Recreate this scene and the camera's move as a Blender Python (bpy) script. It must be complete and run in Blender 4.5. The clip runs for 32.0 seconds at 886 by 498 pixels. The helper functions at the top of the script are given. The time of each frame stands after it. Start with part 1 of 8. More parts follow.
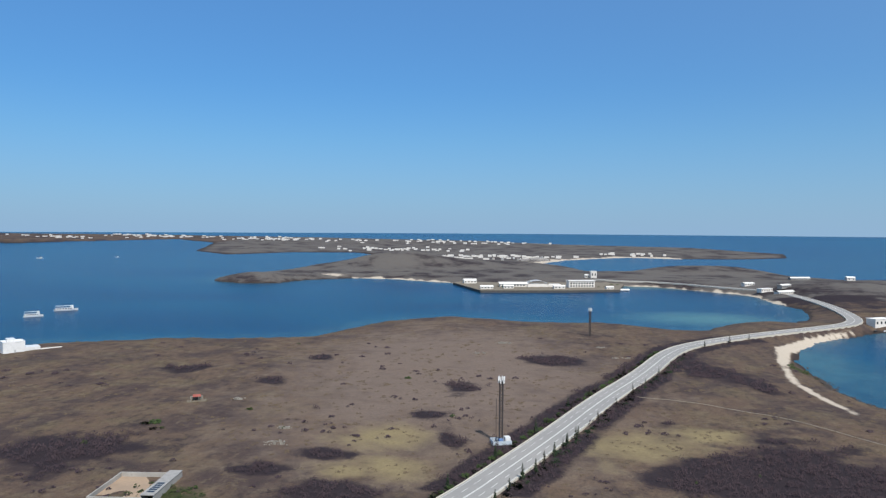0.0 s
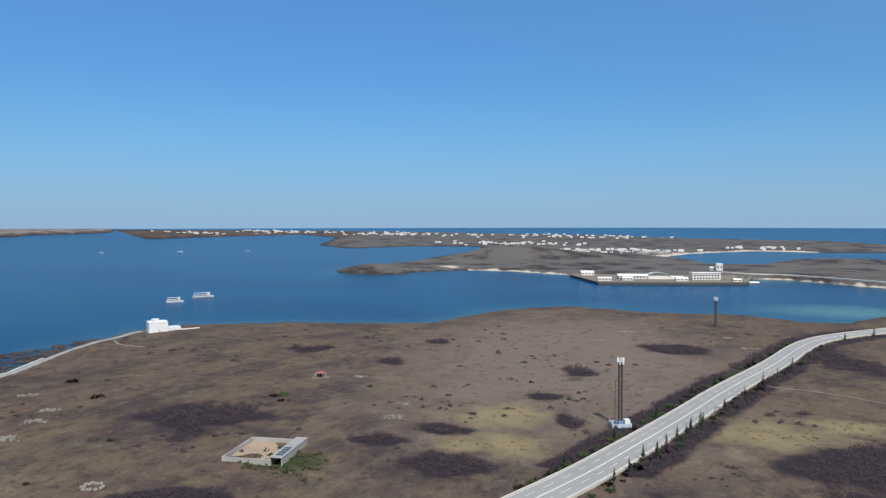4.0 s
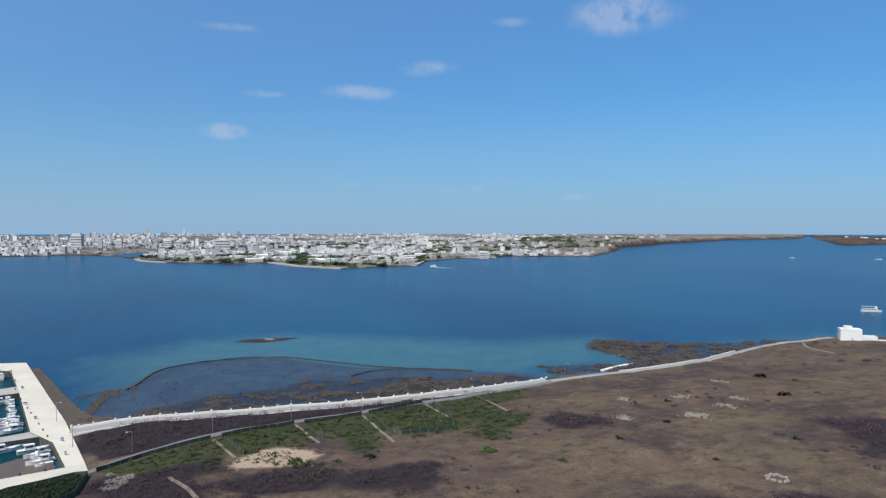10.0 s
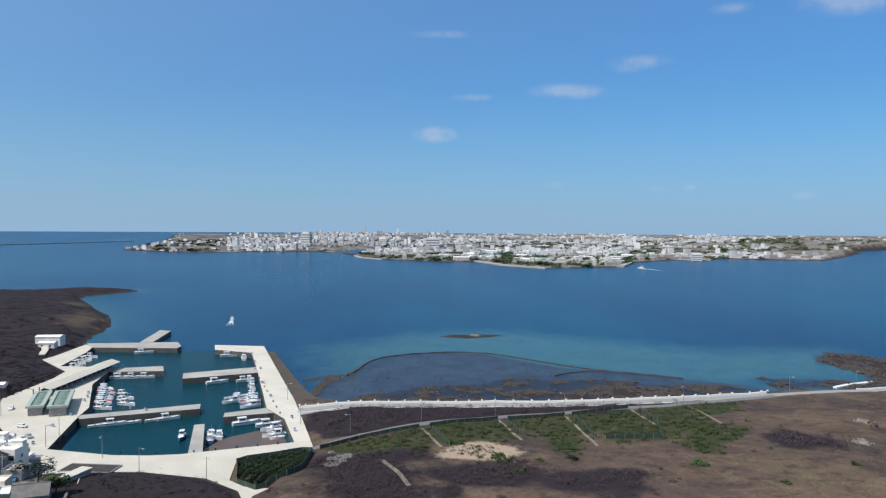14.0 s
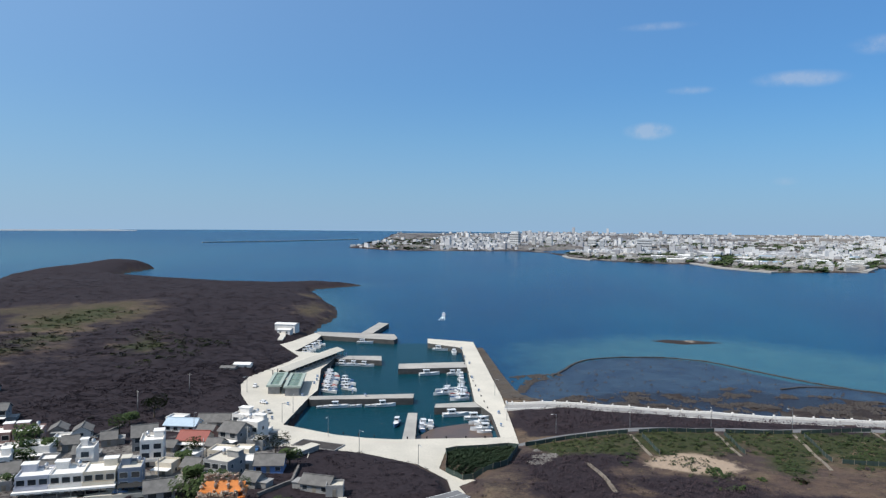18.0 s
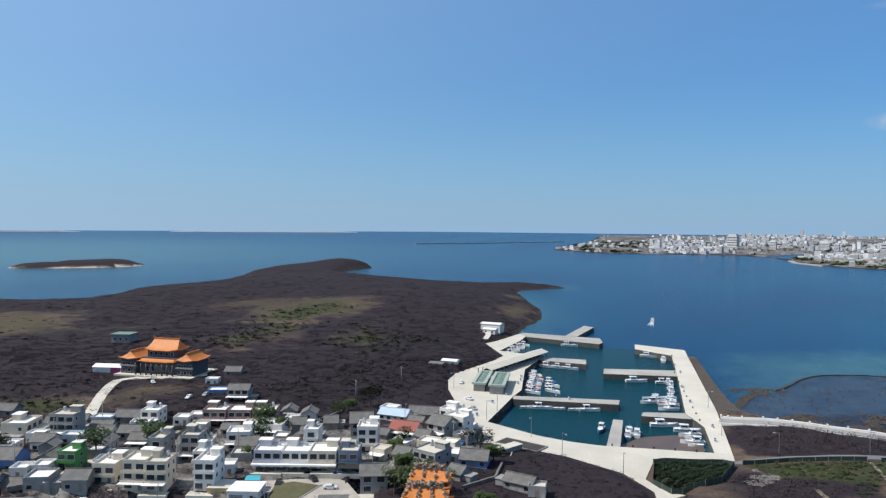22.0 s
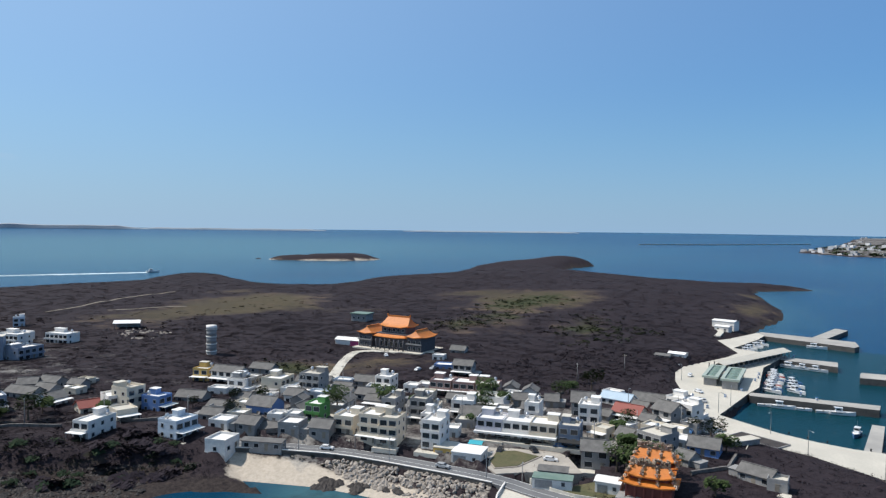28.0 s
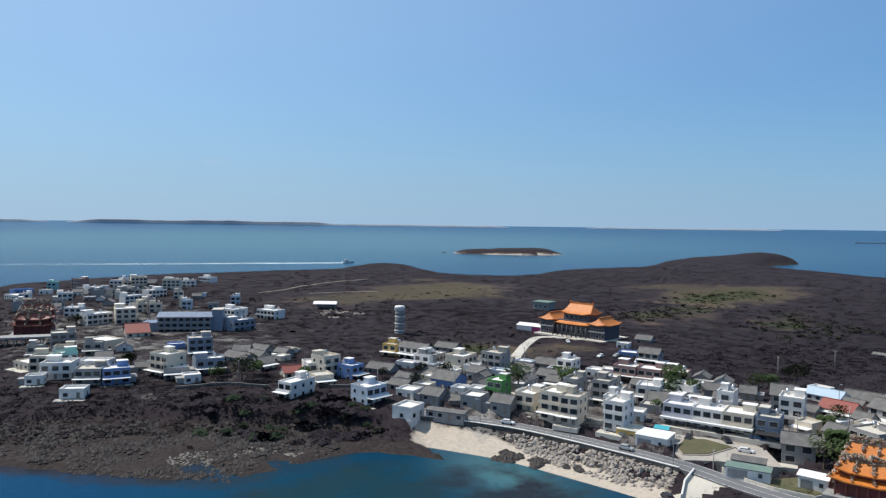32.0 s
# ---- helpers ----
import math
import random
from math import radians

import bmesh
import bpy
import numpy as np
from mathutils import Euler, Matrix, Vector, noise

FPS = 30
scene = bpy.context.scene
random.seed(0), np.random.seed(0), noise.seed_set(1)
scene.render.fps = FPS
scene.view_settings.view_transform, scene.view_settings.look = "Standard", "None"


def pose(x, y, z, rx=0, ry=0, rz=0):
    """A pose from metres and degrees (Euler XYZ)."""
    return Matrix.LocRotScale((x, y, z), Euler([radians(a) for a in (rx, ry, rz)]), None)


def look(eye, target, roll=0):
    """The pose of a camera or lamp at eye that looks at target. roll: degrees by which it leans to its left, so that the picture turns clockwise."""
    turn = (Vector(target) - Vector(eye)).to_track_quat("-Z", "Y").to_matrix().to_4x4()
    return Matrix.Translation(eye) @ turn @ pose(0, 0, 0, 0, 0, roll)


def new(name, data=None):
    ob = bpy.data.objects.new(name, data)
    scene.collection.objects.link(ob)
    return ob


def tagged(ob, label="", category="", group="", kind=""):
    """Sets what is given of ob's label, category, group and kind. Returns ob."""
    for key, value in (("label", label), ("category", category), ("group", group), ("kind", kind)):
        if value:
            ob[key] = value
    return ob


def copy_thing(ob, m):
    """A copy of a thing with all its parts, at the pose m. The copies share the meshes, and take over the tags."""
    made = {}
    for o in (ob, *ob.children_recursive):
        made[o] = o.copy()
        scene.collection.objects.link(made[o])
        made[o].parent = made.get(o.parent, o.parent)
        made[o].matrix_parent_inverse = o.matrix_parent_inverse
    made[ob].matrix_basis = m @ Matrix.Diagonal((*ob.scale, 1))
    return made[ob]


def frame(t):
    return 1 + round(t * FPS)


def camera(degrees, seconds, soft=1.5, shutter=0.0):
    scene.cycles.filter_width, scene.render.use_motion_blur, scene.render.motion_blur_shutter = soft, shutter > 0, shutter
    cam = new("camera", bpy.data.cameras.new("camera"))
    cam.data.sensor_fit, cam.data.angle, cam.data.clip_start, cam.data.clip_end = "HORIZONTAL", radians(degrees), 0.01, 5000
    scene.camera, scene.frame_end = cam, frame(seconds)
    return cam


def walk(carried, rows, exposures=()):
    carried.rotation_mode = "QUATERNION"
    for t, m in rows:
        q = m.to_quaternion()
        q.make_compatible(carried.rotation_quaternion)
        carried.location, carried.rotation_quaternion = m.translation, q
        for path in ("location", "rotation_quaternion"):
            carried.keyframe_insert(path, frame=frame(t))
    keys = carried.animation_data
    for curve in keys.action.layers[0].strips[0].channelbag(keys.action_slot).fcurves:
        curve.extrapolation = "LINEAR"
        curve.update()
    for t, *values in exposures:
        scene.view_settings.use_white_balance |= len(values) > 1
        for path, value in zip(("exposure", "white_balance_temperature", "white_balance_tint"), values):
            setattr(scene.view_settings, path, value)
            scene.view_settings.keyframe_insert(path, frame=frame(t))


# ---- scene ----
cam = camera(63.4, 32.0, 1.3)
# seconds, eye, heading (degrees to the west of north), pitch, roll
PATH = [
    (0, (0.59, 0.40, 96.57), 9.498, -1.543, 0.487),
    (0.5, (0.58, 0.39, 95.68), 9.759, -1.586, 0.502),
    (1, (0.57, 0.39, 94.84), 9.972, -1.639, 0.530),
    (1.5, (0.56, 0.37, 93.97), 10.102, -1.679, 0.520),
    (2, (0.55, 0.36, 93.13), 10.242, -1.721, 0.523),
    (2.5, (0.54, 0.33, 92.27), 10.317, -1.751, 0.480),
    (4.5, (0.47, 0.18, 88.65), 23.390, -1.944, -0.078),
    (5, (0.46, 0.19, 88.07), 29.300, -1.915, -0.226),
    (5.5, (0.46, 0.20, 87.57), 38.925, -1.858, -0.296),
    (6, (0.46, 0.21, 87.10), 45.679, -1.794, -0.348),
    (6.5, (0.46, 0.21, 86.71), 49.446, -1.716, -0.339),
    (7, (0.46, 0.21, 86.37), 53.772, -1.637, -0.298),
    (7.5, (0.44, 0.20, 86.01), 58.758, -1.559, -0.256),
    (8, (0.41, 0.19, 85.74), 63.575, -1.512, -0.196),
    (8.5, (0.38, 0.18, 85.52), 67.659, -1.481, -0.132),
    (9, (0.34, 0.17, 85.39), 69.069, -1.471, -0.066),
    (9.5, (0.31, 0.16, 85.29), 69.452, -1.469, -0.005),
    (10, (0.28, 0.15, 85.29), 70.140, -1.482, 0.053),
    (10.5, (0.24, 0.13, 85.26), 71.865, -1.491, 0.108),
    (11, (0.19, 0.10, 85.27), 74.005, -1.504, 0.153),
    (11.5, (0.15, 0.08, 85.22), 76.140, -1.513, 0.195),
    (12, (0.09, 0.06, 85.17), 78.158, -1.522, 0.233),
    (12.5, (0.04, 0.03, 85.13), 80.205, -1.528, 0.272),
    (13, (0.01, 0.00, 85.08), 82.250, -1.534, 0.314),
    (13.5, (-0.02, -0.01, 85.01), 84.306, -1.543, 0.343),
    (14, (-0.04, -0.02, 84.97), 86.366, -1.553, 0.373),
    (14.5, (-0.04, -0.01, 84.92), 88.440, -1.568, 0.395),
    (16.5, (-0.05, 0.15, 84.79), 96.670, -1.633, 0.461),
    (17, (-0.06, 0.14, 84.74), 98.762, -1.655, 0.512),
    (17.5, (-0.09, 0.14, 84.67), 100.826, -1.671, 0.553),
    (18, (-0.12, 0.15, 84.63), 102.895, -1.689, 0.585),
    (18.5, (-0.15, 0.18, 84.57), 104.971, -1.701, 0.592),
    (19, (-0.20, 0.22, 84.55), 107.028, -1.708, 0.597),
    (19.5, (-0.25, 0.26, 84.54), 109.105, -1.712, 0.593),
    (20, (-0.29, 0.31, 84.57), 111.178, -1.716, 0.585),
    (20.5, (-0.32, 0.33, 84.53), 113.235, -1.708, 0.583),
    (21, (-0.34, 0.33, 84.46), 115.329, -1.697, 0.592),
    (21.5, (-0.33, 0.31, 84.38), 117.401, -1.689, 0.604),
    (22, (-0.29, 0.26, 84.21), 119.180, -1.677, 0.634),
    (22.5, (-0.23, 0.20, 83.92), 120.868, -1.657, 0.670),
    (23, (-0.15, 0.13, 83.60), 122.639, -1.640, 0.710),
    (23.5, (-0.08, 0.07, 83.14), 124.600, -1.618, 0.760),
    (24, (-0.00, 0.00, 82.60), 125.635, -1.591, 0.815),
    (24.5, (0.02, -0.06, 81.94), 126.518, -1.560, 0.866),
    (26.5, (-0.38, -0.44, 77.88), 128.700, -1.651, 0.983),
    (27, (-0.39, -0.45, 76.87), 129.273, -1.684, 0.963),
    (27.5, (-0.43, -0.45, 75.91), 132.246, -1.724, 0.926),
    (28, (-0.47, -0.44, 74.94), 136.742, -1.758, 0.901),
    (28.5, (-0.53, -0.44, 73.97), 138.636, -1.786, 0.881),
    (29, (-0.60, -0.43, 73.01), 138.896, -1.813, 0.866),
    (29.5, (-0.66, -0.44, 72.09), 138.933, -1.852, 0.864),
    (30, (-0.73, -0.45, 71.18), 140.596, -1.887, 0.872),
    (30.5, (-0.76, -0.47, 70.34), 145.366, -1.935, 0.888),
    (31, (-0.79, -0.49, 69.57), 148.218, -2.006, 0.896),
    (31.5, (-0.80, -0.50, 68.86), 149.273, -2.080, 0.911),
    (32, (-0.79, -0.50, 68.19), 151.258, -2.168, 0.929),
]


def aim(eye, heading, pitch, roll):
    a, p = radians(heading), radians(pitch)
    way = Vector((-math.sin(a) * math.cos(p), math.cos(a) * math.cos(p), math.sin(p)))
    return look(eye, Vector(eye) + way * 2, roll)


walk(cam, [(t, aim(eye, h, p, r)) for t, eye, h, p, r in PATH])

# ---- node helpers ----
def nodes_of(name):
    m = bpy.data.materials.new(name)
    m.use_nodes = True
    nt = m.node_tree
    nt.nodes.clear()
    out = nt.nodes.new("ShaderNodeOutputMaterial")
    sh = nt.nodes.new("ShaderNodeBsdfPrincipled")
    nt.links.new(sh.outputs[0], out.inputs[0])
    return m, nt, sh


def noise_node(nt, scale, detail=4.0, rough=0.6, vec=None, stretch=None):
    n = nt.nodes.new("ShaderNodeTexNoise")
    n.inputs["Scale"].default_value = scale
    n.inputs["Detail"].default_value = detail
    n.inputs["Roughness"].default_value = rough
    if vec is None:
        geo = nt.nodes.new("ShaderNodeNewGeometry")
        vec = geo.outputs["Position"]
    if stretch:
        mp = nt.nodes.new("ShaderNodeMapping")
        mp.inputs["Scale"].default_value = stretch
        nt.links.new(vec, mp.inputs["Vector"])
        vec = mp.outputs["Vector"]
    nt.links.new(vec, n.inputs["Vector"])
    return n.outputs["Fac"]


def mix_node(nt, fac, a, b, mode="MIX"):
    m = nt.nodes.new("ShaderNodeMix")
    m.data_type, m.blend_type = "RGBA", mode
    for sock, v in ((m.inputs[0], fac), (m.inputs[6], a), (m.inputs[7], b)):
        if isinstance(v, (int, float)):
            sock.default_value = v
        elif isinstance(v, tuple):
            sock.default_value = (*v, 1.0)
        else:
            nt.links.new(v, sock)
    return m.outputs[2]


def ramp_node(nt, fac, lo, hi):
    r = nt.nodes.new("ShaderNodeMapRange")
    r.inputs["From Min"].default_value, r.inputs["From Max"].default_value = lo, hi
    nt.links.new(fac, r.inputs["Value"])
    return r.outputs["Result"]


def attr_node(nt, name):
    a = nt.nodes.new("ShaderNodeAttribute")
    a.attribute_name = name
    return a.outputs["Fac"]


def math_node(nt, op, a, b=0.0):
    m = nt.nodes.new("ShaderNodeMath")
    m.operation = op
    for sock, v in ((m.inputs[0], a), (m.inputs[1], b)):
        if isinstance(v, (int, float)):
            sock.default_value = v
        else:
            nt.links.new(v, sock)
    return m.outputs[0]


def bump_node(nt, sh, height, strength, distance):
    b = nt.nodes.new("ShaderNodeBump")
    b.inputs["Strength"].default_value, b.inputs["Distance"].default_value = strength, distance
    nt.links.new(height, b.inputs["Height"])
    nt.links.new(b.outputs["Normal"], sh.inputs["Normal"])


def ramp_between(nt, value, lo, hi):
    """0 at lo, 1 at hi, held between."""
    return ramp_node(nt, value, lo, hi)


# ---- light ----
SUN_HEADING, SUN_HEIGHT = 215.0, 54.0
world = bpy.data.worlds.new("sky")
scene.world = world
world.use_nodes = True


def sun_way():
    a, e = radians(SUN_HEADING), radians(SUN_HEIGHT)
    return Vector((-math.sin(a) * math.cos(e), math.cos(a) * math.cos(e), math.sin(e)))


def build_world():
    nt = world.node_tree
    nt.nodes.clear()
    out = nt.nodes.new("ShaderNodeOutputWorld")
    bg = nt.nodes.new("ShaderNodeBackground")
    sky = nt.nodes.new("ShaderNodeTexSky")
    sky.sky_type = "NISHITA"
    sky.sun_disc = False
    sky.sun_elevation = radians(SUN_HEIGHT)
    sky.sun_rotation = radians(-SUN_HEADING)
    sky.altitude = 60
    sky.air_density, sky.dust_density, sky.ozone_density = 1.0, 0.25, 4.0
    bg.inputs["Strength"].default_value = 0.092
    coord = nt.nodes.new("ShaderNodeTexCoord")
    split = nt.nodes.new("ShaderNodeSeparateXYZ")
    nt.links.new(coord.outputs["Generated"], split.inputs[0])
    ramp = nt.nodes.new("ShaderNodeValToRGB")
    for at, c in ((0.12, (0.46, 0.87, 1.18)), (0.3, (0.55, 1.08, 1.46))):
        e = ramp.color_ramp.elements.new(at)
        e.color = (*c, 1)
    ramp.color_ramp.elements[0].color = (0.4, 0.66, 1.05, 1)
    ramp.color_ramp.elements[-1].color = (0.95, 1.08, 1.15, 1)
    nt.links.new(split.outputs["Z"], ramp.inputs["Fac"])
    tint = nt.nodes.new("ShaderNodeMix")
    tint.data_type, tint.blend_type = "RGBA", "MULTIPLY"
    tint.inputs[0].default_value = 1.0
    nt.links.new(sky.outputs["Color"], tint.inputs[6])
    nt.links.new(ramp.outputs["Color"], tint.inputs[7])
    col = tint.outputs[2]
    # pale haze along the horizon and a wider one towards the sun
    low = ramp_between(nt, split.outputs["Z"], 0.2, -0.02)
    col = mix_node(nt, math_node(nt, "MULTIPLY", math_node(nt, "POWER", low, 1.7), 0.97), col, (3.1, 5.0, 7.4))
    turn = nt.nodes.new("ShaderNodeVectorMath")
    turn.operation = "DOT_PRODUCT"
    nt.links.new(coord.outputs["Generated"], turn.inputs[0])
    turn.inputs[1].default_value = sun_way()
    glow = math_node(nt, "POWER", ramp_between(nt, turn.outputs["Value"], -1.0, 1.0), 2.6)
    col = mix_node(nt, math_node(nt, "MULTIPLY", glow, 0.88), col, (5.5, 7.25, 8.8))
    col = clouds(nt, coord.outputs["Generated"], col)
    nt.links.new(col, bg.inputs["Color"])
    nt.links.new(bg.outputs["Background"], out.inputs["Surface"])


# heading, height, half width, half height (degrees), density: small fair-weather clouds
CLOUDS = [(87.0, 7.5, 2.2, 0.8, 0.90), (77.1, 10.8, 3.2, 0.7, 0.60), (71.2, 12.7, 2.8, 0.7, 0.50), (86.5, 15.1, 3.2, 0.4, 0.30), (84.1, 10.4, 2.0, 0.4, 0.45), (56.1, 16.2, 5.0, 1.9, 0.90), (71.9, 12.4, 1.8, 0.6, 0.35), (75.8, 10.7, 2.7, 0.7, 0.50), (64.8, 16.0, 1.8, 0.5, 0.30), (69.6, 3.2, 1.1, 0.3, 0.40), (67.5, 3.3, 0.7, 0.3, 0.35), (77.5, 3.6, 1.1, 0.4, 0.25), (59.7, 2.6, 1.2, 0.4, 0.40), (69.7, 3.2, 1.1, 0.4, 0.25), (168.7, 4.3, 1.8, 0.4, 0.25)]


def clouds(nt, way, col):
    n = nt.nodes.new("ShaderNodeTexNoise")
    n.inputs["Scale"].default_value, n.inputs["Detail"].default_value, n.inputs["Roughness"].default_value = 30, 7, 0.65
    nt.links.new(way, n.inputs["Vector"])

    def op(kind, a, b=0.0):
        m = nt.nodes.new("ShaderNodeMath")
        m.operation = kind
        for sock, v in ((m.inputs[0], a), (m.inputs[1], b)):
            if isinstance(v, (int, float)):
                sock.default_value = v
            else:
                nt.links.new(v, sock)
        return m.outputs[0]

    def along(v):
        m = nt.nodes.new("ShaderNodeVectorMath")
        m.operation = "DOT_PRODUCT"
        nt.links.new(way, m.inputs[0])
        m.inputs[1].default_value = v
        return m.outputs["Value"]

    total = None
    for head, el, rw, rh, dens in CLOUDS:
        a, e = radians(head), radians(el)
        c = Vector((-math.sin(a) * math.cos(e), math.cos(a) * math.cos(e), math.sin(e)))
        side = Vector((math.cos(a), math.sin(a), 0))
        up = side.cross(c)
        u = op("DIVIDE", along(side), math.tan(radians(rw)))
        v = op("DIVIDE", along(up), math.tan(radians(rh)))
        d = op("ADD", op("MULTIPLY", u, u), op("MULTIPLY", v, v))
        d = op("ADD", d, op("MULTIPLY", op("LESS_THAN", along(c), 0.0), 50.0))
        k = op("MAXIMUM", op("SUBTRACT", 1.0, d), 0.0)
        k = op("MULTIPLY", op("MULTIPLY", k, k), dens)
        total = k if total is None else op("MAXIMUM", total, k)
    thick = op("MULTIPLY", total, op("MAXIMUM", op("MULTIPLY", op("SUBTRACT", n.outputs["Fac"], 0.3), 3.2), 0.0))
    mix = nt.nodes.new("ShaderNodeMix")
    mix.data_type = "RGBA"
    nt.links.new(op("MINIMUM", thick, 0.42), mix.inputs[0])
    nt.links.new(col, mix.inputs[6])
    mix.inputs[7].default_value = (5.6, 6.3, 7.6, 1)
    return mix.outputs[2]


build_world()
sun = new("sun", bpy.data.lights.new("sun", "SUN"))
sun.data.energy, sun.data.angle, sun.data.color = 4.8, radians(0.6), (1.0, 0.95, 0.88)
sun.matrix_world = look(sun_way() * 500, (0, 0, 0))
scene.view_settings.exposure = 0.0


# ---- materials ----
def surface(name, a, b, scale=1.0, rough=0.8, fine=8.0, bump=0.2, metal=0.0, dirt=0.25, vary=0.12, relief=0.03):
    """A worn surface: two colours mixed by large patches, fine grain, and a small change from piece to piece."""
    m, nt, sh = nodes_of(name)
    big = noise_node(nt, scale, 5)
    small = noise_node(nt, fine, 3)
    col = mix_node(nt, ramp_node(nt, big, 0.35, 0.65), a, b)
    col = mix_node(nt, ramp_node(nt, small, 0.45, 0.75), col, tuple(v * (1 - dirt) for v in a))
    info = nt.nodes.new("ShaderNodeObjectInfo")
    col = mix_node(nt, math_node(nt, "MULTIPLY", info.outputs["Random"], vary), col, tuple(v * 0.4 for v in b))
    nt.links.new(col, sh.inputs["Base Color"])
    sh.inputs["Roughness"].default_value, sh.inputs["Metallic"].default_value = rough, metal
    bump_node(nt, sh, small, bump, relief)
    return m


def shade(c, f):
    return tuple(min(1.0, v * f) for v in c)


def ground_material():
    m, nt, sh = nodes_of("dry_ground")
    n1, n2, n3 = noise_node(nt, 0.012, 6), noise_node(nt, 0.09, 6, 0.65), noise_node(nt, 0.8, 4, 0.7)
    n4 = noise_node(nt, 0.22, 5, 0.7, None, (1.0, 0.6, 1.0))
    streak = noise_node(nt, 0.05, 5, 0.6, None, (1.0, 0.35, 1.0))
    heath, lawn, grit = noise_node(nt, 0.027, 6, 0.62), noise_node(nt, 0.034, 6, 0.66, None, (0.8, 1.0, 1.0)), noise_node(nt, 2.6, 3, 0.7)
    grass = mix_node(nt, ramp_node(nt, n1, 0.35, 0.65), (0.096, 0.064, 0.05), (0.12, 0.083, 0.058))
    grass = mix_node(nt, math_node(nt, "MULTIPLY", ramp_node(nt, lawn, 0.5, 0.66), 0.85), grass, (0.115, 0.09, 0.056))
    grass = mix_node(nt, math_node(nt, "MULTIPLY", ramp_node(nt, heath, 0.49, 0.6), 0.9), grass, (0.052, 0.036, 0.036))
    grass = mix_node(nt, math_node(nt, "MULTIPLY", ramp_node(nt, streak, 0.48, 0.7), 0.8), grass, (0.05, 0.036, 0.037))
    grass = mix_node(nt, math_node(nt, "MULTIPLY", ramp_node(nt, n2, 0.54, 0.72), 0.8), grass, (0.15, 0.117, 0.075))
    grass = mix_node(nt, math_node(nt, "MULTIPLY", ramp_node(nt, n4, 0.52, 0.62), 0.6), grass, (0.03, 0.023, 0.0245))
    grass = mix_node(nt, math_node(nt, "MULTIPLY", ramp_node(nt, n4, 0.44, 0.3), 0.45), grass, (0.19, 0.15, 0.098))
    grass = mix_node(nt, math_node(nt, "MULTIPLY", ramp_node(nt, n3, 0.5, 0.68), 0.65), grass, (0.042, 0.032, 0.027))
    grass = mix_node(nt, math_node(nt, "MULTIPLY", ramp_node(nt, grit, 0.52, 0.72), 0.4), grass, (0.16, 0.13, 0.095))
    wob = math_node(nt, "ADD", math_node(nt, "MULTIPLY", math_node(nt, "SUBTRACT", n2, 0.5), 1.2), math_node(nt, "MULTIPLY", math_node(nt, "SUBTRACT", n3, 0.5), 0.7))

    def cover(col, name, a, b, lo=0.3, hi=0.75):
        w = ramp_node(nt, math_node(nt, "ADD", attr_node(nt, name), wob), lo, hi)
        return mix_node(nt, w, col, mix_node(nt, ramp_node(nt, n3, 0.35, 0.65), a, b))

    # far northern land only: distance haze greyed into the ground colour
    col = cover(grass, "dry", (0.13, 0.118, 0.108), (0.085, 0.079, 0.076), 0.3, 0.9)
    col = cover(col, "tan", (0.172, 0.131, 0.108), (0.122, 0.092, 0.076), 0.25, 1.0)
    col = cover(col, "pale", (0.24, 0.19, 0.105), (0.165, 0.132, 0.075), 0.25, 1.05)
    col = cover(col, "olive", (0.078, 0.062, 0.034), (0.048, 0.042, 0.027), 0.25, 0.95)
    col = cover(col, "green", (0.024, 0.032, 0.014), (0.05, 0.052, 0.022))
    col = cover(col, "shrub", (0.0185, 0.0138, 0.0168), (0.0335, 0.0248, 0.029), 0.2, 0.6)
    col = cover(col, "rock", (0.02, 0.0155, 0.016), (0.05, 0.039, 0.035))
    col = cover(col, "sand", (0.5, 0.43, 0.355), (0.4, 0.345, 0.28), 0.35, 0.65)
    col = cover(col, "lot", (0.36, 0.275, 0.205), (0.29, 0.222, 0.165), 0.45, 0.7)
    col = cover(col, "pave", (0.36, 0.34, 0.31), (0.26, 0.25, 0.235))
    nt.links.new(col, sh.inputs["Base Color"])
    sh.inputs["Roughness"].default_value = 0.95
    sh.inputs["Specular IOR Level"].default_value = 0.15
    bump_node(nt, sh, math_node(nt, "ADD", n3, n2), 0.6, 0.6)
    return m


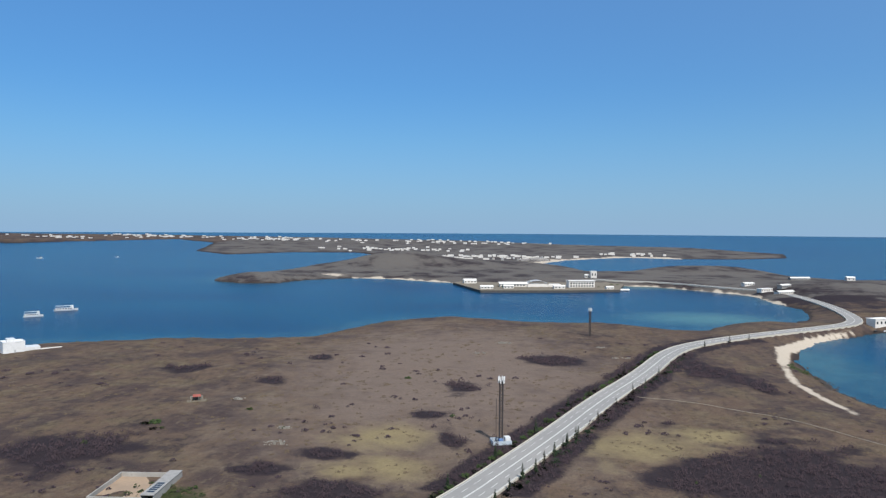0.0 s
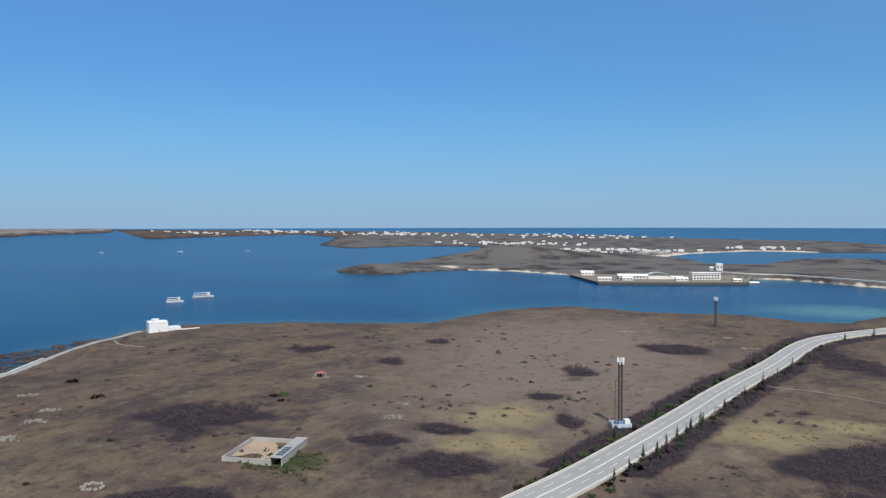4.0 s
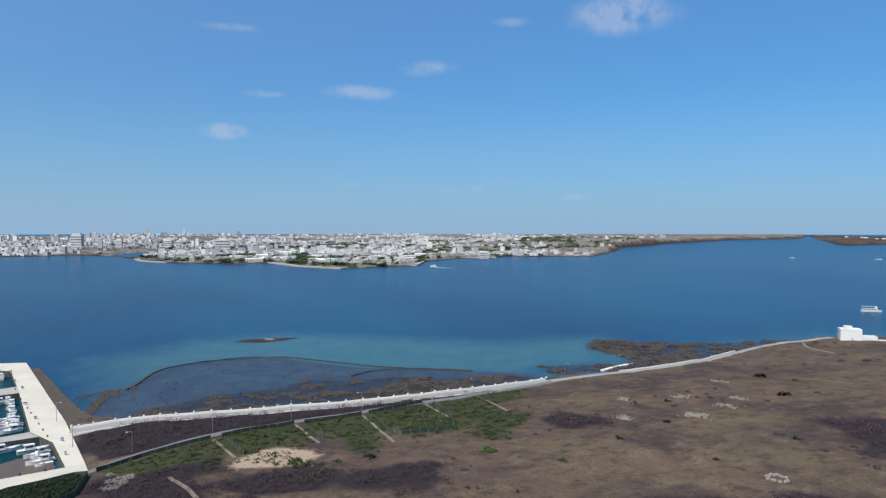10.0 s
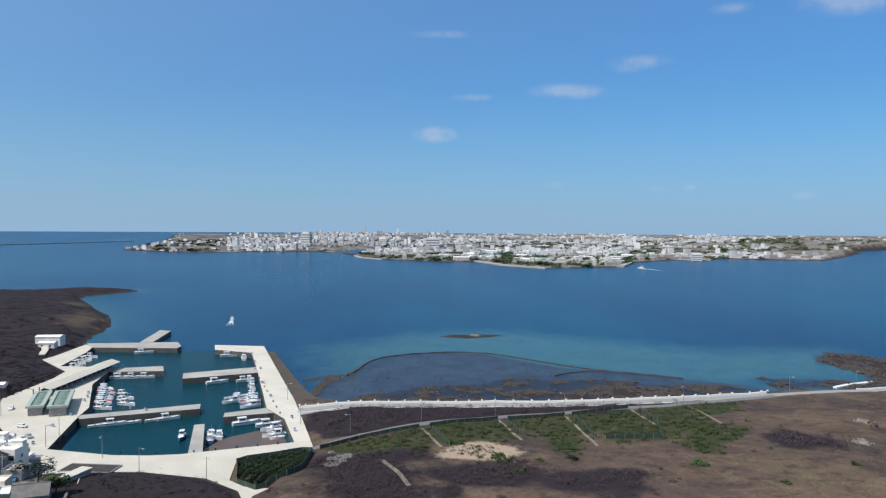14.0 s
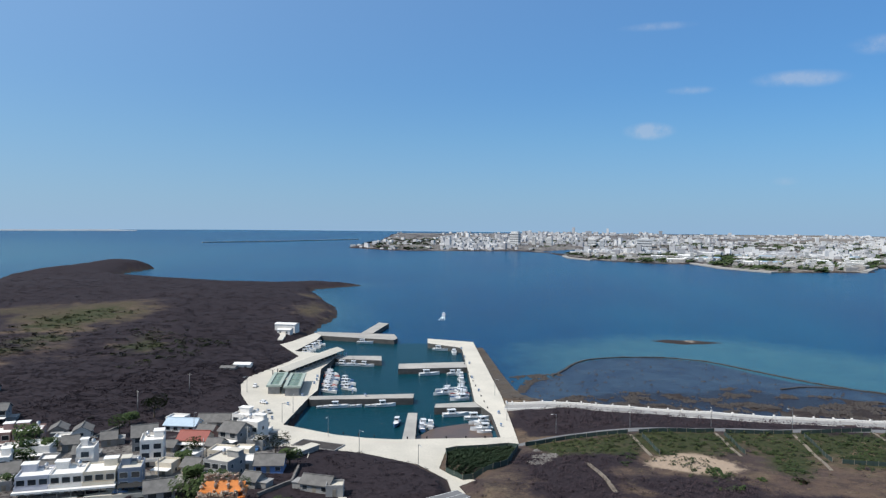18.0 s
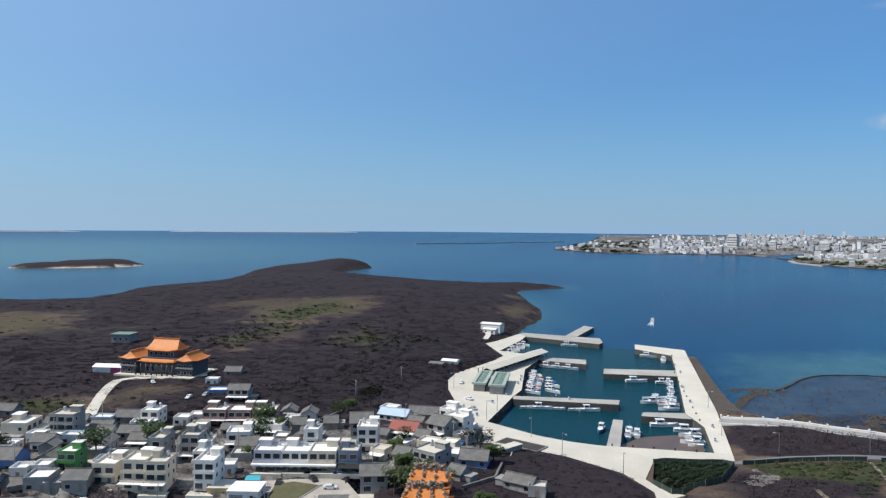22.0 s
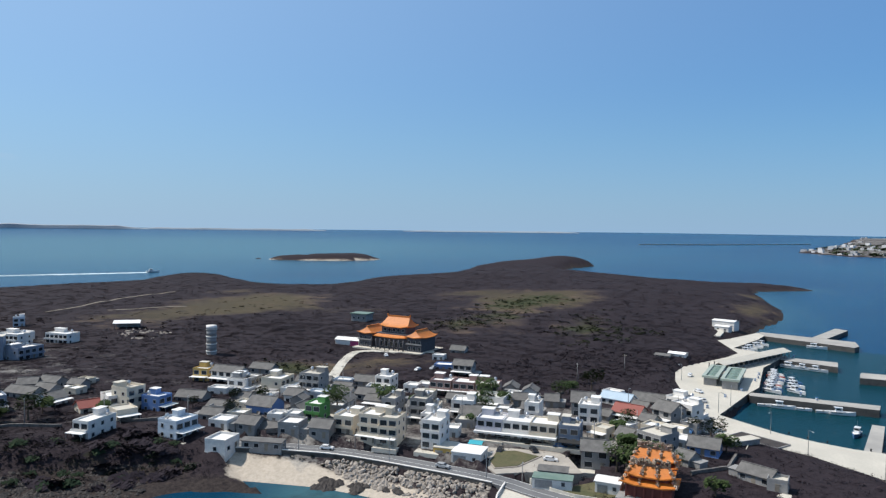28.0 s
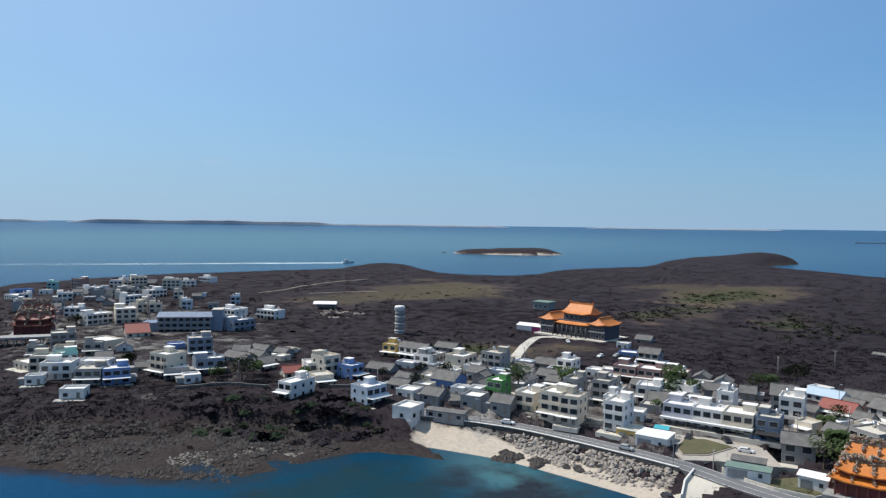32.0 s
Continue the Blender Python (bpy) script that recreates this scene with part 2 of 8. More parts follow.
def sea_material():
    m, nt, sh = nodes_of("sea_water")
    n1 = noise_node(nt, 0.004, 4, 0.5, None, (1.0, 2.2, 1.0))
    n2 = noise_node(nt, 0.06, 5, 0.6)
    n3 = noise_node(nt, 0.5, 4, 0.65)
    swell = noise_node(nt, 0.0016, 4, 0.55, None, (1.0, 3.0, 1.0))
    deep = mix_node(nt, ramp_node(nt, n1, 0.35, 0.65), (0.0005, 0.028, 0.084), (0.0006, 0.037, 0.102))
    deep = mix_node(nt, ramp_node(nt, swell, 0.4, 0.68), deep, (0.0008, 0.055, 0.118))
    wob = math_node(nt, "MULTIPLY", math_node(nt, "SUBTRACT", n2, 0.5), 0.5)
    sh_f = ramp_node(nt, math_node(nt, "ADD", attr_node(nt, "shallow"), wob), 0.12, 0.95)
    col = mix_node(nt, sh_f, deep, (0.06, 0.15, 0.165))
    flat = ramp_node(nt, math_node(nt, "ADD", attr_node(nt, "flat"), math_node(nt, "MULTIPLY", wob, 0.8)), 0.3, 0.7)
    # grey-blue lagoon: dark bottom with the sky's reflection mixed into the colour
    col = mix_node(nt, flat, col, mix_node(nt, ramp_node(nt, n2, 0.4, 0.6), (0.024, 0.036, 0.062), (0.036, 0.055, 0.083)))
    reef = ramp_node(nt, math_node(nt, "ADD", attr_node(nt, "reef"), math_node(nt, "MULTIPLY", wob, 2.4)), 0.4, 0.75)
    col = mix_node(nt, reef, col, (0.02, 0.021, 0.03))
    col = mix_node(nt, attr_node(nt, "still"), col, (0.003, 0.034, 0.046))
    nt.links.new(col, sh.inputs["Base Color"])
    sh.inputs["Roughness"].default_value = 0.22
    sh.inputs["IOR"].default_value = 1.33
    sh.inputs["Specular Tint"].default_value = (0.42, 0.8, 1.0, 1.0)
    sh.inputs["Specular IOR Level"].default_value = 0.05
    bump_node(nt, sh, math_node(nt, "ADD", n3, n2), 0.6, 0.4)
    return m


WHITE = (0.8, 0.765, 0.72)
M = {
    "ground": ground_material(),
    "sea": sea_material(),
    "white": surface("white_render", WHITE, (0.68, 0.645, 0.605), 0.6, 0.75, 4),
    "concrete": surface("pale_concrete", (0.6, 0.555, 0.475), (0.5, 0.465, 0.4), 0.08, 0.85, 1.5),
    "dark_concrete": surface("dark_grey_concrete", (0.1, 0.094, 0.086), (0.05, 0.048, 0.047), 0.4, 0.8, 3),
    "asphalt": surface("worn_asphalt", (0.29, 0.28, 0.27), (0.24, 0.235, 0.23), 0.05, 0.9, 2.0, vary=0.0),
    "street": surface("street_asphalt", (0.16, 0.16, 0.165), (0.12, 0.12, 0.125), 0.1, 0.9, 2.0, vary=0.0),
    "grey": surface("grey_cement", (0.33, 0.32, 0.31), (0.24, 0.235, 0.23), 0.5, 0.85, 4),
}


# ---- plan: coasts (metres east and north of the eye) ----
COAST_SOUTH = [(-115, -124), (-113, -140), (-112, -148), (-112, -163), (-106, -172), (-98, -180), (-92, -187), (-86, -193), (-75, -197), (-64, -196),
    (-54, -192), (-41, -189), (-28, -198), (-15, -209), (-6, -212), (3, -225), (14, -234), (60, -300), (95, -450), (85, -690), (40, -785), (-6, -812),
    (-60, -850), (-120, -876), (-185, -886), (-256, -898), (-332, -905), (-387, -960), (-440, -960), (-447, -800), (-458, -745), (-487, -722), (-540, -738)]
COAST_WEST = [(-605, -790), (-676, -775), (-785, -815), (-911, -890), (-1100, -985), (-1240, -950), (-1235, -858), (-1101, -822), (-1036, -800), (-1010, -700),
    (-975, -646), (-955, -527), (-950, -473), (-1010, -427), (-986, -348), (-907, -384), (-868, -379), (-776, -321), (-702, -278), (-637, -249),
    (-574, -237), (-530, -226), (-470, -216), (-432, -197), (-420, -166), (-384, -158), (-333, -140), (-318, -138), (-271, -129), (-263, -102), (-262, -80), (-276, -42)]
COAST_LAGOON = [(-352, -56), (-350, -47), (-347, -24), (-346, 0), (-345, 24), (-346, 50), (-345, 77), (-347, 107), (-348, 139), (-355, 175), (-365, 201),
    (-366, 233), (-367, 257), (-372, 277), (-377, 307), (-400, 355), (-419, 404), (-426, 453), (-431, 482), (-412, 524)]
COAST_NORTH = [(-394, 530), (-368, 543), (-331, 565), (-292, 573), (-271, 582), (-219, 598), (-205, 650), (-189, 708), (-162, 741), (-125, 775), (-80, 761),
    (-43, 750), (4, 748), (38, 756), (71, 746), (106, 716), (138, 724), (178, 784), (206, 810), (238, 803), (281, 868), (298, 942), (290, 1030),
    (286, 1129), (267, 1225), (217, 1293), (167, 1330), (100, 1316), (-100, 1262), (-177, 1278), (-244, 1312), (-318, 1354), (-390, 1366)]
COAST_FAR = [(-427, 1338), (-478, 1290), (-504, 1192), (-551, 1179), (-622, 1216), (-657, 1355), (-631, 1462), (-618, 1630), (-625, 1766), (-600, 2061),
    (-480, 2330), (-230, 2280), (-124, 2114), (-58, 2090), (60, 1680), (145, 1690), (281, 1860), (411, 1850), (470, 1660), (495, 1600), (550, 1530),
    (640, 1545), (900, 1500), (900, 760)]
COAST_EAST = [(310, 753), (277, 738), (251, 714), (217, 669), (186, 612), (172, 571), (169, 517), (164, 473), (170, 437), (176, 415), (200, 370),
    (270, 300), (350, 150), (350, -60), (170, -95), (50, -85), (-60, -92), (-105, -105)]
MAIN = COAST_SOUTH + COAST_WEST + COAST_LAGOON + COAST_NORTH + COAST_FAR + COAST_EAST
STRIP = [(-3300, 3500), (-2423, 2790), (-2354, 3034), (-2158, 3380), (-2032, 3560), (-1700, 3300), (-1404, 2580), (-1165, 2357), (-1016, 2615), (-778, 2690), (-480, 2200),
    (-124, 2110), (-58, 2110), (7, 2325), (103, 2470), (229, 2600), (391, 2540), (581, 2570), (787, 2700), (860, 3000), (595, 3500), (11, 3700), (-471, 4000), (-1406, 4100), (-2414, 3950)]
CITY = [(-2640, -985), (-2463, -768), (-2466, -628), (-2524, -496), (-2600, -325), (-2474, -192), (-2223, -122), (-1980, -17), (-1874, 115), (-1890, 215),
    (-1665, 262), (-1564, 328), (-1657, 541), (-1833, 606), (-1960, 720), (-2040, 817), (-2000, 888), (-2130, 982), (-2060, 1067), (-2006, 1234), (-2300, 1500),
    (-2714, 1808), (-3000, 2284), (-3150, 2800), (-3050, 3200), (-3300, 3500), (-4000, 2700), (-4650, 1200), (-4700, -200), (-4300, -1300), (-3300, -1080)]
CHANNEL = [(-2430, -150), (-2600, -230), (-2800, -160), (-2930, -30), (-2960, 150), (-2930, 330), (-2800, 380), (-2680, 330), (-2660, 150), (-2620, -20)]
ISLET = [(-845, -1370), (-880, -1400), (-985, -1400), (-1040, -1380), (-1010, -1290), (-965, -1245), (-884, -1258), (-800, -1330), (-770, -1400)]
ROCK_ISLET = [(-566, 35), (-575, 48), (-578, 66), (-573, 84), (-562, 74), (-556, 55)]
BASIN = [(-271, -129), (-267, -116), (-263, -102), (-262, -89), (-263, -79), (-276, -39), (-330, -57), (-425, -81), (-478, -96), (-503, -126),
    (-502, -148), (-506, -209), (-486, -205), (-434, -198), (-422, -189), (-436, -180), (-430, -167), (-422, -165), (-384, -158), (-333, -140), (-318, -138), (-279, -127)]
ROCK_SHELF = [(20, -236), (-6, -211), (-41, -187), (-64, -194), (-96, -206), (-81, -216), (-50, -236), (-18, -255), (20, -268)]
REEF = [(-346, -34), (-367, -18), (-388, 8), (-392, 29), (-396, 46), (-414, 65), (-411, 77), (-404, 88), (-406, 108), (-398, 133), (-388, 152), (-385, 185), (-367, 199), (-358, 190), (-347, 110), (-345, 20)]
NORTH_REEF = [(-488, 301), (-466, 276), (-433, 275), (-404, 277), (-388, 259), (-401, 243), (-407, 212), (-399, 200), (-370, 205), (-372, 270), (-378, 300), (-395, 345), (-416, 390), (-428, 450), (-440, 440), (-439, 380), (-457, 347), (-468, 326)]
OUTER_REEFS = [[(-462, 222), (-458, 232), (-437, 248), (-436, 243)], [(-416, 170), (-412, 180), (-394, 192), (-394, 186)], [(-437, 444), (-444, 452), (-442, 478), (-432, 480)]]
LAGOON_FLAT = [(-350, -40), (-385, -44), (-416, -27), (-428, -27), (-460, -17), (-478, -3), (-493, 28), (-486, 59), (-455, 85), (-433, 103), (-425, 124), (-418, 139), (-405, 157), (-394, 175), (-380, 194), (-362, 202), (-346, 120), (-344, 20)]
PLOTS = [[(-262, -28), (-279, 8), (-251, 14), (-246, -12)], [(-281, 11), (-294, 42), (-262, 46), (-262, 28), (-254, 17)], [(-297, 46), (-304, 72), (-274, 73), (-264, 49)], [(-306, 76), (-313, 102), (-281, 106), (-276, 78)], [(-315, 107), (-326, 160), (-303, 150), (-284, 113)],
         [(-253, 100), (-275, 123), (-276, 140), (-260, 129), (-246, 104)]]
OLIVE_FIELDS = [[(-146, -521), (-235, -588), (-351, -677), (-397, -576), (-335, -459), (-260, -476), (-188, -470)], [(-505, -540), (-579, -528), (-616, -428), (-514, -370), (-459, -385), (-425, -420)], [(-348, -343), (-381, -333), (-355, -298), (-320, -304)],
                [(-322, -496), (-355, -478), (-305, -419), (-281, -433)], [(-233, -320), (-248, -296), (-233, -266), (-202, -280)], [(-600, -243), (-700, -283), (-780, -330), (-770, -350), (-690, -310), (-600, -262)]]
DARK_BELTS = [[(-280, -28), (-319, -40), (-320, 20), (-321, 73), (-325, 131), (-321, 128), (-309, 74), (-301, 42), (-287, 9), (-277, -17)], [(-204, -44), (-222, -53), (-233, -63), (-240, -84), (-236, -94), (-215, -90), (-190, -72), (-172, -72), (-188, -54)],
              [(-845, -1370), (-985, -1400), (-1040, -1380), (-965, -1245), (-884, -1258), (-800, -1330)]]
GREEN_SCRUB = [[(-332, -256), (-418, -292), (-453, -283), (-440, -240), (-397, -240), (-332, -244)], [(-39, -262), (-68, -239), (-89, -241), (-98, -217), (-94, -198), (-78, -198), (-40, -226)]]
BEACH = [(-97, -193), (-104, -205), (-111, -196), (-119, -181), (-121, -174), (-125, -166), (-128, -155), (-132, -143), (-137, -130), (-134, -124), (-120, -118), (-110, -150), (-106, -172)]
EAST_BEACH = [(270, 728), (212, 675), (170, 612), (154, 547), (139, 465), (141, 426), (146, 387), (150, 388), (145, 428), (144, 465), (153, 520), (166, 560), (178, 600), (225, 668), (280, 735)]
APRON_S = [(-270, -128), (-266, -115), (-262, -102), (-261, -89), (-262, -78), (-275, -39), (-277, -33), (-268, -31), (-264, -35), (-254, -56), (-234, -54),
    (-228, -48), (-226, -40), (-219, -44), (-203, -35), (-200, -40), (-224, -49), (-236, -62), (-243, -84), (-244, -97), (-243, -105), (-244, -114), (-238, -121)]
APRON_W = [(-238, -121), (-255, -126), (-280, -146), (-314, -171), (-334, -182), (-352, -187), (-373, -186), (-398, -185), (-416, -187), (-454, -218), (-466, -216),
    (-512, -216), (-501, -207), (-479, -202), (-432, -197), (-430, -180), (-436, -173), (-424, -164), (-382, -158), (-332, -139), (-317, -137), (-270, -128)]
QUAY_E = [(-508, -127), (-502, -92), (-341, -48), (-277, -33), (-275, -39), (-309, -48), (-328, -59), (-412, -79), (-475, -95), (-488, -122)]
SEA_WALL = [(-100, -210), (-105, -205), (-111.7, -198), (-119, -188), (-125.6, -178.8), (-131.3, -166), (-135.8, -153.7), (-140.2, -142), (-143.5, -131.6)]
VILLAGE_ROAD = [(-109, -213), (-112, -206), (-117, -199.6), (-123.5, -190.5), (-129.8, -181), (-135.6, -168), (-140.3, -155.4), (-144.6, -143.5), (-148, -132), (-148.5, -116), (-151, -100), (-162, -80), (-185, -58), (-206, -40)]
BEHIND_WALL = SEA_WALL + [(-200, -131), (-200, -210)]
LOT = [(-165, -158), (-180, -137), (-178, -131), (-169, -119), (-164, -101), (-151, -101), (-149, -136), (-152, -142), (-158, -147)]
RIM = [(-60, 75), (0, 73), (10, 71), (40, 62), (70, 60), (120, 58), (130, 52), (150, 43), (190, 38), (240, 55), (300, 75)]


def rim_height(x, y):
    h = np.degrees(np.arctan2(-x, y))
    h = np.where(h < -60, h + 360, h)
    return np.interp(h, [a for a, _ in RIM], [b for _, b in RIM])


def sea_level(x, y):
    """The sea, which climbs to the line of the horizon at its far rim."""
    x, y = np.asarray(x, float), np.asarray(y, float)
    k = np.clip((np.hypot(x, y) - 2000) / 2900, 0, 1)
    return rim_height(x, y) * k ** 2


def vnoise(x, y, seed=0):
    xi, yi = np.floor(x), np.floor(y)
    u, v = x - xi, y - yi
    u, v = u * u * (3 - 2 * u), v * v * (3 - 2 * v)

    def at(a, b):
        s = np.sin(a * 127.1 + b * 311.7 + seed * 74.7) * 43758.5453
        return s - np.floor(s)

    return (at(xi, yi) * (1 - u) + at(xi + 1, yi) * u) * (1 - v) + (at(xi, yi + 1) * (1 - u) + at(xi + 1, yi + 1) * u) * v


def fbm(x, y, seed=0, n=4):
    return sum(vnoise(x * 2 ** i, y * 2 ** i, seed + i) * 0.5 ** (i + 1) for i in range(n)) / (1 - 0.5 ** n)


def inside(poly, x, y):
    """Distance to the outline, positive within it."""
    p = np.array(poly, float)
    best, odd = np.full(x.shape, 1e18), np.zeros(x.shape, bool)
    for (ax, ay), (bx, by) in zip(p, np.roll(p, -1, 0)):
        ex, ey = bx - ax, by - ay
        k = np.clip(((x - ax) * ex + (y - ay) * ey) / (ex * ex + ey * ey), 0, 1)
        best = np.minimum(best, (x - ax - k * ex) ** 2 + (y - ay - k * ey) ** 2)
        if ey:
            odd ^= ((ay > y) != (by > y)) & (x < ax + (y - ay) * ex / ey)
    return np.where(odd, 1, -1) * np.sqrt(best)


def near_line(pts, x, y):
    p = np.array(pts, float)
    best = np.full(x.shape, 1e18)
    for (ax, ay), (bx, by) in zip(p[:-1], p[1:]):
        ex, ey = bx - ax, by - ay
        k = np.clip(((x - ax) * ex + (y - ay) * ey) / (ex * ex + ey * ey), 0, 1)
        best = np.minimum(best, (x - ax - k * ex) ** 2 + (y - ay - k * ey) ** 2)
    return np.sqrt(best)


def blob(x, y, cx, cy, rx, ry, turn=0.0):
    a = radians(turn)
    u, v = (x - cx) * math.cos(a) + (y - cy) * math.sin(a), -(x - cx) * math.sin(a) + (y - cy) * math.cos(a)
    return np.exp(-((u / rx) ** 2 + (v / ry) ** 2))


def rounded(pts, times=2):
    for _ in range(times):
        out = [pts[0]]
        for (ax, ay), (bx, by) in zip(pts[:-1], pts[1:]):
            out += [(ax * 0.75 + bx * 0.25, ay * 0.75 + by * 0.25), (ax * 0.25 + bx * 0.75, ay * 0.25 + by * 0.75)]
        pts = out + [pts[-1]]
    return pts


ROAD_MID = rounded([(-50, 190), (-30, 234.8), (-19, 265), (0.5, 319.3), (22.5, 387), (51.5, 460.7), (78, 545.5), (103, 590), (148, 638), (201, 686), (250, 727), (285, 762), (304, 815),
                    (320, 916), (325, 1006), (324, 1070), (322, 1135), (290, 1176), (262, 1201), (211, 1262), (162, 1310), (95, 1319), (56, 1352)])


# east, north, height, radii, turn
HILLS = [(-400, 1700, 30, 130, 110, 0), (-250, 1800, 14, 220, 120, 0), (330, 1720, 12, 150, 90, 0), (430, 1150, 16, 110, 160, 0), (-1180, -890, 11, 95, 50, 10),
         (-1030, -880, 7, 160, 80, 0), (-700, -650, 6, 200, 120, 0), (-430, -900, 5, 70, 50, 0), (-700, -420, 5, 180, 130, 0),
         (-3000, 1700, 25, 400, 500, 0), (-2600, 2600, 18, 500, 500, 0), (-560, 1250, 8, 70, 60, 0)]


def land_height(x, y):
    x, y = np.asarray(x, float), np.asarray(y, float)
    far = np.hypot(x, y)
    main = inside(MAIN, x, y)
    rough = (fbm(x / 22, y / 22, 3) - 0.5)
    coast = main + rough * 7 * np.clip(far / 300, 0.4, 2)
    steep = np.clip(1.3 * blob(x, y, -100, -215, 85, 55, -30), 0, 1)
    run = 26 - 19 * steep
    coast = np.where(coast > 0, np.where(coast < 12 * steep, coast * 0.25, coast - 9 * steep), coast)
    h = np.where(coast > 0, 6.4 * (1 - np.exp(-coast / run)) + 0.25 * np.minimum(coast, 4), np.maximum(coast * 0.12, -4))
    for poly, top, run in ((STRIP, 5, 60), (CITY, 11, 30), (ISLET, 12, 14), (ROCK_ISLET, 0.6, 6)):
        d = inside(poly, x, y) + rough * np.clip(far / 60, 1, 30)
        if poly is CITY:
            d = np.minimum(d, -inside(CHANNEL, x, y))
            top = np.where(far < 2750, 4.5, 11.0)
        h = np.maximum(h, np.where(d > 0, top * (1 - np.exp(-d / run)), np.maximum(d * 0.12, -4)))
    for hx, hy, top, rx, ry, turn in HILLS:
        h = h + np.where(h > 0, top * blob(x, y, hx, hy, rx, ry, turn), 0)
    h = h + np.where(h > 2, (fbm(x / 60, y / 60, 9) - 0.5) * np.clip(main / 60, 0, 1) * 3 + (fbm(x / 9, y / 9, 21) - 0.5) * 0.7, 0)
    bar = np.maximum(inside(REEF, x, y), inside(NORTH_REEF, x, y) + 2)
    for poly in OUTER_REEFS:
        bar = np.maximum(bar, inside(poly, x, y) - 1)
    reef = np.clip(bar / 12 + 0.6, 0, 1)
    h = np.where(h < 0.6, np.maximum(h, -2.6 + reef * (0.75 + 1.5 * fbm(x / 28, y / 28, 6) + 2.2 * fbm(x / 7, y / 7, 5))), h)
    shelf = np.clip(inside(ROCK_SHELF, x, y) / 6 + 0.5, 0, 1)
    h = h * (1 - shelf) + shelf * (-0.9 + 2.7 * fbm(x / 7, y / 7, 31) + 0.06 * np.maximum(-218 - y - 0.28 * x, -6))
    beach = np.clip(inside(BEACH, x, y) / 4 + 0.5, 0, 1)
    h = h * (1 - beach) + beach * np.clip(main * 0.13, -0.5, 2.2)
    h = np.where(near_line(VILLAGE_ROAD, x, y) < 5, np.minimum(h, 4.75), h)
    road_gap = near_line(ROAD_MID, x, y)
    h = np.where(road_gap < 18, np.maximum(np.minimum(h, 7.2 + np.maximum(road_gap - 9, 0)), 7.1 - 0.5 * np.maximum(road_gap - 8, 0)), h)
    lot = np.clip(inside(LOT, x, y) / 3 + 1, 0, 1)
    h = np.where(lot > 0, np.minimum(h, 5.1 + 3 * (1 - lot)), h)
    wall = near_line(SEA_WALL, x, y)
    h = np.where((wall < 40) & (inside(BEHIND_WALL, x, y) < 0) & (x < -100) & (y > -212) & (y < -118), np.minimum(h, 4.3 - 0.32 * wall), h)
    h = np.where((wall < 4) & (inside(BEHIND_WALL, x, y) >= 0), np.minimum(h, 4.7), h)
    for poly, z in ((APRON_S, 3.0), (APRON_W, 3.0)):
        k = np.clip(inside(poly, x, y) / 5 + 1, 0, 1)
        h = h * (1 - k) + k * z
    basin = np.clip(inside(BASIN, x, y) / 3 + 0.6, 0, 1)
    h = h * (1 - basin) - 3 * basin
    return h + sea_level(x, y)


HEIGHTS = {}


def ground_z(x, y):
    if (x, y) not in HEIGHTS:
        HEIGHTS[(x, y)] = float(land_height(np.array([x]), np.array([y]))[0])
    return HEIGHTS[(x, y)]


SHRUBS_WEST = [(-700, -560, 330, 230, 20), (-560, -330, 180, 110, 30), (-420, -250, 90, 50, 30), (-900, -750, 300, 160, 0), (-320, -300, 80, 60, 0), (-160, -430, 150, 60, 0),
    (-300, -480, 160, 80, 0), (-60, -232, 40, 14, 20), (-20, -266, 40, 14, 20), (-302, -5, 12, 45, 6), (-314, 60, 10, 45, 4), (-218, -68, 18, 14, 108), (-238, -18, 8, 8, 109),
    (-230, -87, 9, 7, 82), (-243, -24, 6, 10, 83), (-220, 69, 9, 6, 83), (-221, 26, 20, 7, 83), (-227, -10, 17, 10, 83), (-257, 152, 12, 9, 44)]
SHRUBS_NORTH = [(78, 280, 40, 39, 11), (-194, 255, 27, 24, 30), (-61, 335, 11, 8, 11), (-85, 271, 16, 9, 11), (-47, 302, 8, 16, 11), (-55, 399, 10, 14, 11), (-4, 496, 19, 19, 12),
    (-227, 422, 12, 12, 12), (-166, 396, 12, 10, 12), (-162, 476, 7, 11, 12), (-76, 233, 15, 12, 10), (-109, 250, 8, 6, 10), (51, 344, 8, 6, 11), (94, 491, 16, 38, 12),
    (114, 458, 9, 33, 12), (-152, 173, 9, 5, 44), (-133, 177, 7, 8, 44), (-163, 137, 10, 7, 44), (30, 190, 60, 40, 0), (110, 240, 45, 45, 0)]
SHRUBS_FAR = [(-224, 24, 22, 9, 83), (-212, -4, 20, 12, 83), (-240, -8, 14, 10, 100), (-215, 60, 16, 10, 83), (430, 1150, 200, 240, 0), (330, 1720, 260, 120, 0), (-300, 1700, 300, 160, 0), (-1180, -890, 120, 80, 0)]
SHRUBS = SHRUBS_WEST + SHRUBS_NORTH + SHRUBS_FAR
GREENS = [(-282, 70, 15, 60, 12), (-275, 34, 14, 9, 20), (-297, 85, 9, 26, 10), (-255, 0, 14, 10, 100), (-308, 125, 8, 24, 8), (-270, 92, 16, 22, 20), (-262, 62, 20, 9, 0), (-285, 55, 14, 14, 0), (-282, 120, 18, 12, 0), (-250, 110, 10, 8, 0), (-128, 215, 14, 14, 0), (-420, -300, 60, 20, 30),
          (-500, -420, 90, 30, 10), (-380, -360, 80, 24, 10), (-60, -222, 40, 6, 20), (-124, -176, 4, 16, 27), (160, 520, 7, 34, 10), (-180, -300, 20, 30, 0), (-260, 20, 26, 8, 30)]
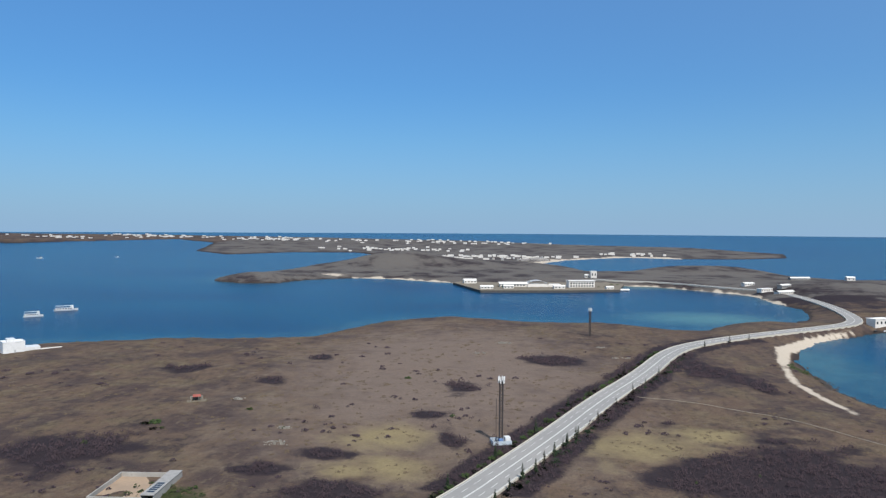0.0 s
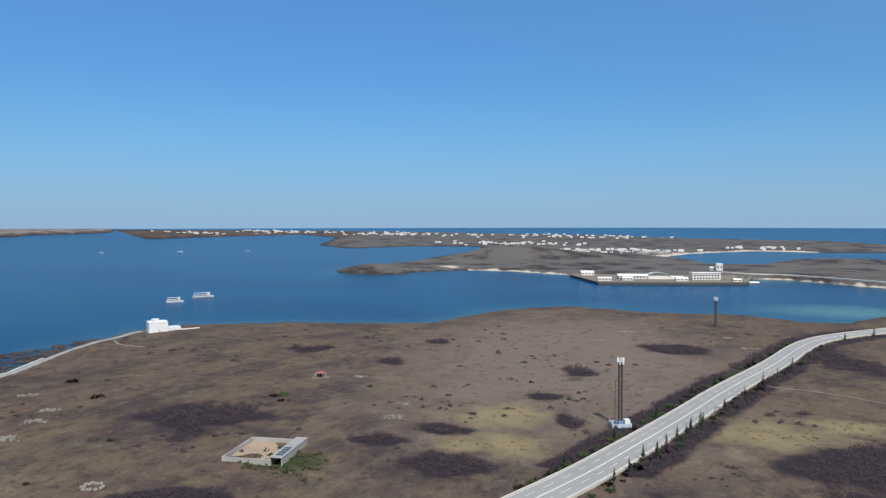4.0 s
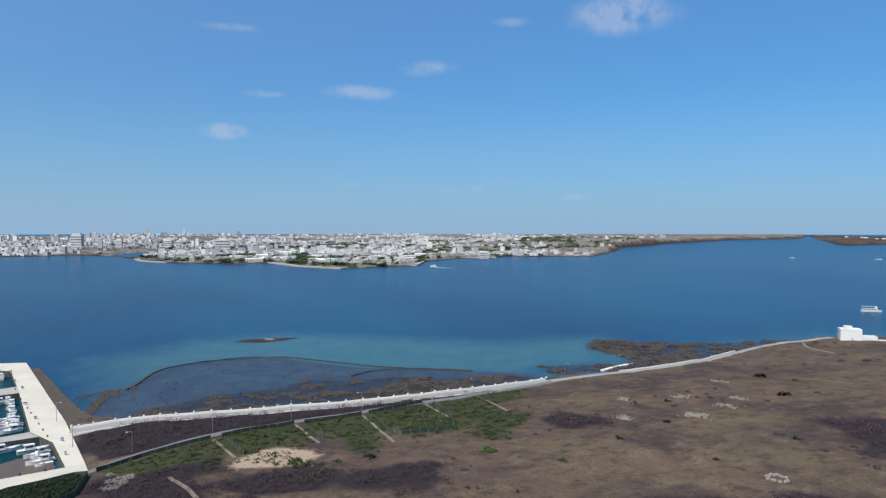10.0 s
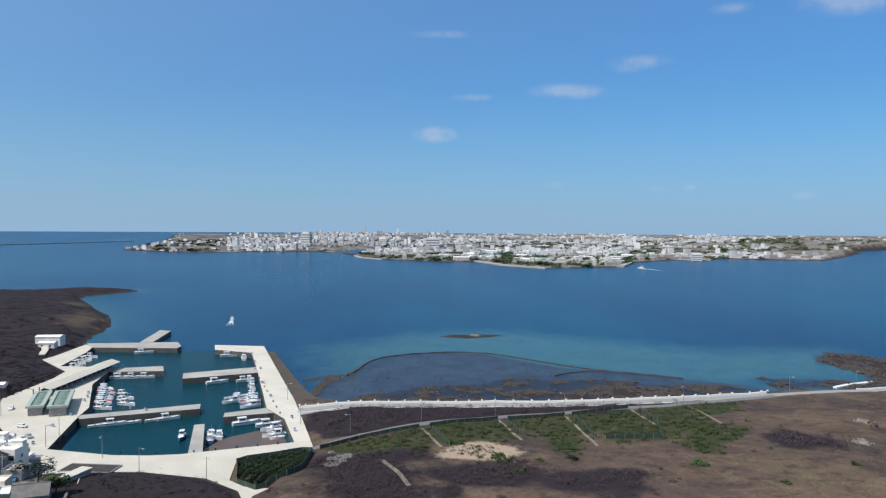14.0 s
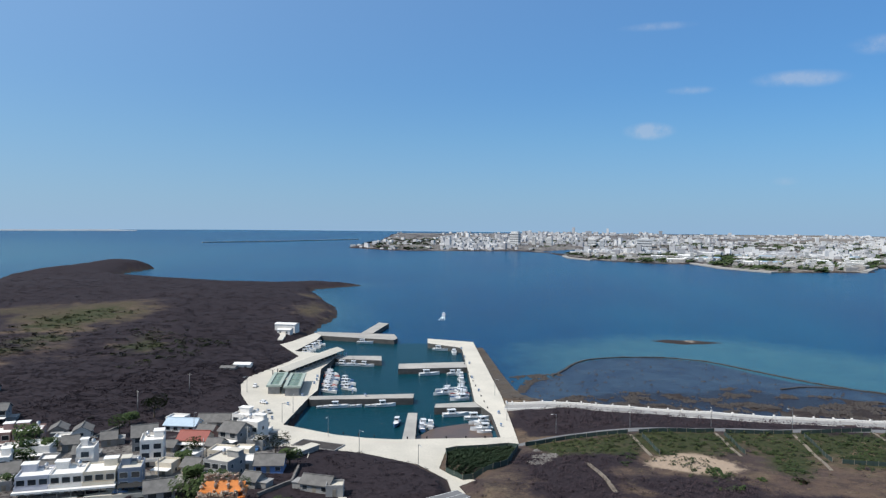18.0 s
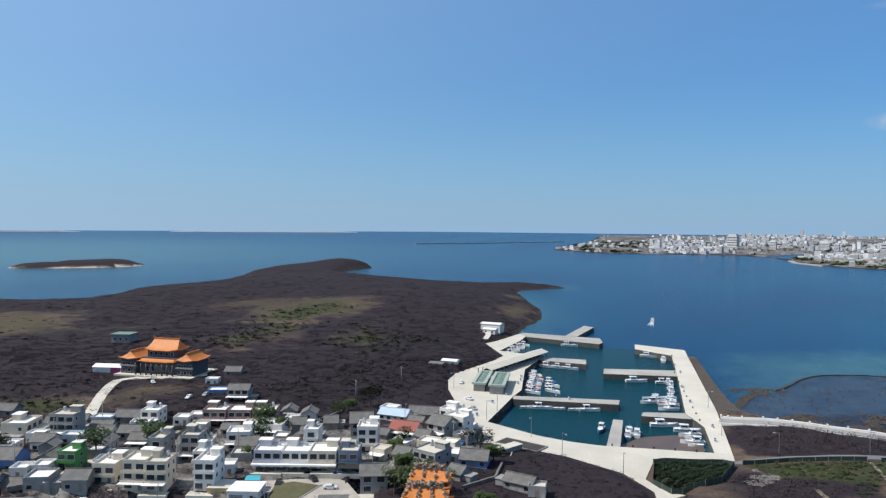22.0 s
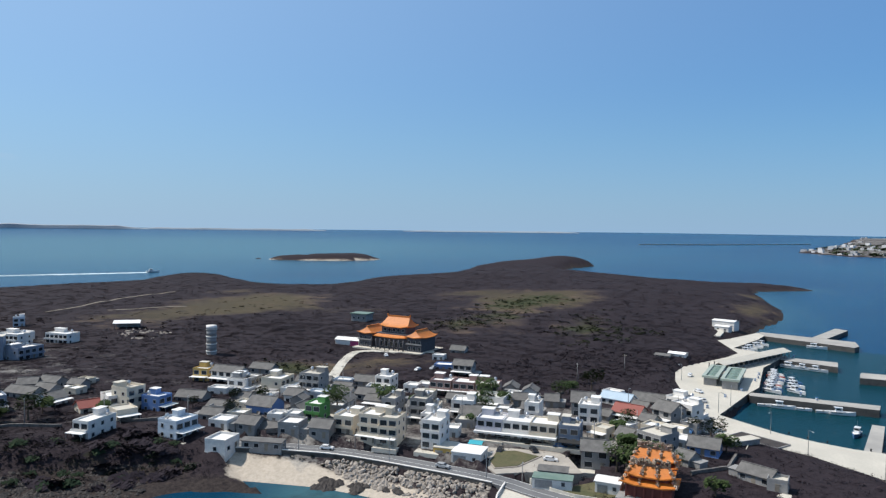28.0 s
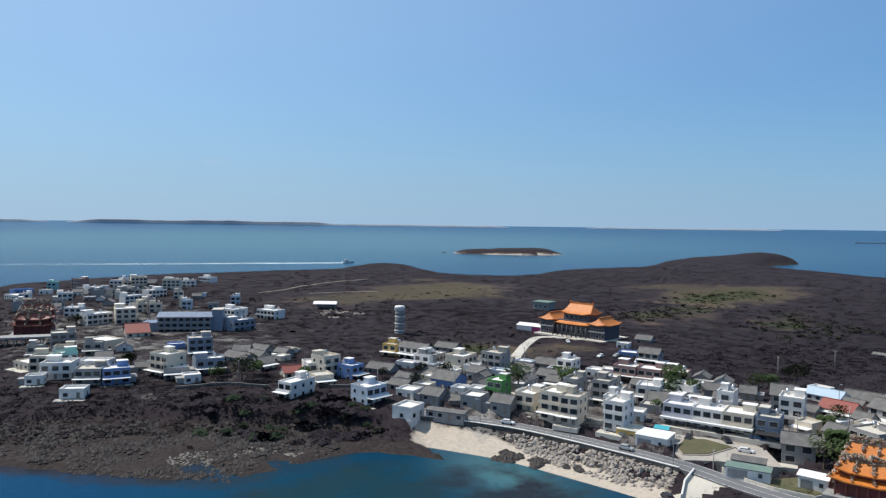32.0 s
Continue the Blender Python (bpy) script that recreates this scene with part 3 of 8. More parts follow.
PALES = [(-72, 300, 22, 20, 20), (-63, 262, 20, 14, 0), (-76, 254, 12, 10, 0), (30, 305, 30, 22, 0), (65, 330, 18, 14, 0), (-320, -560, 60, 30, 30)]
WALL_ROAD = [(-276, -34), (-322, -44), (-324, 0), (-325, 73), (-329, 131), (-341, 185), (-349, 236), (-356, 274), (-365, 310), (-383, 350), (-404, 401), (-408, 460)]
FIELD_ROAD = [(-264, -33), (-274, -17), (-284, 9), (-298, 42), (-306, 74), (-320, 132), (-330, 162), (-338, 185)]


def polar_sheet(name, degrees, ratio, near, wanted):
    """A round sheet about the eye whose cells grow with distance; wanted(x, y) gives heights, a keep mask and named weights."""
    n = round(360 / degrees)
    radii = near * ratio ** np.arange(int(math.log(4930 / near) / math.log(ratio)) + 1)
    radii[-1] = 4930
    radii = np.r_[0.02, near * 0.5, radii]
    ang = np.arange(n) * 2 * math.pi / n
    rr, aa = np.meshgrid(radii, ang, indexing="ij")
    x, y = (-rr * np.sin(aa)).ravel(), (rr * np.cos(aa)).ravel()
    z, keep, weights = wanted(x, y)
    k = len(radii)
    i, j = np.meshgrid(np.arange(k - 1), np.arange(n), indexing="ij")
    a, b, c, d = i * n + j, (i + 1) * n + j, (i + 1) * n + (j + 1) % n, i * n + (j + 1) % n
    quads = np.stack([a, d, c, b], -1).reshape(-1, 4)
    quads = quads[keep[quads].any(1)]
    used = np.unique(quads)
    back = np.zeros(len(x), int)
    back[used] = np.arange(len(used))
    quads = back[quads]
    me = bpy.data.meshes.new(name)
    me.vertices.add(len(used))
    me.vertices.foreach_set("co", np.stack([x, y, z], -1)[used].ravel())
    me.loops.add(quads.size)
    me.loops.foreach_set("vertex_index", quads.ravel())
    me.polygons.add(len(quads))
    me.polygons.foreach_set("loop_start", np.arange(len(quads)) * 4)
    me.polygons.foreach_set("use_smooth", np.ones(len(quads), bool))
    me.update()
    me.validate()
    for key, w in weights.items():
        me.attributes.new(key, "FLOAT", "POINT").data.foreach_set("value", w[used].astype(np.float32))
    return new(name, me)


def covers(x, y, h):
    """How far each kind of cover holds at a place."""
    s = sea_level(x, y)
    z = h - s
    lump = fbm(x / 40, y / 40, 41)
    shrub = np.zeros_like(x)
    for cx, cy, rx, ry, turn in SHRUBS:
        shrub = np.maximum(shrub, 1.25 * blob(x, y, cx, cy, rx, ry, turn))
    ragged = (fbm(x / 13, y / 9, 45) - 0.5) * 1.1 + (fbm(x / 50, y / 22, 46) - 0.5) * 0.8
    shrub = np.where((shrub > 0.04) & (y > 0), np.clip(shrub * 0.95 + ragged, 0, 1.2), shrub)
    west = np.clip((-y - 150 - 0.35 * (x + 300)) / 120, 0, 1) * (z > 2.5)
    shrub = np.maximum(shrub, west * np.where(x < -120, 1.0, 0.85))
    green, pale = np.zeros_like(x), np.zeros_like(x)
    for cx, cy, rx, ry, turn in GREENS:
        green = np.maximum(green, blob(x, y, cx, cy, rx, ry, turn))
    for cx, cy, rx, ry, turn in PALES:
        pale = np.maximum(pale, blob(x, y, cx, cy, rx, ry, turn))
    warp = (fbm(x / 18, y / 18, 43) - 0.5) * 0.9
    olive, scrub_green = np.zeros_like(x), np.zeros_like(x)
    drift = (fbm(x / 45, y / 30, 47) - 0.5) * 60
    for poly in OLIVE_FIELDS:
        d = inside(poly, x, y)
        olive = np.maximum(olive, np.clip((d + np.where(d > -90, drift * 1.5, 0)) / 70 + 0.4, 0, 0.85))
    for poly in GREEN_SCRUB:
        d = inside(poly, x, y)
        scrub_green = np.maximum(scrub_green, np.clip((d + np.where(d > -40, drift * 0.5, 0)) / 26 + 0.35, 0, 0.75))
    for poly in PLOTS:
        green = np.maximum(green, np.clip(inside(poly, x, y) / 5 + 0.45, 0, 0.85))
    tan = np.clip(1.25 * blob(x, y, -70, 450, 110, 210, 8) + warp * 0.5, 0, 1) * (y > 0)
    pale, green = np.clip(pale * 1.1 + warp * (pale > 0.05), 0, 1), np.clip(green + warp * (green > 0.05), 0, 1)
    shrub = np.maximum(shrub, np.clip((-60 - y) / 20, 0, 1) * (x < -125) * (z > 1.6))
    shrub = np.maximum(shrub, np.clip((-203 - y - 0.25 * (x + 60)) / 10, 0, 1) * (x > -130) * (z > 1.2))
    west_side = (y < -220) & (x < -140)
    pale, green = np.where(west_side, pale * 0.58, pale), np.where(west_side, green * 0.8, green)
    shrub = np.clip(shrub - pale * 1.1 - green * (y < -220) * 0.9 - olive * 0.9 - scrub_green * 0.12, 0, 1)
    verge = near_line(ROAD_MID, x, y)
    belt = np.clip(1.2 - np.abs(verge - 13) / 7, 0, 1) * (y > 240) * (y < 640)
    shrub = np.maximum(shrub, np.clip(belt * (0.35 + 1.1 * fbm(x / 12, y / 12, 48)), 0, 0.95))
    for poly in DARK_BELTS:
        shrub = np.maximum(shrub, np.clip(inside(poly, x, y) / 4 + 0.6, 0, 1))
    green = np.maximum(green, scrub_green)
    far = np.hypot(x, y)
    # thinner shrub on far northern land pales it, standing in for haze
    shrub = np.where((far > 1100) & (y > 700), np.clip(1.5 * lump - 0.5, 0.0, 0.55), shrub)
    shelf = np.clip(inside(ROCK_SHELF, x, y) / 5 + 0.5, 0, 1)
    rock = np.clip(1.3 - z / 2.2, 0, 1)
    rock = np.maximum(rock, shelf * np.clip(1.6 - z / 3, 0, 1))
    east = np.clip(inside(EAST_BEACH, x, y) / 6 + 0.5, 0, 1)
    beach = np.clip(inside(BEACH, x, y) / 4 + 0.6, 0, 1)
    sand = np.maximum(east, beach)
    for cx, cy, rx, ry in ((-570, 62, 5, 6), (-449, 1371, 26, 18)):
        sand = np.maximum(sand, 1.1 * blob(x, y, cx, cy, rx, ry))
    sand = np.where((far > 1000) & (z < 2.2) & (np.abs(x) < 400) & (y > 1000), 0.9, sand)
    sand = np.where((inside(ISLET, x, y) > -14) & (z < 0.8), 0.7, sand)
    rock = rock * (1 - sand)
    pave = np.zeros_like(x)
    town = blob(x, y, -130, -205, 70, 45, -35) + blob(x, y, -40, -420, 90, 150, 0)
    pave = np.clip((town + blob(x, y, -195, -165, 50, 30, 125) + blob(x, y, -225, -130, 30, 25)) * (0.1 + 0.7 * fbm(x / 9, y / 9, 51)), 0, 0.5)
    pave = np.where((x > -114) & (y > -258), 0, pave)
    near = blob(x, y, -165, -165, 60, 40, -55) + blob(x, y, -215, -120, 40, 30, 0)
    shrub = np.maximum(shrub, np.clip(1.1 * town + near, 0, 0.75))
    city = inside(CITY, x, y)
    pave = np.where(city > 12, 0.22 + 0.5 * lump, pave)
    green = np.where(city > 20, np.clip(1.0 - 1.6 * lump, 0, 0.5), green)
    # the dry weight greys far northern land in place of haze
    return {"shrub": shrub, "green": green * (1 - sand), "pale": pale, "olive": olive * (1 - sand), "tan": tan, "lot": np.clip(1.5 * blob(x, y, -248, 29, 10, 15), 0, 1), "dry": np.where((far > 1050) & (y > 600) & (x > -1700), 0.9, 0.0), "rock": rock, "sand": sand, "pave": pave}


def ground_of(x, y):
    h = land_height(x, y)
    return h, h - sea_level(x, y) > -0.35, covers(x, y, h)


def sea_of(x, y):
    h = land_height(x, y) - sea_level(x, y)
    main = -inside(MAIN, x, y)
    shallow = 0.42 * np.exp(-np.maximum(main, 0) / 45)
    lagoon = np.clip(inside([(-350, -60), (-520, -80), (-600, 0), (-620, 90), (-520, 230), (-520, 330), (-380, 340), (-340, 100)], x, y) / 70 + 0.25, 0, 1)
    shallow = np.maximum(shallow, 0.55 * lagoon)
    cove = blob(x, y, -108, -158, 18, 30)
    shallow = np.where((np.hypot(x + 60, y + 140) < 130), 0.05 + 0.8 * cove, shallow)
    shallow = np.maximum(shallow, 0.5 * blob(x, y, 185, 560, 45, 160))
    shallow = np.maximum(shallow, 0.9 * blob(x, y, 160, 830, 90, 70) + 0.7 * blob(x, y, 100, 1280, 250, 60))
    # far southern sea: sun haze painted as paler water
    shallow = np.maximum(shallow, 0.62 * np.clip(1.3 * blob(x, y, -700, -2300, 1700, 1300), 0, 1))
    shallow = shallow * (1 - np.clip(inside(BASIN, x, y) / 5, 0, 1))
    bar = np.maximum(inside(REEF, x, y), inside(NORTH_REEF, x, y))
    for poly in OUTER_REEFS:
        bar = np.maximum(bar, inside(poly, x, y))
    inner = np.clip(bar / 16 + 0.4, 0, 1)
    flat = np.clip(inside(LAGOON_FLAT, x, y) / 10 + 0.5, 0, 1)
    reef = np.maximum(inner * (0.5 + 0.55 * fbm(x / 25, y / 25, 61)), np.clip(inside(ROCK_SHELF, x, y) / 14 + 0.9, 0, 0.75))
    reef = np.maximum(reef, np.clip(1.25 * blob(x, y, -70, -150, 62, 48), 0, 1) * np.clip(1.9 * fbm(x / 16, y / 16, 63) - 0.35, 0, 0.8))
    still = np.maximum(np.clip(inside(BASIN, x, y) / 4 + 0.4, 0, 1) * 0.95, 0.8 * np.clip(1.4 * blob(x, y, -80, -150, 60, 46), 0, 1) - 0.75 * cove)
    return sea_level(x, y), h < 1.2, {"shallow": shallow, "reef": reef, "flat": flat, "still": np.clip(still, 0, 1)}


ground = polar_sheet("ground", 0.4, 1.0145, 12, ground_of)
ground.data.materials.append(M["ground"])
tagged(ground, "dry brown island ground with dark shrub and pale grass", "ground", kind="structure")
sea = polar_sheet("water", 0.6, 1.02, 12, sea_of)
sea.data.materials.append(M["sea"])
tagged(sea, "blue sea with turquoise shallows and small waves", "sea", kind="structure")


# ---- small builders ----
def link_mesh(name, bm, material=None, parent=None, label="", smooth=False):
    me = bpy.data.meshes.new(name)
    bm.to_mesh(me)
    bm.free()
    if smooth:
        for p in me.polygons:
            p.use_smooth = True
    if material:
        me.materials.append(material)
    ob = new(name, me)
    if parent:
        ob.parent = parent
    if label:
        ob["label"] = label
    return ob


def part(name, bm, material, parent, label="", smooth=False):
    return link_mesh(name, bm, material, parent, label, smooth)


def box(bm, x0, y0, z0, x1, y1, z1):
    v = [bm.verts.new(p) for p in ((x0, y0, z0), (x1, y0, z0), (x1, y1, z0), (x0, y1, z0), (x0, y0, z1), (x1, y0, z1), (x1, y1, z1), (x0, y1, z1))]
    for f in ((3, 2, 1, 0), (4, 5, 6, 7), (0, 1, 5, 4), (1, 2, 6, 5), (2, 3, 7, 6), (3, 0, 4, 7)):
        bm.faces.new([v[i] for i in f])
    return v


def boxes(*dims):
    bm = bmesh.new()
    for d in dims:
        box(bm, *d)
    return bm


def prism(outline, z0, z1):
    """An upright block on an outline given counter-clockwise or not."""
    bm = bmesh.new()
    area = sum(ax * by - bx * ay for (ax, ay), (bx, by) in zip(outline, outline[1:] + outline[:1]))
    pts = outline if area > 0 else outline[::-1]
    top = [bm.verts.new((x, y, z1)) for x, y in pts]
    low = [bm.verts.new((x, y, z0)) for x, y in pts]
    bm.faces.new(top)
    bm.faces.new(low[::-1])
    for i in range(len(pts)):
        j = (i + 1) % len(pts)
        bm.faces.new((low[i], low[j], top[j], top[i]))
    return bm


def dense(pts, step=6.0):
    out = []
    for (ax, ay), (bx, by) in zip(pts[:-1], pts[1:]):
        n = max(1, round(math.hypot(bx - ax, by - ay) / step))
        out += [(ax + (bx - ax) * i / n, ay + (by - ay) * i / n) for i in range(n)]
    return out + [pts[-1]]


def strip(pts, lo, hi, z0, z1, level):
    """A band that follows a line between two offsets to its left, of a section from z0 to z1 over level(x, y)."""
    bm = bmesh.new()
    rows = []
    for i, (x, y) in enumerate(pts):
        ax, ay = pts[max(i - 1, 0)]
        bx, by = pts[min(i + 1, len(pts) - 1)]
        k = math.hypot(bx - ax, by - ay)
        nx, ny = -(by - ay) / k, (bx - ax) / k
        g = level(x, y)
        rows.append([bm.verts.new((x + nx * o, y + ny * o, g + z)) for o, z in ((lo, z0), (lo, z1), (hi, z1), (hi, z0))])
    for p, q in zip(rows[:-1], rows[1:]):
        for i in range(3):
            bm.faces.new((p[i], q[i], q[i + 1], p[i + 1]))
    bm.faces.new(rows[0])
    bm.faces.new(rows[-1][::-1])
    bmesh.ops.recalc_face_normals(bm, faces=bm.faces)
    return bm


def thing(name, label, category, m=None, group="", kind=""):
    ob = new(name)
    ob.empty_display_size = 0.5
    if m is not None:
        ob.matrix_world = m
    return tagged(ob, label, category, group, kind)


# ---- roads ----
road = thing("road", "pale grey four-lane island road with white markings", "road", kind="structure")


def road_level(x, y):
    return max(ground_z(x, y), 4.0) * 0.35 + 7.6 * 0.65


part("surface", strip(dense(ROAD_MID), -7.1, 7.1, -1.5, 0.35, road_level), M["asphalt"], road)
part("kerb", strip(dense(ROAD_MID), 7.1, 7.5, -1.5, 0.6, road_level), M["concrete"], road)
part("kerb", strip(dense(ROAD_MID), -7.5, -7.1, -1.5, 0.6, road_level), M["concrete"], road)


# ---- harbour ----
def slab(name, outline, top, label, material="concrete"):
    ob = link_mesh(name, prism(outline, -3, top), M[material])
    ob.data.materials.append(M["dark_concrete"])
    # upright faces take the darker concrete
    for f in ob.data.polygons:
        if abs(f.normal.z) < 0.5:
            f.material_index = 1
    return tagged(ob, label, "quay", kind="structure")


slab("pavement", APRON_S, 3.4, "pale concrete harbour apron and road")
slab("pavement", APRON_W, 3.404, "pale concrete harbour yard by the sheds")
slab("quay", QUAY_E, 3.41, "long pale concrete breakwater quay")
M["jetty_concrete"] = surface("worn_jetty_concrete", (0.42, 0.395, 0.36), (0.3, 0.285, 0.265), 0.1, 0.85, 1.5)
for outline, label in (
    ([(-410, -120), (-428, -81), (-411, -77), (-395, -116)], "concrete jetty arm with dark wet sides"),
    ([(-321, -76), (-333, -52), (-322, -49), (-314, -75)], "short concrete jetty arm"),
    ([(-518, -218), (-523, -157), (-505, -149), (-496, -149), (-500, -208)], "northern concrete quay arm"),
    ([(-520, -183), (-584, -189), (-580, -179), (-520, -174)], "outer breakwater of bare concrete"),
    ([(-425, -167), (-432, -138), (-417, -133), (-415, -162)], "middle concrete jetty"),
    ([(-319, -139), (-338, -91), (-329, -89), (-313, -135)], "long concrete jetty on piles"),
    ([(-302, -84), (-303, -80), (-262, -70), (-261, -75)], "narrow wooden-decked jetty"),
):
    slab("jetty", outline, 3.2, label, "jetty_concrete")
M["armour"] = surface("brown_rock_armour", (0.085, 0.066, 0.05), (0.05, 0.042, 0.036), 0.5, 0.9, 1.2, 0.9, relief=0.3)
# dark armour slope outside the long quay and a brown mud bank in the basin
armour = thing("armour_slope", "dark rock slope outside the long quay", "slope", kind="structure")
part("bank", strip(dense(rounded([(-497, -89), (-458, -77), (-401, -60), (-362, -47), (-352, -38), (-351, -8)]), 4), -2.5, 4.5, -4, 0.5, lambda x, y: 0.5 * math.sin(x * 0.7) + 0.3 * math.sin(y * 1.9)), M["armour"], armour)
part("bank", strip(dense(rounded([(-497, -91), (-458, -80), (-401, -63), (-362, -51), (-345, -44)]), 4), -3.5, 1.5, -4, 1.8, lambda x, y: 0.4 * math.sin(x * 0.9)), M["armour"], armour)
mud = tagged(link_mesh("mud_bank", prism([(-264, -76), (-276, -74), (-292, -70), (-303, -58), (-303, -50), (-288, -44), (-276, -44)], -3, 0.14)), "wet brown mud bank inside the harbour", "mud", kind="structure")
mud.data.materials.append(surface("wet_brown_mud", (0.13, 0.085, 0.06), (0.09, 0.065, 0.05), 0.15, 0.4, 1.0))


def wall_level(x, y):
    return max(ground_z(x, y), 3.6)


part_wall = thing("seawall", "white concrete seawall with a promenade beside the lagoon", "seawall", kind="structure")
part("promenade", strip(dense(rounded(WALL_ROAD[1:6])), -4, 4, -4, 0.25, wall_level), M["asphalt"], part_wall)
part("edge_kerb", strip(dense(rounded(WALL_ROAD[1:6])), -4.5, -4.0, -4, 0.5, wall_level), M["white"], part_wall)
part("parapet", strip(dense(rounded(WALL_ROAD[1:6])), 4, 4.9, -6, 1.1, wall_level), M["white"], part_wall)
for i, (x, y) in enumerate(dense(rounded(WALL_ROAD[1:6]), 7)):
    part("post", boxes((x - 5.3, y - 0.35, wall_level(x, y) + 1.15, x - 4.1, y + 0.35, wall_level(x, y) + 1.65)), M["white"], part_wall)


# ---- more materials ----
def paint(name, c, **k):
    return surface(name, c, shade(c, 0.86), 0.5, k.pop("rough", 0.7), 5, **k)


WALLS = {
    "white": M["white"],
    "cream": paint("cream_render", (0.68, 0.6, 0.48)),
    "grey": M["grey"],
    "yellow": paint("ochre_render", (0.7, 0.45, 0.13)),
    "blue": paint("blue_render", (0.14, 0.25, 0.5)),
    "paleblue": paint("pale_blue_render", (0.5, 0.57, 0.65)),
    "green": paint("green_render", (0.1, 0.3, 0.08)),
    "lilac": paint("lilac_render", (0.5, 0.5, 0.56)),
    "brick": paint("maroon_tile", (0.3, 0.19, 0.17)),
    "slate": paint("slate_render", (0.22, 0.26, 0.33)),
    "teal": paint("teal_render", (0.28, 0.55, 0.52)),
}
M["roof_white"] = paint("white_roof_coating", (0.86, 0.84, 0.81))
M["roof_grey"] = surface("weathered_roof_tiles", (0.17, 0.163, 0.155), (0.105, 0.1, 0.097), 0.5, 0.9, 3)
M["roof_red"] = paint("red_metal_roof", (0.3, 0.08, 0.06), rough=0.6)
M["roof_blue"] = paint("pale_blue_metal_roof", (0.45, 0.56, 0.66), rough=0.5)
M["roof_green"] = surface("green_metal_roof", (0.13, 0.2, 0.16), (0.19, 0.25, 0.21), 0.4, 0.6, 3)
M["orange"] = surface("glazed_orange_tiles", (0.62, 0.2, 0.03), (0.5, 0.15, 0.025), 0.6, 0.6, 2.5, 0.5)
M["ornament"] = surface("painted_ornament", (0.32, 0.2, 0.13), (0.14, 0.16, 0.12), 2.0, 0.6, 5)
M["ornament_pale"] = surface("pale_painted_ornament", (0.5, 0.42, 0.34), (0.34, 0.2, 0.14), 2.0, 0.6, 5)
M["temple_wall"] = surface("dark_temple_stone", (0.075, 0.075, 0.09), (0.05, 0.047, 0.058), 0.6, 0.6, 3)
M["temple_red"] = paint("temple_red_lacquer", (0.2, 0.05, 0.04))
M["frame"] = paint("pale_window_frame", (0.5, 0.5, 0.5), rough=0.4)
M["metal"] = surface("galvanised_steel", (0.4, 0.41, 0.42), (0.3, 0.31, 0.32), 1.0, 0.45, 4, metal=0.7)
M["rust"] = surface("rusty_lattice_steel", (0.07, 0.05, 0.04), (0.05, 0.05, 0.06), 0.8, 0.7, 3)
M["steel_tank"] = surface("stainless_tank", (0.6, 0.6, 0.61), (0.5, 0.5, 0.52), 1.0, 0.3, 4, metal=0.9)
M["marking"] = paint("white_road_paint", (0.75, 0.75, 0.72))
M["timber"] = surface("grey_timber", (0.3, 0.26, 0.21), (0.2, 0.17, 0.14), 0.8, 0.85, 4)
M["turf"] = surface("rough_turf", (0.07, 0.075, 0.03), (0.12, 0.1, 0.05), 0.25, 0.95, 2.0, 0.6, vary=0.0)
M["field_stone"] = surface("dark_field_stone", (0.11, 0.1, 0.095), (0.2, 0.185, 0.17), 0.7, 0.95, 2.5, 0.8)
M["trunk"] = surface("bark", (0.12, 0.09, 0.06), (0.08, 0.06, 0.045), 1.0, 0.95, 5)
M["stone"] = surface("pale_riprap_stone", (0.46, 0.4, 0.345), (0.33, 0.285, 0.245), 0.3, 0.9, 2, vary=0.45)
M["basalt"] = surface("dark_basalt", (0.034, 0.028, 0.027), (0.06, 0.05, 0.044), 0.4, 0.9, 2)
M["net"] = surface("teal_field_net", (0.035, 0.062, 0.052), (0.024, 0.04, 0.036), 0.3, 0.9, 3)
# horizon islands: bluish haze of distance put into the base colour
M["far_coast"] = surface("far_hazed_coast", (0.27, 0.31, 0.35), (0.32, 0.36, 0.4), 0.01, 0.95, 0.2)
M["ruin_floor"] = surface("overgrown_slab", (0.2, 0.17, 0.13), (0.12, 0.1, 0.07), 0.5, 0.95, 2)
M["ruin_wall"] = surface("weathered_ruin_stone", (0.29, 0.265, 0.23), (0.16, 0.145, 0.125), 0.6, 0.95, 3)
M["track"] = surface("dusty_track", (0.24, 0.2, 0.155), (0.17, 0.14, 0.11), 0.3, 0.95, 2, vary=0.0)
M["foam"] = surface("sea_foam", (0.75, 0.8, 0.82), (0.35, 0.5, 0.58), 0.25, 0.8, 1.5, vary=0.0)
M["hull_white"] = paint("white_gelcoat", (0.8, 0.8, 0.8), rough=0.3)
M["hull_blue"] = paint("blue_hull_paint", (0.06, 0.16, 0.34), rough=0.35)
M["hull_red"] = paint("red_hull_paint", (0.4, 0.07, 0.05), rough=0.4)
M["rubber"] = paint("black_rubber", (0.02, 0.02, 0.02), rough=0.9)
M["city_a"] = surface("city_render", (0.74, 0.73, 0.71), (0.6, 0.6, 0.6), 0.02, 0.8, 0.5, vary=0.3)
M["city_b"] = surface("city_tile", (0.55, 0.51, 0.47), (0.45, 0.43, 0.41), 0.02, 0.8, 0.5, vary=0.5)


def glass_material():
    m, nt, sh = nodes_of("window_glass")
    info = nt.nodes.new("ShaderNodeObjectInfo")
    col = mix_node(nt, info.outputs["Random"], (0.015, 0.018, 0.022), (0.05, 0.06, 0.07))
    nt.links.new(col, sh.inputs["Base Color"])
    sh.inputs["Roughness"].default_value = 0.08
    return m


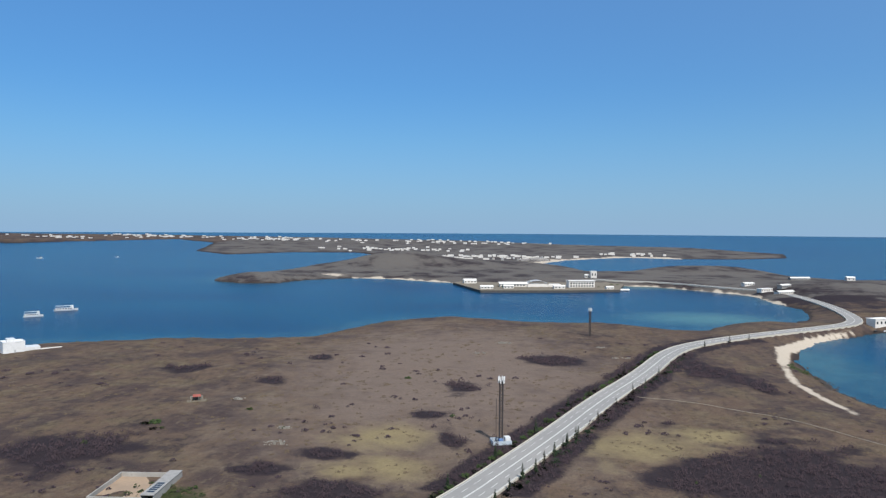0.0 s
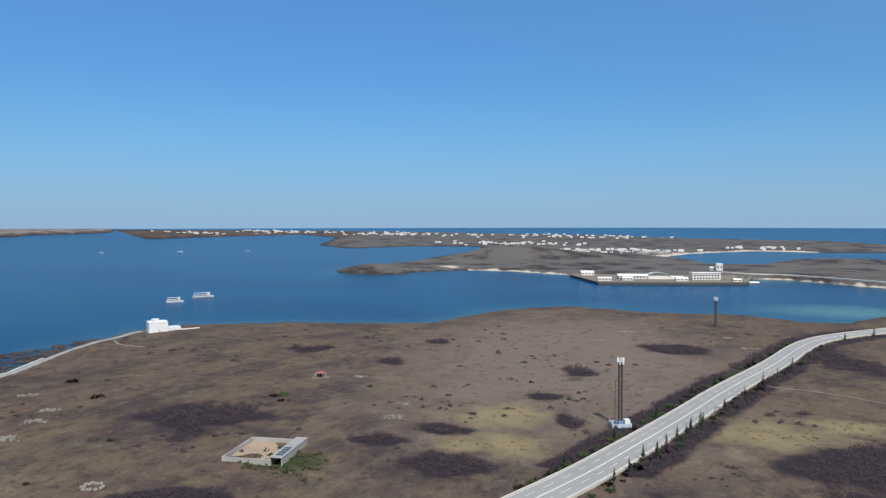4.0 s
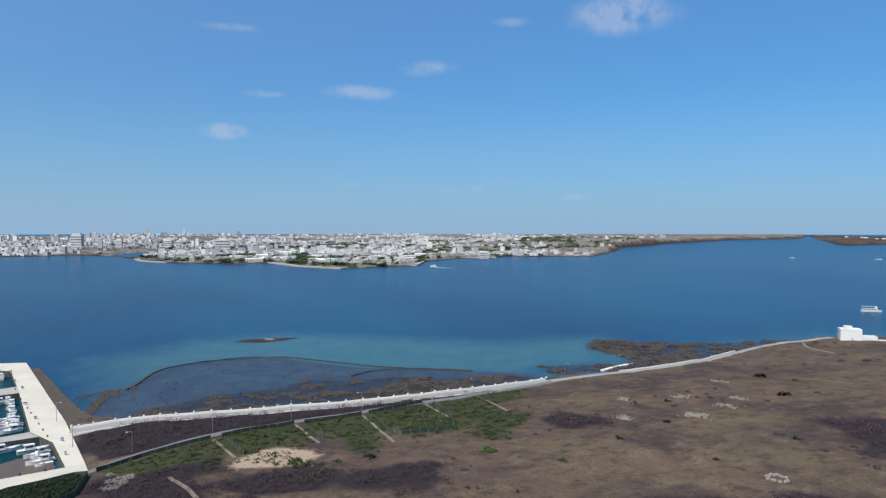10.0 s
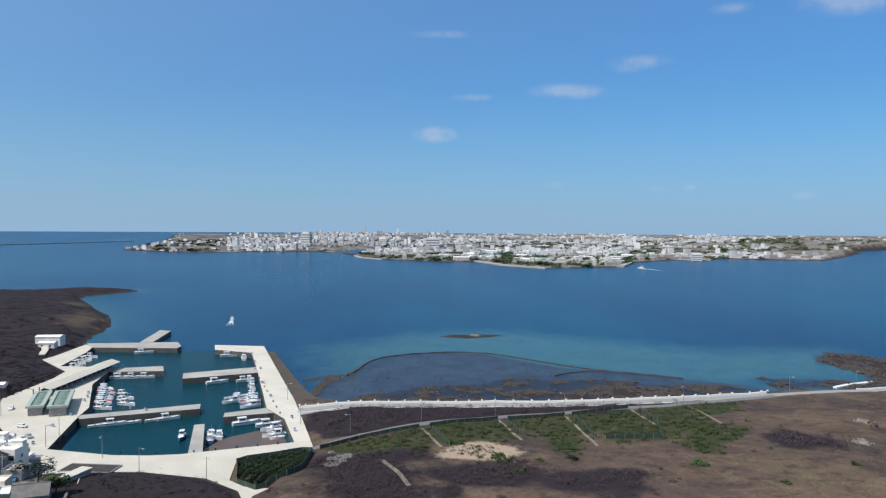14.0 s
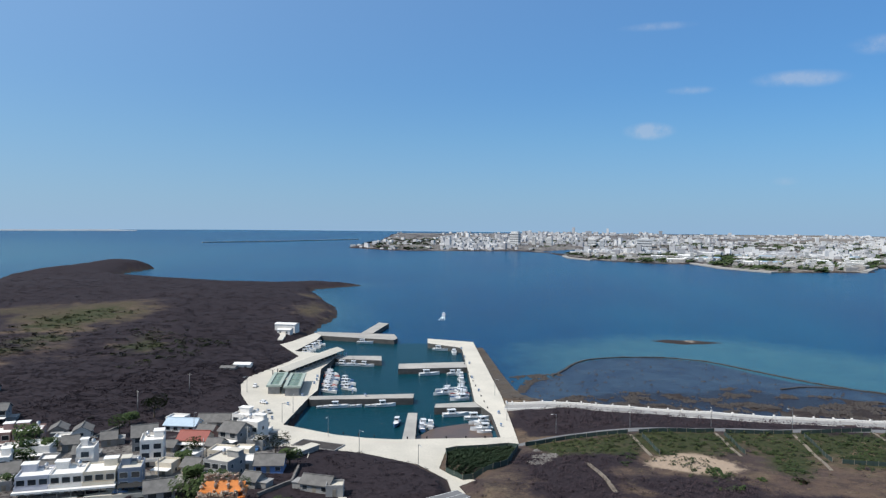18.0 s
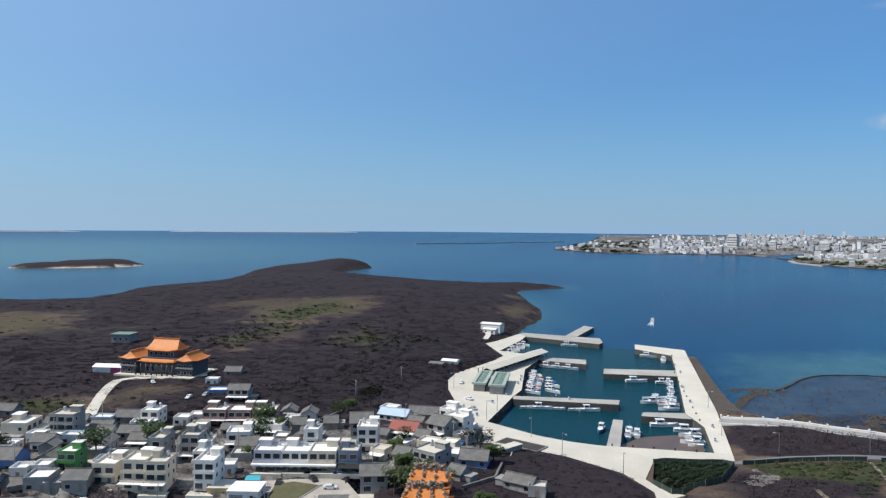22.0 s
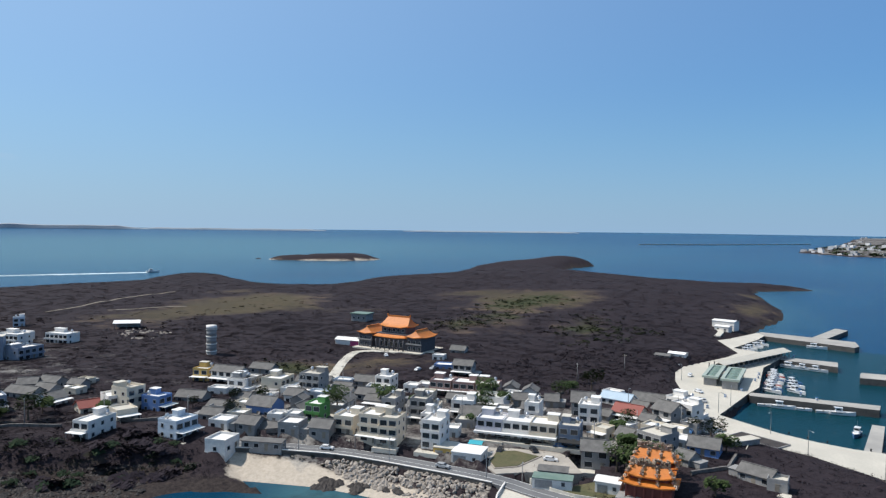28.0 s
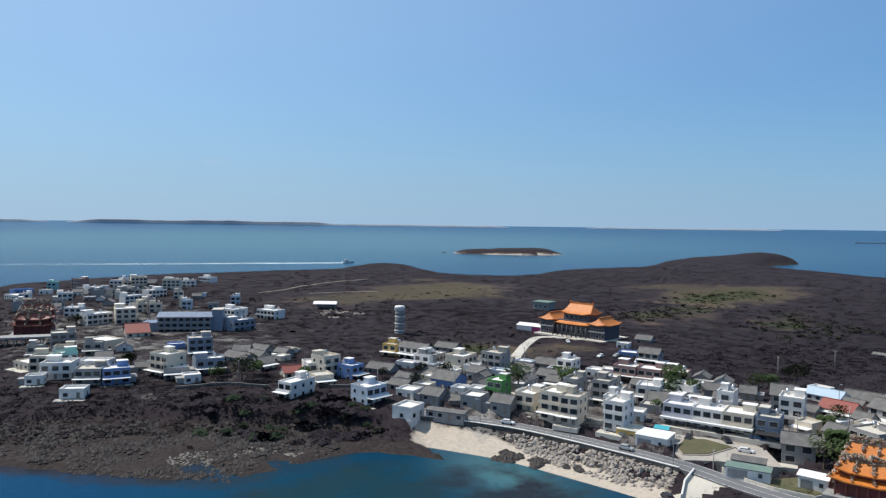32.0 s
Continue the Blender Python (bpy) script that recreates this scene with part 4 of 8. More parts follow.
def leaf_material(name, a, b):
    m, nt, sh = nodes_of(name)
    geo = nt.nodes.new("ShaderNodeNewGeometry")
    col = mix_node(nt, geo.outputs["Random Per Island"], a, b)
    col = mix_node(nt, ramp_node(nt, noise_node(nt, 0.06, 4), 0.35, 0.65), col, shade(a, 1.25))
    nt.links.new(col, sh.inputs["Base Color"])
    sh.inputs["Roughness"].default_value = 0.9
    sh.inputs["Specular IOR Level"].default_value = 0.1
    return m


M["glass"] = glass_material()
M["shrub"] = leaf_material("bare_dark_shrub", (0.036, 0.026, 0.031), (0.072, 0.052, 0.059))
M["thicket"] = leaf_material("bare_dark_thicket", (0.0215, 0.017, 0.0218), (0.0385, 0.0305, 0.0375))
M["tuft"] = leaf_material("dry_grass_tuft", (0.08, 0.06, 0.043), (0.125, 0.095, 0.063))
M["leaf"] = leaf_material("dark_green_leaf", (0.03, 0.048, 0.018), (0.06, 0.08, 0.03))
M["needle"] = leaf_material("conifer_needle", (0.016, 0.028, 0.016), (0.035, 0.05, 0.026))
M["crop"] = leaf_material("green_field_growth", (0.02, 0.032, 0.013), (0.062, 0.075, 0.028))


# ---- stuff: shrubs, tufts, field growth ----
def clump_mesh(name, centres, sizes, heights, per, rng, upright=0.5, leaf=1.0):
    """Many small leaf triangles heaped over each centre."""
    n = len(centres)
    a = rng.uniform(0, 2 * np.pi, (n, per))
    r = np.sqrt(rng.uniform(0, 1, (n, per)))
    px = centres[:, None, 0] + np.cos(a) * r * sizes[:, None] * 0.5
    py = centres[:, None, 1] + np.sin(a) * r * sizes[:, None] * 0.5
    pz = centres[:, None, 2] + heights[:, None] * np.sqrt(np.maximum(1 - r * r, 0.05)) * rng.uniform(0.35, 1.0, (n, per))
    s = (sizes[:, None] * leaf * rng.uniform(0.2, 0.42, (n, per)))
    turn = rng.uniform(0, 2 * np.pi, (n, per))
    tilt = rng.uniform(-1, 1, (n, per)) * 0.9
    v = np.zeros((n, per, 3, 3))
    for k in range(3):
        b = turn + k * 2.1
        v[:, :, k, 0] = px + np.cos(b) * s
        v[:, :, k, 1] = py + np.sin(b) * s
        v[:, :, k, 2] = pz + np.sin(b + tilt) * s * upright
    v[:, :, :, 2] = np.maximum(v[:, :, :, 2], centres[:, None, None, 2] - 0.1)
    v = v.reshape(-1, 3)
    me = bpy.data.meshes.new(name)
    me.vertices.add(len(v))
    me.vertices.foreach_set("co", v.ravel())
    me.loops.add(len(v))
    me.loops.foreach_set("vertex_index", np.arange(len(v)))
    me.polygons.add(len(v) // 3)
    me.polygons.foreach_set("loop_start", np.arange(len(v) // 3) * 3)
    me.update()
    return me


def scatter(name, count, rmin, rmax, chance, size, height, per, material, label, seed, upright=0.5, leaf=1.0):
    rng = np.random.default_rng(seed)
    r = np.exp(rng.uniform(math.log(rmin), math.log(rmax), count))
    a = np.radians(rng.uniform(-34, 194, count))
    x, y = -r * np.sin(a), r * np.cos(a)
    h = land_height(x, y)
    keep = (rng.uniform(0, 1, count) < chance(x, y, h)) & (h > 1.6)
    for line, gap in ((ROAD_MID, 8.5), (WALL_ROAD, 5), (FIELD_ROAD, 4), (VILLAGE_ROAD, 5)):
        keep &= near_line(line, x, y) > gap
    for poly in (APRON_S, APRON_W, QUAY_E):
        keep &= inside(poly, x, y) < -1.5
    x, y, h, r = x[keep], y[keep], h[keep], r[keep]
    grow = np.clip(r / 260, 0.8, 1.9)
    sizes = size * grow * rng.uniform(0.6, 1.5, len(x))
    heights = height * np.clip(grow, 0.8, 1.2) * rng.uniform(0.6, 1.3, len(x))
    me = clump_mesh(name, np.stack([x, y, h], -1), sizes, heights, per, rng, upright, leaf)
    me.materials.append(material)
    return tagged(new(name, me), label, "shrubs", kind="stuff")


def shrub_chance(x, y, h):
    w = covers(x, y, h)
    n = fbm(x / 14, y / 14, 71)
    edge = np.clip((w["shrub"] + (n - 0.5) * 1.3 - 0.42) * 4, 0, 1)
    town = blob(x, y, -135, -205, 62, 42, -35) + blob(x, y, -200, -150, 60, 36, 35)
    return edge * (1 - np.clip(w["sand"] * 2, 0, 1)) * (1 - np.clip(town * 1.1, 0, 0.9))


def lone_chance(x, y, h):
    n = fbm(x / 30, y / 30, 75)
    m = fbm(x / 5, y / 5, 76)
    return np.clip((n - 0.52) * 8, 0, 1) * (m > 0.56) * (1 - np.clip(covers(x, y, h)["sand"] * 2, 0, 1))


def grass_chance(x, y, h):
    w = covers(x, y, h)
    return np.clip(fbm(x / 18, y / 18, 81) * 1.8 - 0.5, 0, 1) * (1 - np.clip(w["sand"] * 2 + w["pave"] + w["shrub"] * 2.5, 0, 1))


def green_chance(x, y, h):
    w = covers(x, y, h)
    return np.clip((w["green"] + (fbm(x / 8, y / 8, 91) - 0.5) - 0.3) * 3, 0, 1)


def near_chance(x, y, h):
    return shrub_chance(x, y, h) * (y > -40)


def scrub_chance(x, y, h):
    return shrub_chance(x, y, h) * (y <= -40) * ((y > -240) | (np.hypot(x, y) < 300))


def thicket_chance(x, y, h):
    w = covers(x, y, h)
    town = blob(x, y, -135, -205, 62, 42, -35) + blob(x, y, -200, -150, 60, 36, 35)
    return np.clip((w["shrub"] - 0.3) * 1.5, 0, 0.9) * (1 - np.clip(town * 1.1, 0, 0.9)) * (1 - np.clip(w["sand"] * 2, 0, 1)) * (y < -180) * (x < 60)


scatter("shrub_cover", 110000, 90, 560, near_chance, 1.9, 1.8, 16, M["shrub"], "dark leafless purple-brown shrub thickets on dry ground", 11, 1.5, 0.24)
scatter("village_scrub", 60000, 90, 420, scrub_chance, 1.9, 0.9, 14, M["thicket"], "dark low scrub round the village and harbour", 16, 0.9, 0.26)
scatter("thicket", 100000, 230, 1300, thicket_chance, 2.9, 0.5, 9, M["thicket"], "wide dark leafless thicket over the western flats", 15, 0.14, 0.42)
scatter("dry_grass", 40000, 90, 700, grass_chance, 1.6, 0.3, 9, M["tuft"], "dry brown grass tufts on open ground", 12, 0.5, 0.45)
scatter("lone_shrubs", 15000, 90, 600, lone_chance, 1.8, 0.9, 16, M["shrub"], "scattered dark low shrubs on brown grass", 13, 0.5, 0.5)
scatter("green_growth", 90000, 90, 700, green_chance, 1.6, 1.1, 13, M["crop"], "bright green low growth in walled plots", 14, 0.5, 0.55)


# ---- houses ----
WINDOWS = {}


def window_meshes(w, h):
    key = (round(w, 1), round(h, 1))
    if key not in WINDOWS:
        f = 0.1
        bm = bmesh.new()
        ring = [[bm.verts.new((sx * (w / 2 + g), yy, h / 2 + sz * (h / 2 + g))) for sx, sz in ((-1, -1), (1, -1), (1, 1), (-1, 1))] for g, yy in ((f, 0), (f, -0.08), (0, -0.08), (0, 0))]
        for p, q in zip(ring[:-1], ring[1:]):
            for i in range(4):
                bm.faces.new((p[i], p[(i + 1) % 4], q[(i + 1) % 4], q[i]))
        a = bpy.data.meshes.new("window")
        bm.to_mesh(a), bm.free()
        a.materials.append(M["frame"])
        bm = boxes((-w / 2, -0.02, 0, w / 2, -0.005, h))
        b = bpy.data.meshes.new("pane")
        bm.to_mesh(b), bm.free()
        b.materials.append(M["glass"])
        c = bpy.data.meshes.new("window")
        bm = bmesh.new()
        bm.from_mesh(a), bm.from_mesh(b)
        bm.to_mesh(c), bm.free()
        c.materials.append(M["frame"]), c.materials.append(M["glass"])
        for f in c.polygons[len(a.polygons):]:
            f.material_index = 1
        WINDOWS[key] = (a, b, c)
    return WINDOWS[key]


def add_window(parent, x, y, z, turn, w, h):
    a, b, c = window_meshes(w, h)
    where = parent.matrix_world.translation
    near = math.hypot(where.x, where.y) < 260
    o = new("window", a if near else c)
    o.parent = parent
    o.matrix_basis = pose(x, y, z, 0, 0, turn)
    if not near:
        return o
    p = new("pane", b)
    p.parent = o
    return o


def gable(bm, w, d, z, rise, over=0.5, thick=0.18):
    """A pitched roof with its ridge along the front."""
    x0, x1, y0, y1 = -w / 2 - over, w / 2 + over, -d / 2 - over, d / 2 + over
    drop = rise * over / (d / 2)
    for ya, za, yb, zb in ((y0, z - drop, 0, z + rise), (y1, z - drop, 0, z + rise)):
        v = [bm.verts.new(p) for p in ((x0, ya, za), (x1, ya, za), (x1, yb, zb), (x0, yb, zb), (x0, ya, za + thick), (x1, ya, za + thick), (x1, yb, zb + thick), (x0, yb, zb + thick))]
        for f in ((3, 2, 1, 0), (4, 5, 6, 7), (0, 1, 5, 4), (1, 2, 6, 5), (2, 3, 7, 6), (3, 0, 4, 7)):
            bm.faces.new([v[i] for i in f])
    bmesh.ops.recalc_face_normals(bm, faces=bm.faces)
    return bm


COUNT = {"flat": "flat-roofed", "gable": "pitched-roof", "shed": "low sloping-roof", "red": "red-roofed", "blue": "blue-roofed"}
WORDS = {"white": "white rendered", "cream": "cream rendered", "grey": "grey cement", "yellow": "ochre yellow", "blue": "bright blue", "paleblue": "pale blue", "green": "green-painted",
         "lilac": "pale lilac", "brick": "maroon-tiled", "slate": "slate-blue rendered", "teal": "pale teal"}


def storey_words(s):
    return {1: "single-storey", 1.3: "low single-storey", 1.5: "tall single-storey", 2: "two-storey", 2.6: "two-storey", 3: "three-storey"}[s]


def house(x, y, turn, w, d, st, wall, roof, rng, group):
    z = max(min(ground_z(x, y), 6.6), 5.0)
    far = math.hypot(x, y)
    ob = thing("house", f"{storey_words(st)} {WORDS[wall]} {COUNT[roof]} village house", "house", pose(x, y, z, 0, 0, turn), group)
    h = 2.8 * st
    mat = WALLS[wall]
    w, d = max(w, 4.5), d
    part("wall", boxes((-w / 2, -d / 2, -3, w / 2, d / 2, h), (-w / 2 - 0.06, -d / 2 - 0.06, -3, w / 2 + 0.06, d / 2 + 0.06, 0.35)), mat, ob)
    floors = max(1, int(st + 0.2))
    if roof == "flat":
        t, p = 0.18, rng.uniform(0.6, 1.0)
        part("parapet", boxes((-w / 2 - 0.03, -d / 2 - 0.03, h, w / 2 + 0.03, -d / 2 + t, h + p), (-w / 2 - 0.03, d / 2 - t, h, w / 2 + 0.03, d / 2 + 0.03, h + p),
                              (-w / 2 - 0.03, -d / 2 + t, h, -w / 2 + t, d / 2 - t, h + p), (w / 2 - t, -d / 2 + t, h, w / 2 + 0.03, d / 2 - t, h + p)), mat, ob)
        pale = wall in ("white", "lilac", "paleblue", "teal", "brick", "blue") or rng.random() < 0.45
        part("roof", boxes((-w / 2 + t, -d / 2 + t, h - 0.05, w / 2 - t, d / 2 - t, h + 0.12)), M["roof_white"] if pale else M["concrete"], ob)
        if st >= 2:
            bw, bd, s = w * rng.uniform(0.32, 0.48), d * rng.uniform(0.28, 0.4), rng.choice((-1, 1))
            bx = s * (w / 2 - bw / 2 - 0.3)
            by = d / 2 - bd / 2 - 0.4
            part("stair_room", boxes((bx - bw / 2, by - bd / 2, h + 0.1, bx + bw / 2, by + bd / 2, h + 2.2)), mat, ob)
            part("stair_roof", boxes((bx - bw / 2 - 0.25, by - bd / 2 - 0.25, h + 2.2, bx + bw / 2 + 0.25, by + bd / 2 + 0.25, h + 2.36)), M["roof_white"] if pale else M["concrete"], ob)
            if rng.random() < 0.75:
                bm = bmesh.new()
                bmesh.ops.create_cone(bm, cap_ends=True, segments=12, radius1=0.6, radius2=0.6, depth=1.5, matrix=pose(-s * w * 0.25, by, h + 1.15))
                bmesh.ops.create_cone(bm, cap_ends=True, segments=12, radius1=0.6, radius2=0.1, depth=0.25, matrix=pose(-s * w * 0.25, by, h + 2.02))
                part("water_tank", bm, M["steel_tank"], ob, "stainless steel rooftop tank", True)
    elif roof == "shed":
        bm = gable(bmesh.new(), w, d, h, d * 0.1, 0.4)
        part("roof", bm, M["roof_grey"], ob)
    else:
        rise = d * 0.27
        for sx in (-1, 1):
            bm = bmesh.new()
            p = [[bm.verts.new((sx * g, yy, zz)) for yy, zz in ((-d / 2, h), (d / 2, h), (0, h + rise))] for g in (w / 2, w / 2 - 0.2)]
            bm.faces.new(p[0])
            bm.faces.new(p[1][::-1])
            for i in range(3):
                bm.faces.new((p[0][i], p[1][i], p[1][(i + 1) % 3], p[0][(i + 1) % 3]))
            bmesh.ops.recalc_face_normals(bm, faces=bm.faces)
            part("gable_wall", bm, mat, ob)
        top = {"red": M["roof_red"], "blue": M["roof_blue"]}.get(roof, M["roof_grey"])
        part("roof", gable(bmesh.new(), w, d, h, rise), top, ob)
        part("ridge", boxes((-w / 2 - 0.5, -0.18, h + rise + 0.1, w / 2 + 0.5, 0.18, h + rise + 0.32)), top, ob)
    # openings
    n = max(1, int(w / 2.9))
    lot = far < 480
    for f in range(floors):
        zb = f * h / floors + 0.95
        for i in range(n):
            xx = (i + 0.5) * w / n - w / 2
            if f == 0 and i == n // 2:
                part("door", boxes((xx - 0.55, -d / 2 - 0.06, 0.0, xx + 0.55, -d / 2 - 0.005, 2.15), (xx - 0.65, -d / 2 - 0.1, 2.15, xx + 0.65, -d / 2, 2.3)), M["timber"], ob)
                continue
            add_window(ob, xx, -d / 2, zb - (0.15 if st >= 2 else 0), 0, min(2.2, w / n * 0.72) if st >= 2 else min(1.5, w / n * 0.6), 1.6 if st >= 2 else 1.2)
        if lot:
            m = max(1, int(d / 4))
            for s in (-1, 1):
                for i in range(m):
                    if rng.random() < 0.75:
                        add_window(ob, s * w / 2, (i + 0.5) * d / m - d / 2, zb, 90 * s, 1.1, 1.15)
        if f >= 1 and far < 480 and roof == "flat" and rng.random() < 0.75:
            zf = zb - 0.95
            out = rng.uniform(1.0, 1.5)
            part("balcony", boxes((-w / 2, -d / 2 - out, zf - 0.16, w / 2, -d / 2 - 0.02, zf), (-w / 2, -d / 2 - out, zf, w / 2, -d / 2 - out + 0.1, zf + 0.75),
                                  (-w / 2, -d / 2 - out + 0.1, zf, -w / 2 + 0.1, -d / 2 - 0.02, zf + 0.75), (w / 2 - 0.1, -d / 2 - out + 0.1, zf, w / 2, -d / 2 - 0.02, zf + 0.75)), mat, ob)
    if st >= 1.3 and far < 420 and rng.random() < 0.65 and group != "terraced houses":
        part("canopy", boxes((-w / 2 - 0.2, -d / 2 - 3.0, 2.75, w / 2 + 0.2, -d / 2 - 0.03, 2.9)), M["roof_white"], ob, "white porch canopy")
        for s in (-1, 1):
            part("post", boxes((s * (w / 2 - 0.2) - 0.06, -d / 2 - 2.9, -1, s * (w / 2 - 0.2) + 0.06, -d / 2 - 2.78, 2.75)), M["metal"], ob)
    if rng.random() < 0.4 and far < 420:
        s = rng.choice((-1, 1))
        bw = rng.uniform(2.2, 3.2)
        x0 = s * (w / 2 + 0.02)
        part("lean_to", boxes((min(x0, x0 + s * bw), -d / 2 + 1, -1.2, max(x0, x0 + s * bw), d / 2 - 1, 2.3), (min(x0, x0 + s * (bw + 0.3)), -d / 2 + 0.8, 2.3, max(x0, x0 + s * (bw + 0.3)), d / 2 - 0.8, 2.42)), M["grey"], ob)
    if far < 430 and rng.random() < 0.6:
        out = rng.uniform(2.5, 4.5)
        part("forecourt", boxes((-w / 2 - 1, -d / 2 - out, -1.2, w / 2 + 1, -d / 2 - 0.07, 0.14)), M["concrete"], ob, "pale concrete forecourt")
    return ob


# east, north, turn, width, depth, storeys, wall, roof
ROADSIDE = [
    (-102, -206.5, 211, 8, 7, 1.3, 'white', 'flat'),
    (-138, -296, 125, 7, 8, 2, 'yellow', 'flat'),
    (-144, -285, 117, 14, 7, 2, 'white', 'gable'),
    (-140, -267, 119, 8, 8, 2, 'white', 'flat'),
    (-143, -268, 211, 9, 9, 2, 'grey', 'flat'),
    (-166, -295, 117, 11, 7, 1, 'grey', 'gable'),
    (-152, -259, 211, 11, 9, 2, 'cream', 'flat'),
    (-161, -246, 117, 9, 8, 3, 'grey', 'flat'),
    (-130, -230, 117, 10, 9, 1.5, 'blue', 'gable'),
    (-141, -213, 117, 6, 7, 2, 'green', 'flat'),
    (-117, -216, 118, 7, 7, 1, 'grey', 'gable'),
    (-122, -211, 119, 6, 6, 1, 'grey', 'gable'),
    (-125.5, -204, 125, 7, 8, 1.3, 'grey', 'flat'),
    (-131, -194.5, 122, 7, 7, 1.3, 'grey', 'gable'),
    (-128, -218, 125, 5, 6, 1, 'white', 'flat'),
    (-133, -215, 125, 5, 6, 1, 'white', 'flat'),
]
ROADSIDE_B = [
    (-112.3, -199.3, 127, 13, 4, 1, 'grey', 'shed'),
    (-131, -267, 125, 8, 6, 1, 'white', 'flat'),
    (-138, -262, 125, 8, 7, 1, 'white', 'flat'),
    (-118, -263, 124, 11, 7, 1, 'grey', 'gable'),
    (-111, -224, 122, 7, 7, 1, 'white', 'flat'),
    (-119, -243, 117, 7, 6, 1, 'grey', 'gable'),
    (-119, -241, 211, 7, 6, 1, 'grey', 'flat'),
]
MIDDLE = [
    (-140, -192.5, 117, 7, 9, 2, 'cream', 'flat'),
    (-141, -180.5, 117, 7, 8, 3, 'cream', 'flat'),
    (-143.5, -174.5, 120, 6, 8, 3, 'cream', 'flat'),
    (-159, -193, 117, 5, 9, 3, 'grey', 'flat'),
    (-167, -187, 119, 6, 8, 3, 'grey', 'flat'),
    (-170, -185, 125, 6, 8, 2, 'cream', 'flat'),
    (-151.5, -163, 117, 6, 9, 3, 'white', 'flat'),
    (-163, -177, 117, 6, 7, 2, 'white', 'flat'),
    (-184, -183, 125, 8, 8, 2, 'white', 'flat'),
    (-202, -213, 119, 9, 9, 2, 'brick', 'flat'),
    (-207, -205, 121, 9, 9, 2, 'brick', 'flat'),
    (-212, -197, 122, 9, 9, 2, 'brick', 'flat'),
    (-189, -234, 117, 7, 8, 2, 'white', 'flat'),
    (-235, -247, 125, 9, 7, 1, 'blue', 'flat'),
    (-250, -267, 121, 6, 5, 1, 'white', 'flat'),
    (-233, -232, 118, 9, 7, 2, 'grey', 'gable'),
]
MIDDLE_B = [
    (-271, -274, 117, 8, 7, 1, 'grey', 'gable'),
    (-194, -223, 117, 6, 6, 1, 'white', 'flat'),
    (-200, -222, 124, 5, 6, 1, 'white', 'flat'),
    (-181, -231, 125, 7, 6, 1, 'white', 'flat'),
    (-186, -243, 117, 11, 7, 1, 'grey', 'gable'),
    (-183, -178, 120, 7, 8, 1, 'grey', 'gable'),
    (-201, -184, 117, 10, 9, 1.5, 'white', 'flat'),
    (-162, -167, 125, 6, 6, 1, 'white', 'flat'),
]
TERRACE = [
    (-175, -160.5, 118.6, 8.7, 9, 2, 'lilac', 'flat'),
    (-179.3, -152.8, 118.6, 8.7, 9, 2, 'white', 'flat'),
    (-183.5, -145.1, 118.6, 8.7, 9, 2, 'cream', 'flat'),
    (-187.5, -138, 118.6, 6.5, 9, 2, 'slate', 'flat'),
    (-205, -143, 119, 7, 9, 3, 'white', 'flat'),
    (-192, -157, 117, 5, 7, 3, 'white', 'flat'),
    (-219, -156, 125, 8, 10, 2, 'grey', 'gable'),
    (-212, -180, 125, 5, 7, 1, 'grey', 'gable'),
    (-220, -171, 125, 5, 7, 1, 'grey', 'gable'),
    (-215, -186, 117, 5, 6, 1, 'white', 'flat'),
    (-178, -122, 125, 8, 8, 2, 'grey', 'gable'),
]
HARBOURSIDE = [
    (-244, -157, 97, 12, 7, 1, 'white', 'blue'),
    (-251, -164, 94, 7, 6, 1, 'white', 'flat'),
    (-255, -150, 107, 12, 8, 1, 'grey', 'gable'),
    (-238, -143, 94, 6, 7, 1, 'brick', 'gable'),
    (-233, -129, 83, 8, 9, 2, 'grey', 'gable'),
    (-256, -136, 87, 10, 8, 2, 'white', 'flat'),
    (-242, -127, 83, 9, 7, 2.6, 'white', 'flat'),
    (-225, -140, 100, 10, 8, 1.3, 'cream', 'red'),
    (-211, -133, 89, 7, 7, 1, 'white', 'flat'),
    (-201, -115, 83, 9, 9, 2, 'grey', 'flat'),
    (-210, -111, 102, 5, 7, 1, 'white', 'flat'),
    (-210, -104, 107, 9, 8, 1, 'blue', 'gable'),
    (-195, -102, 84, 5, 6, 1, 'grey', 'gable'),
    (-197, -82, 87, 9, 6, 1, 'grey', 'gable'),
    (-195, -76, 107, 5, 5, 1, 'grey', 'flat'),
    (-247, -125, 97, 5, 6, 1, 'white', 'flat'),
]
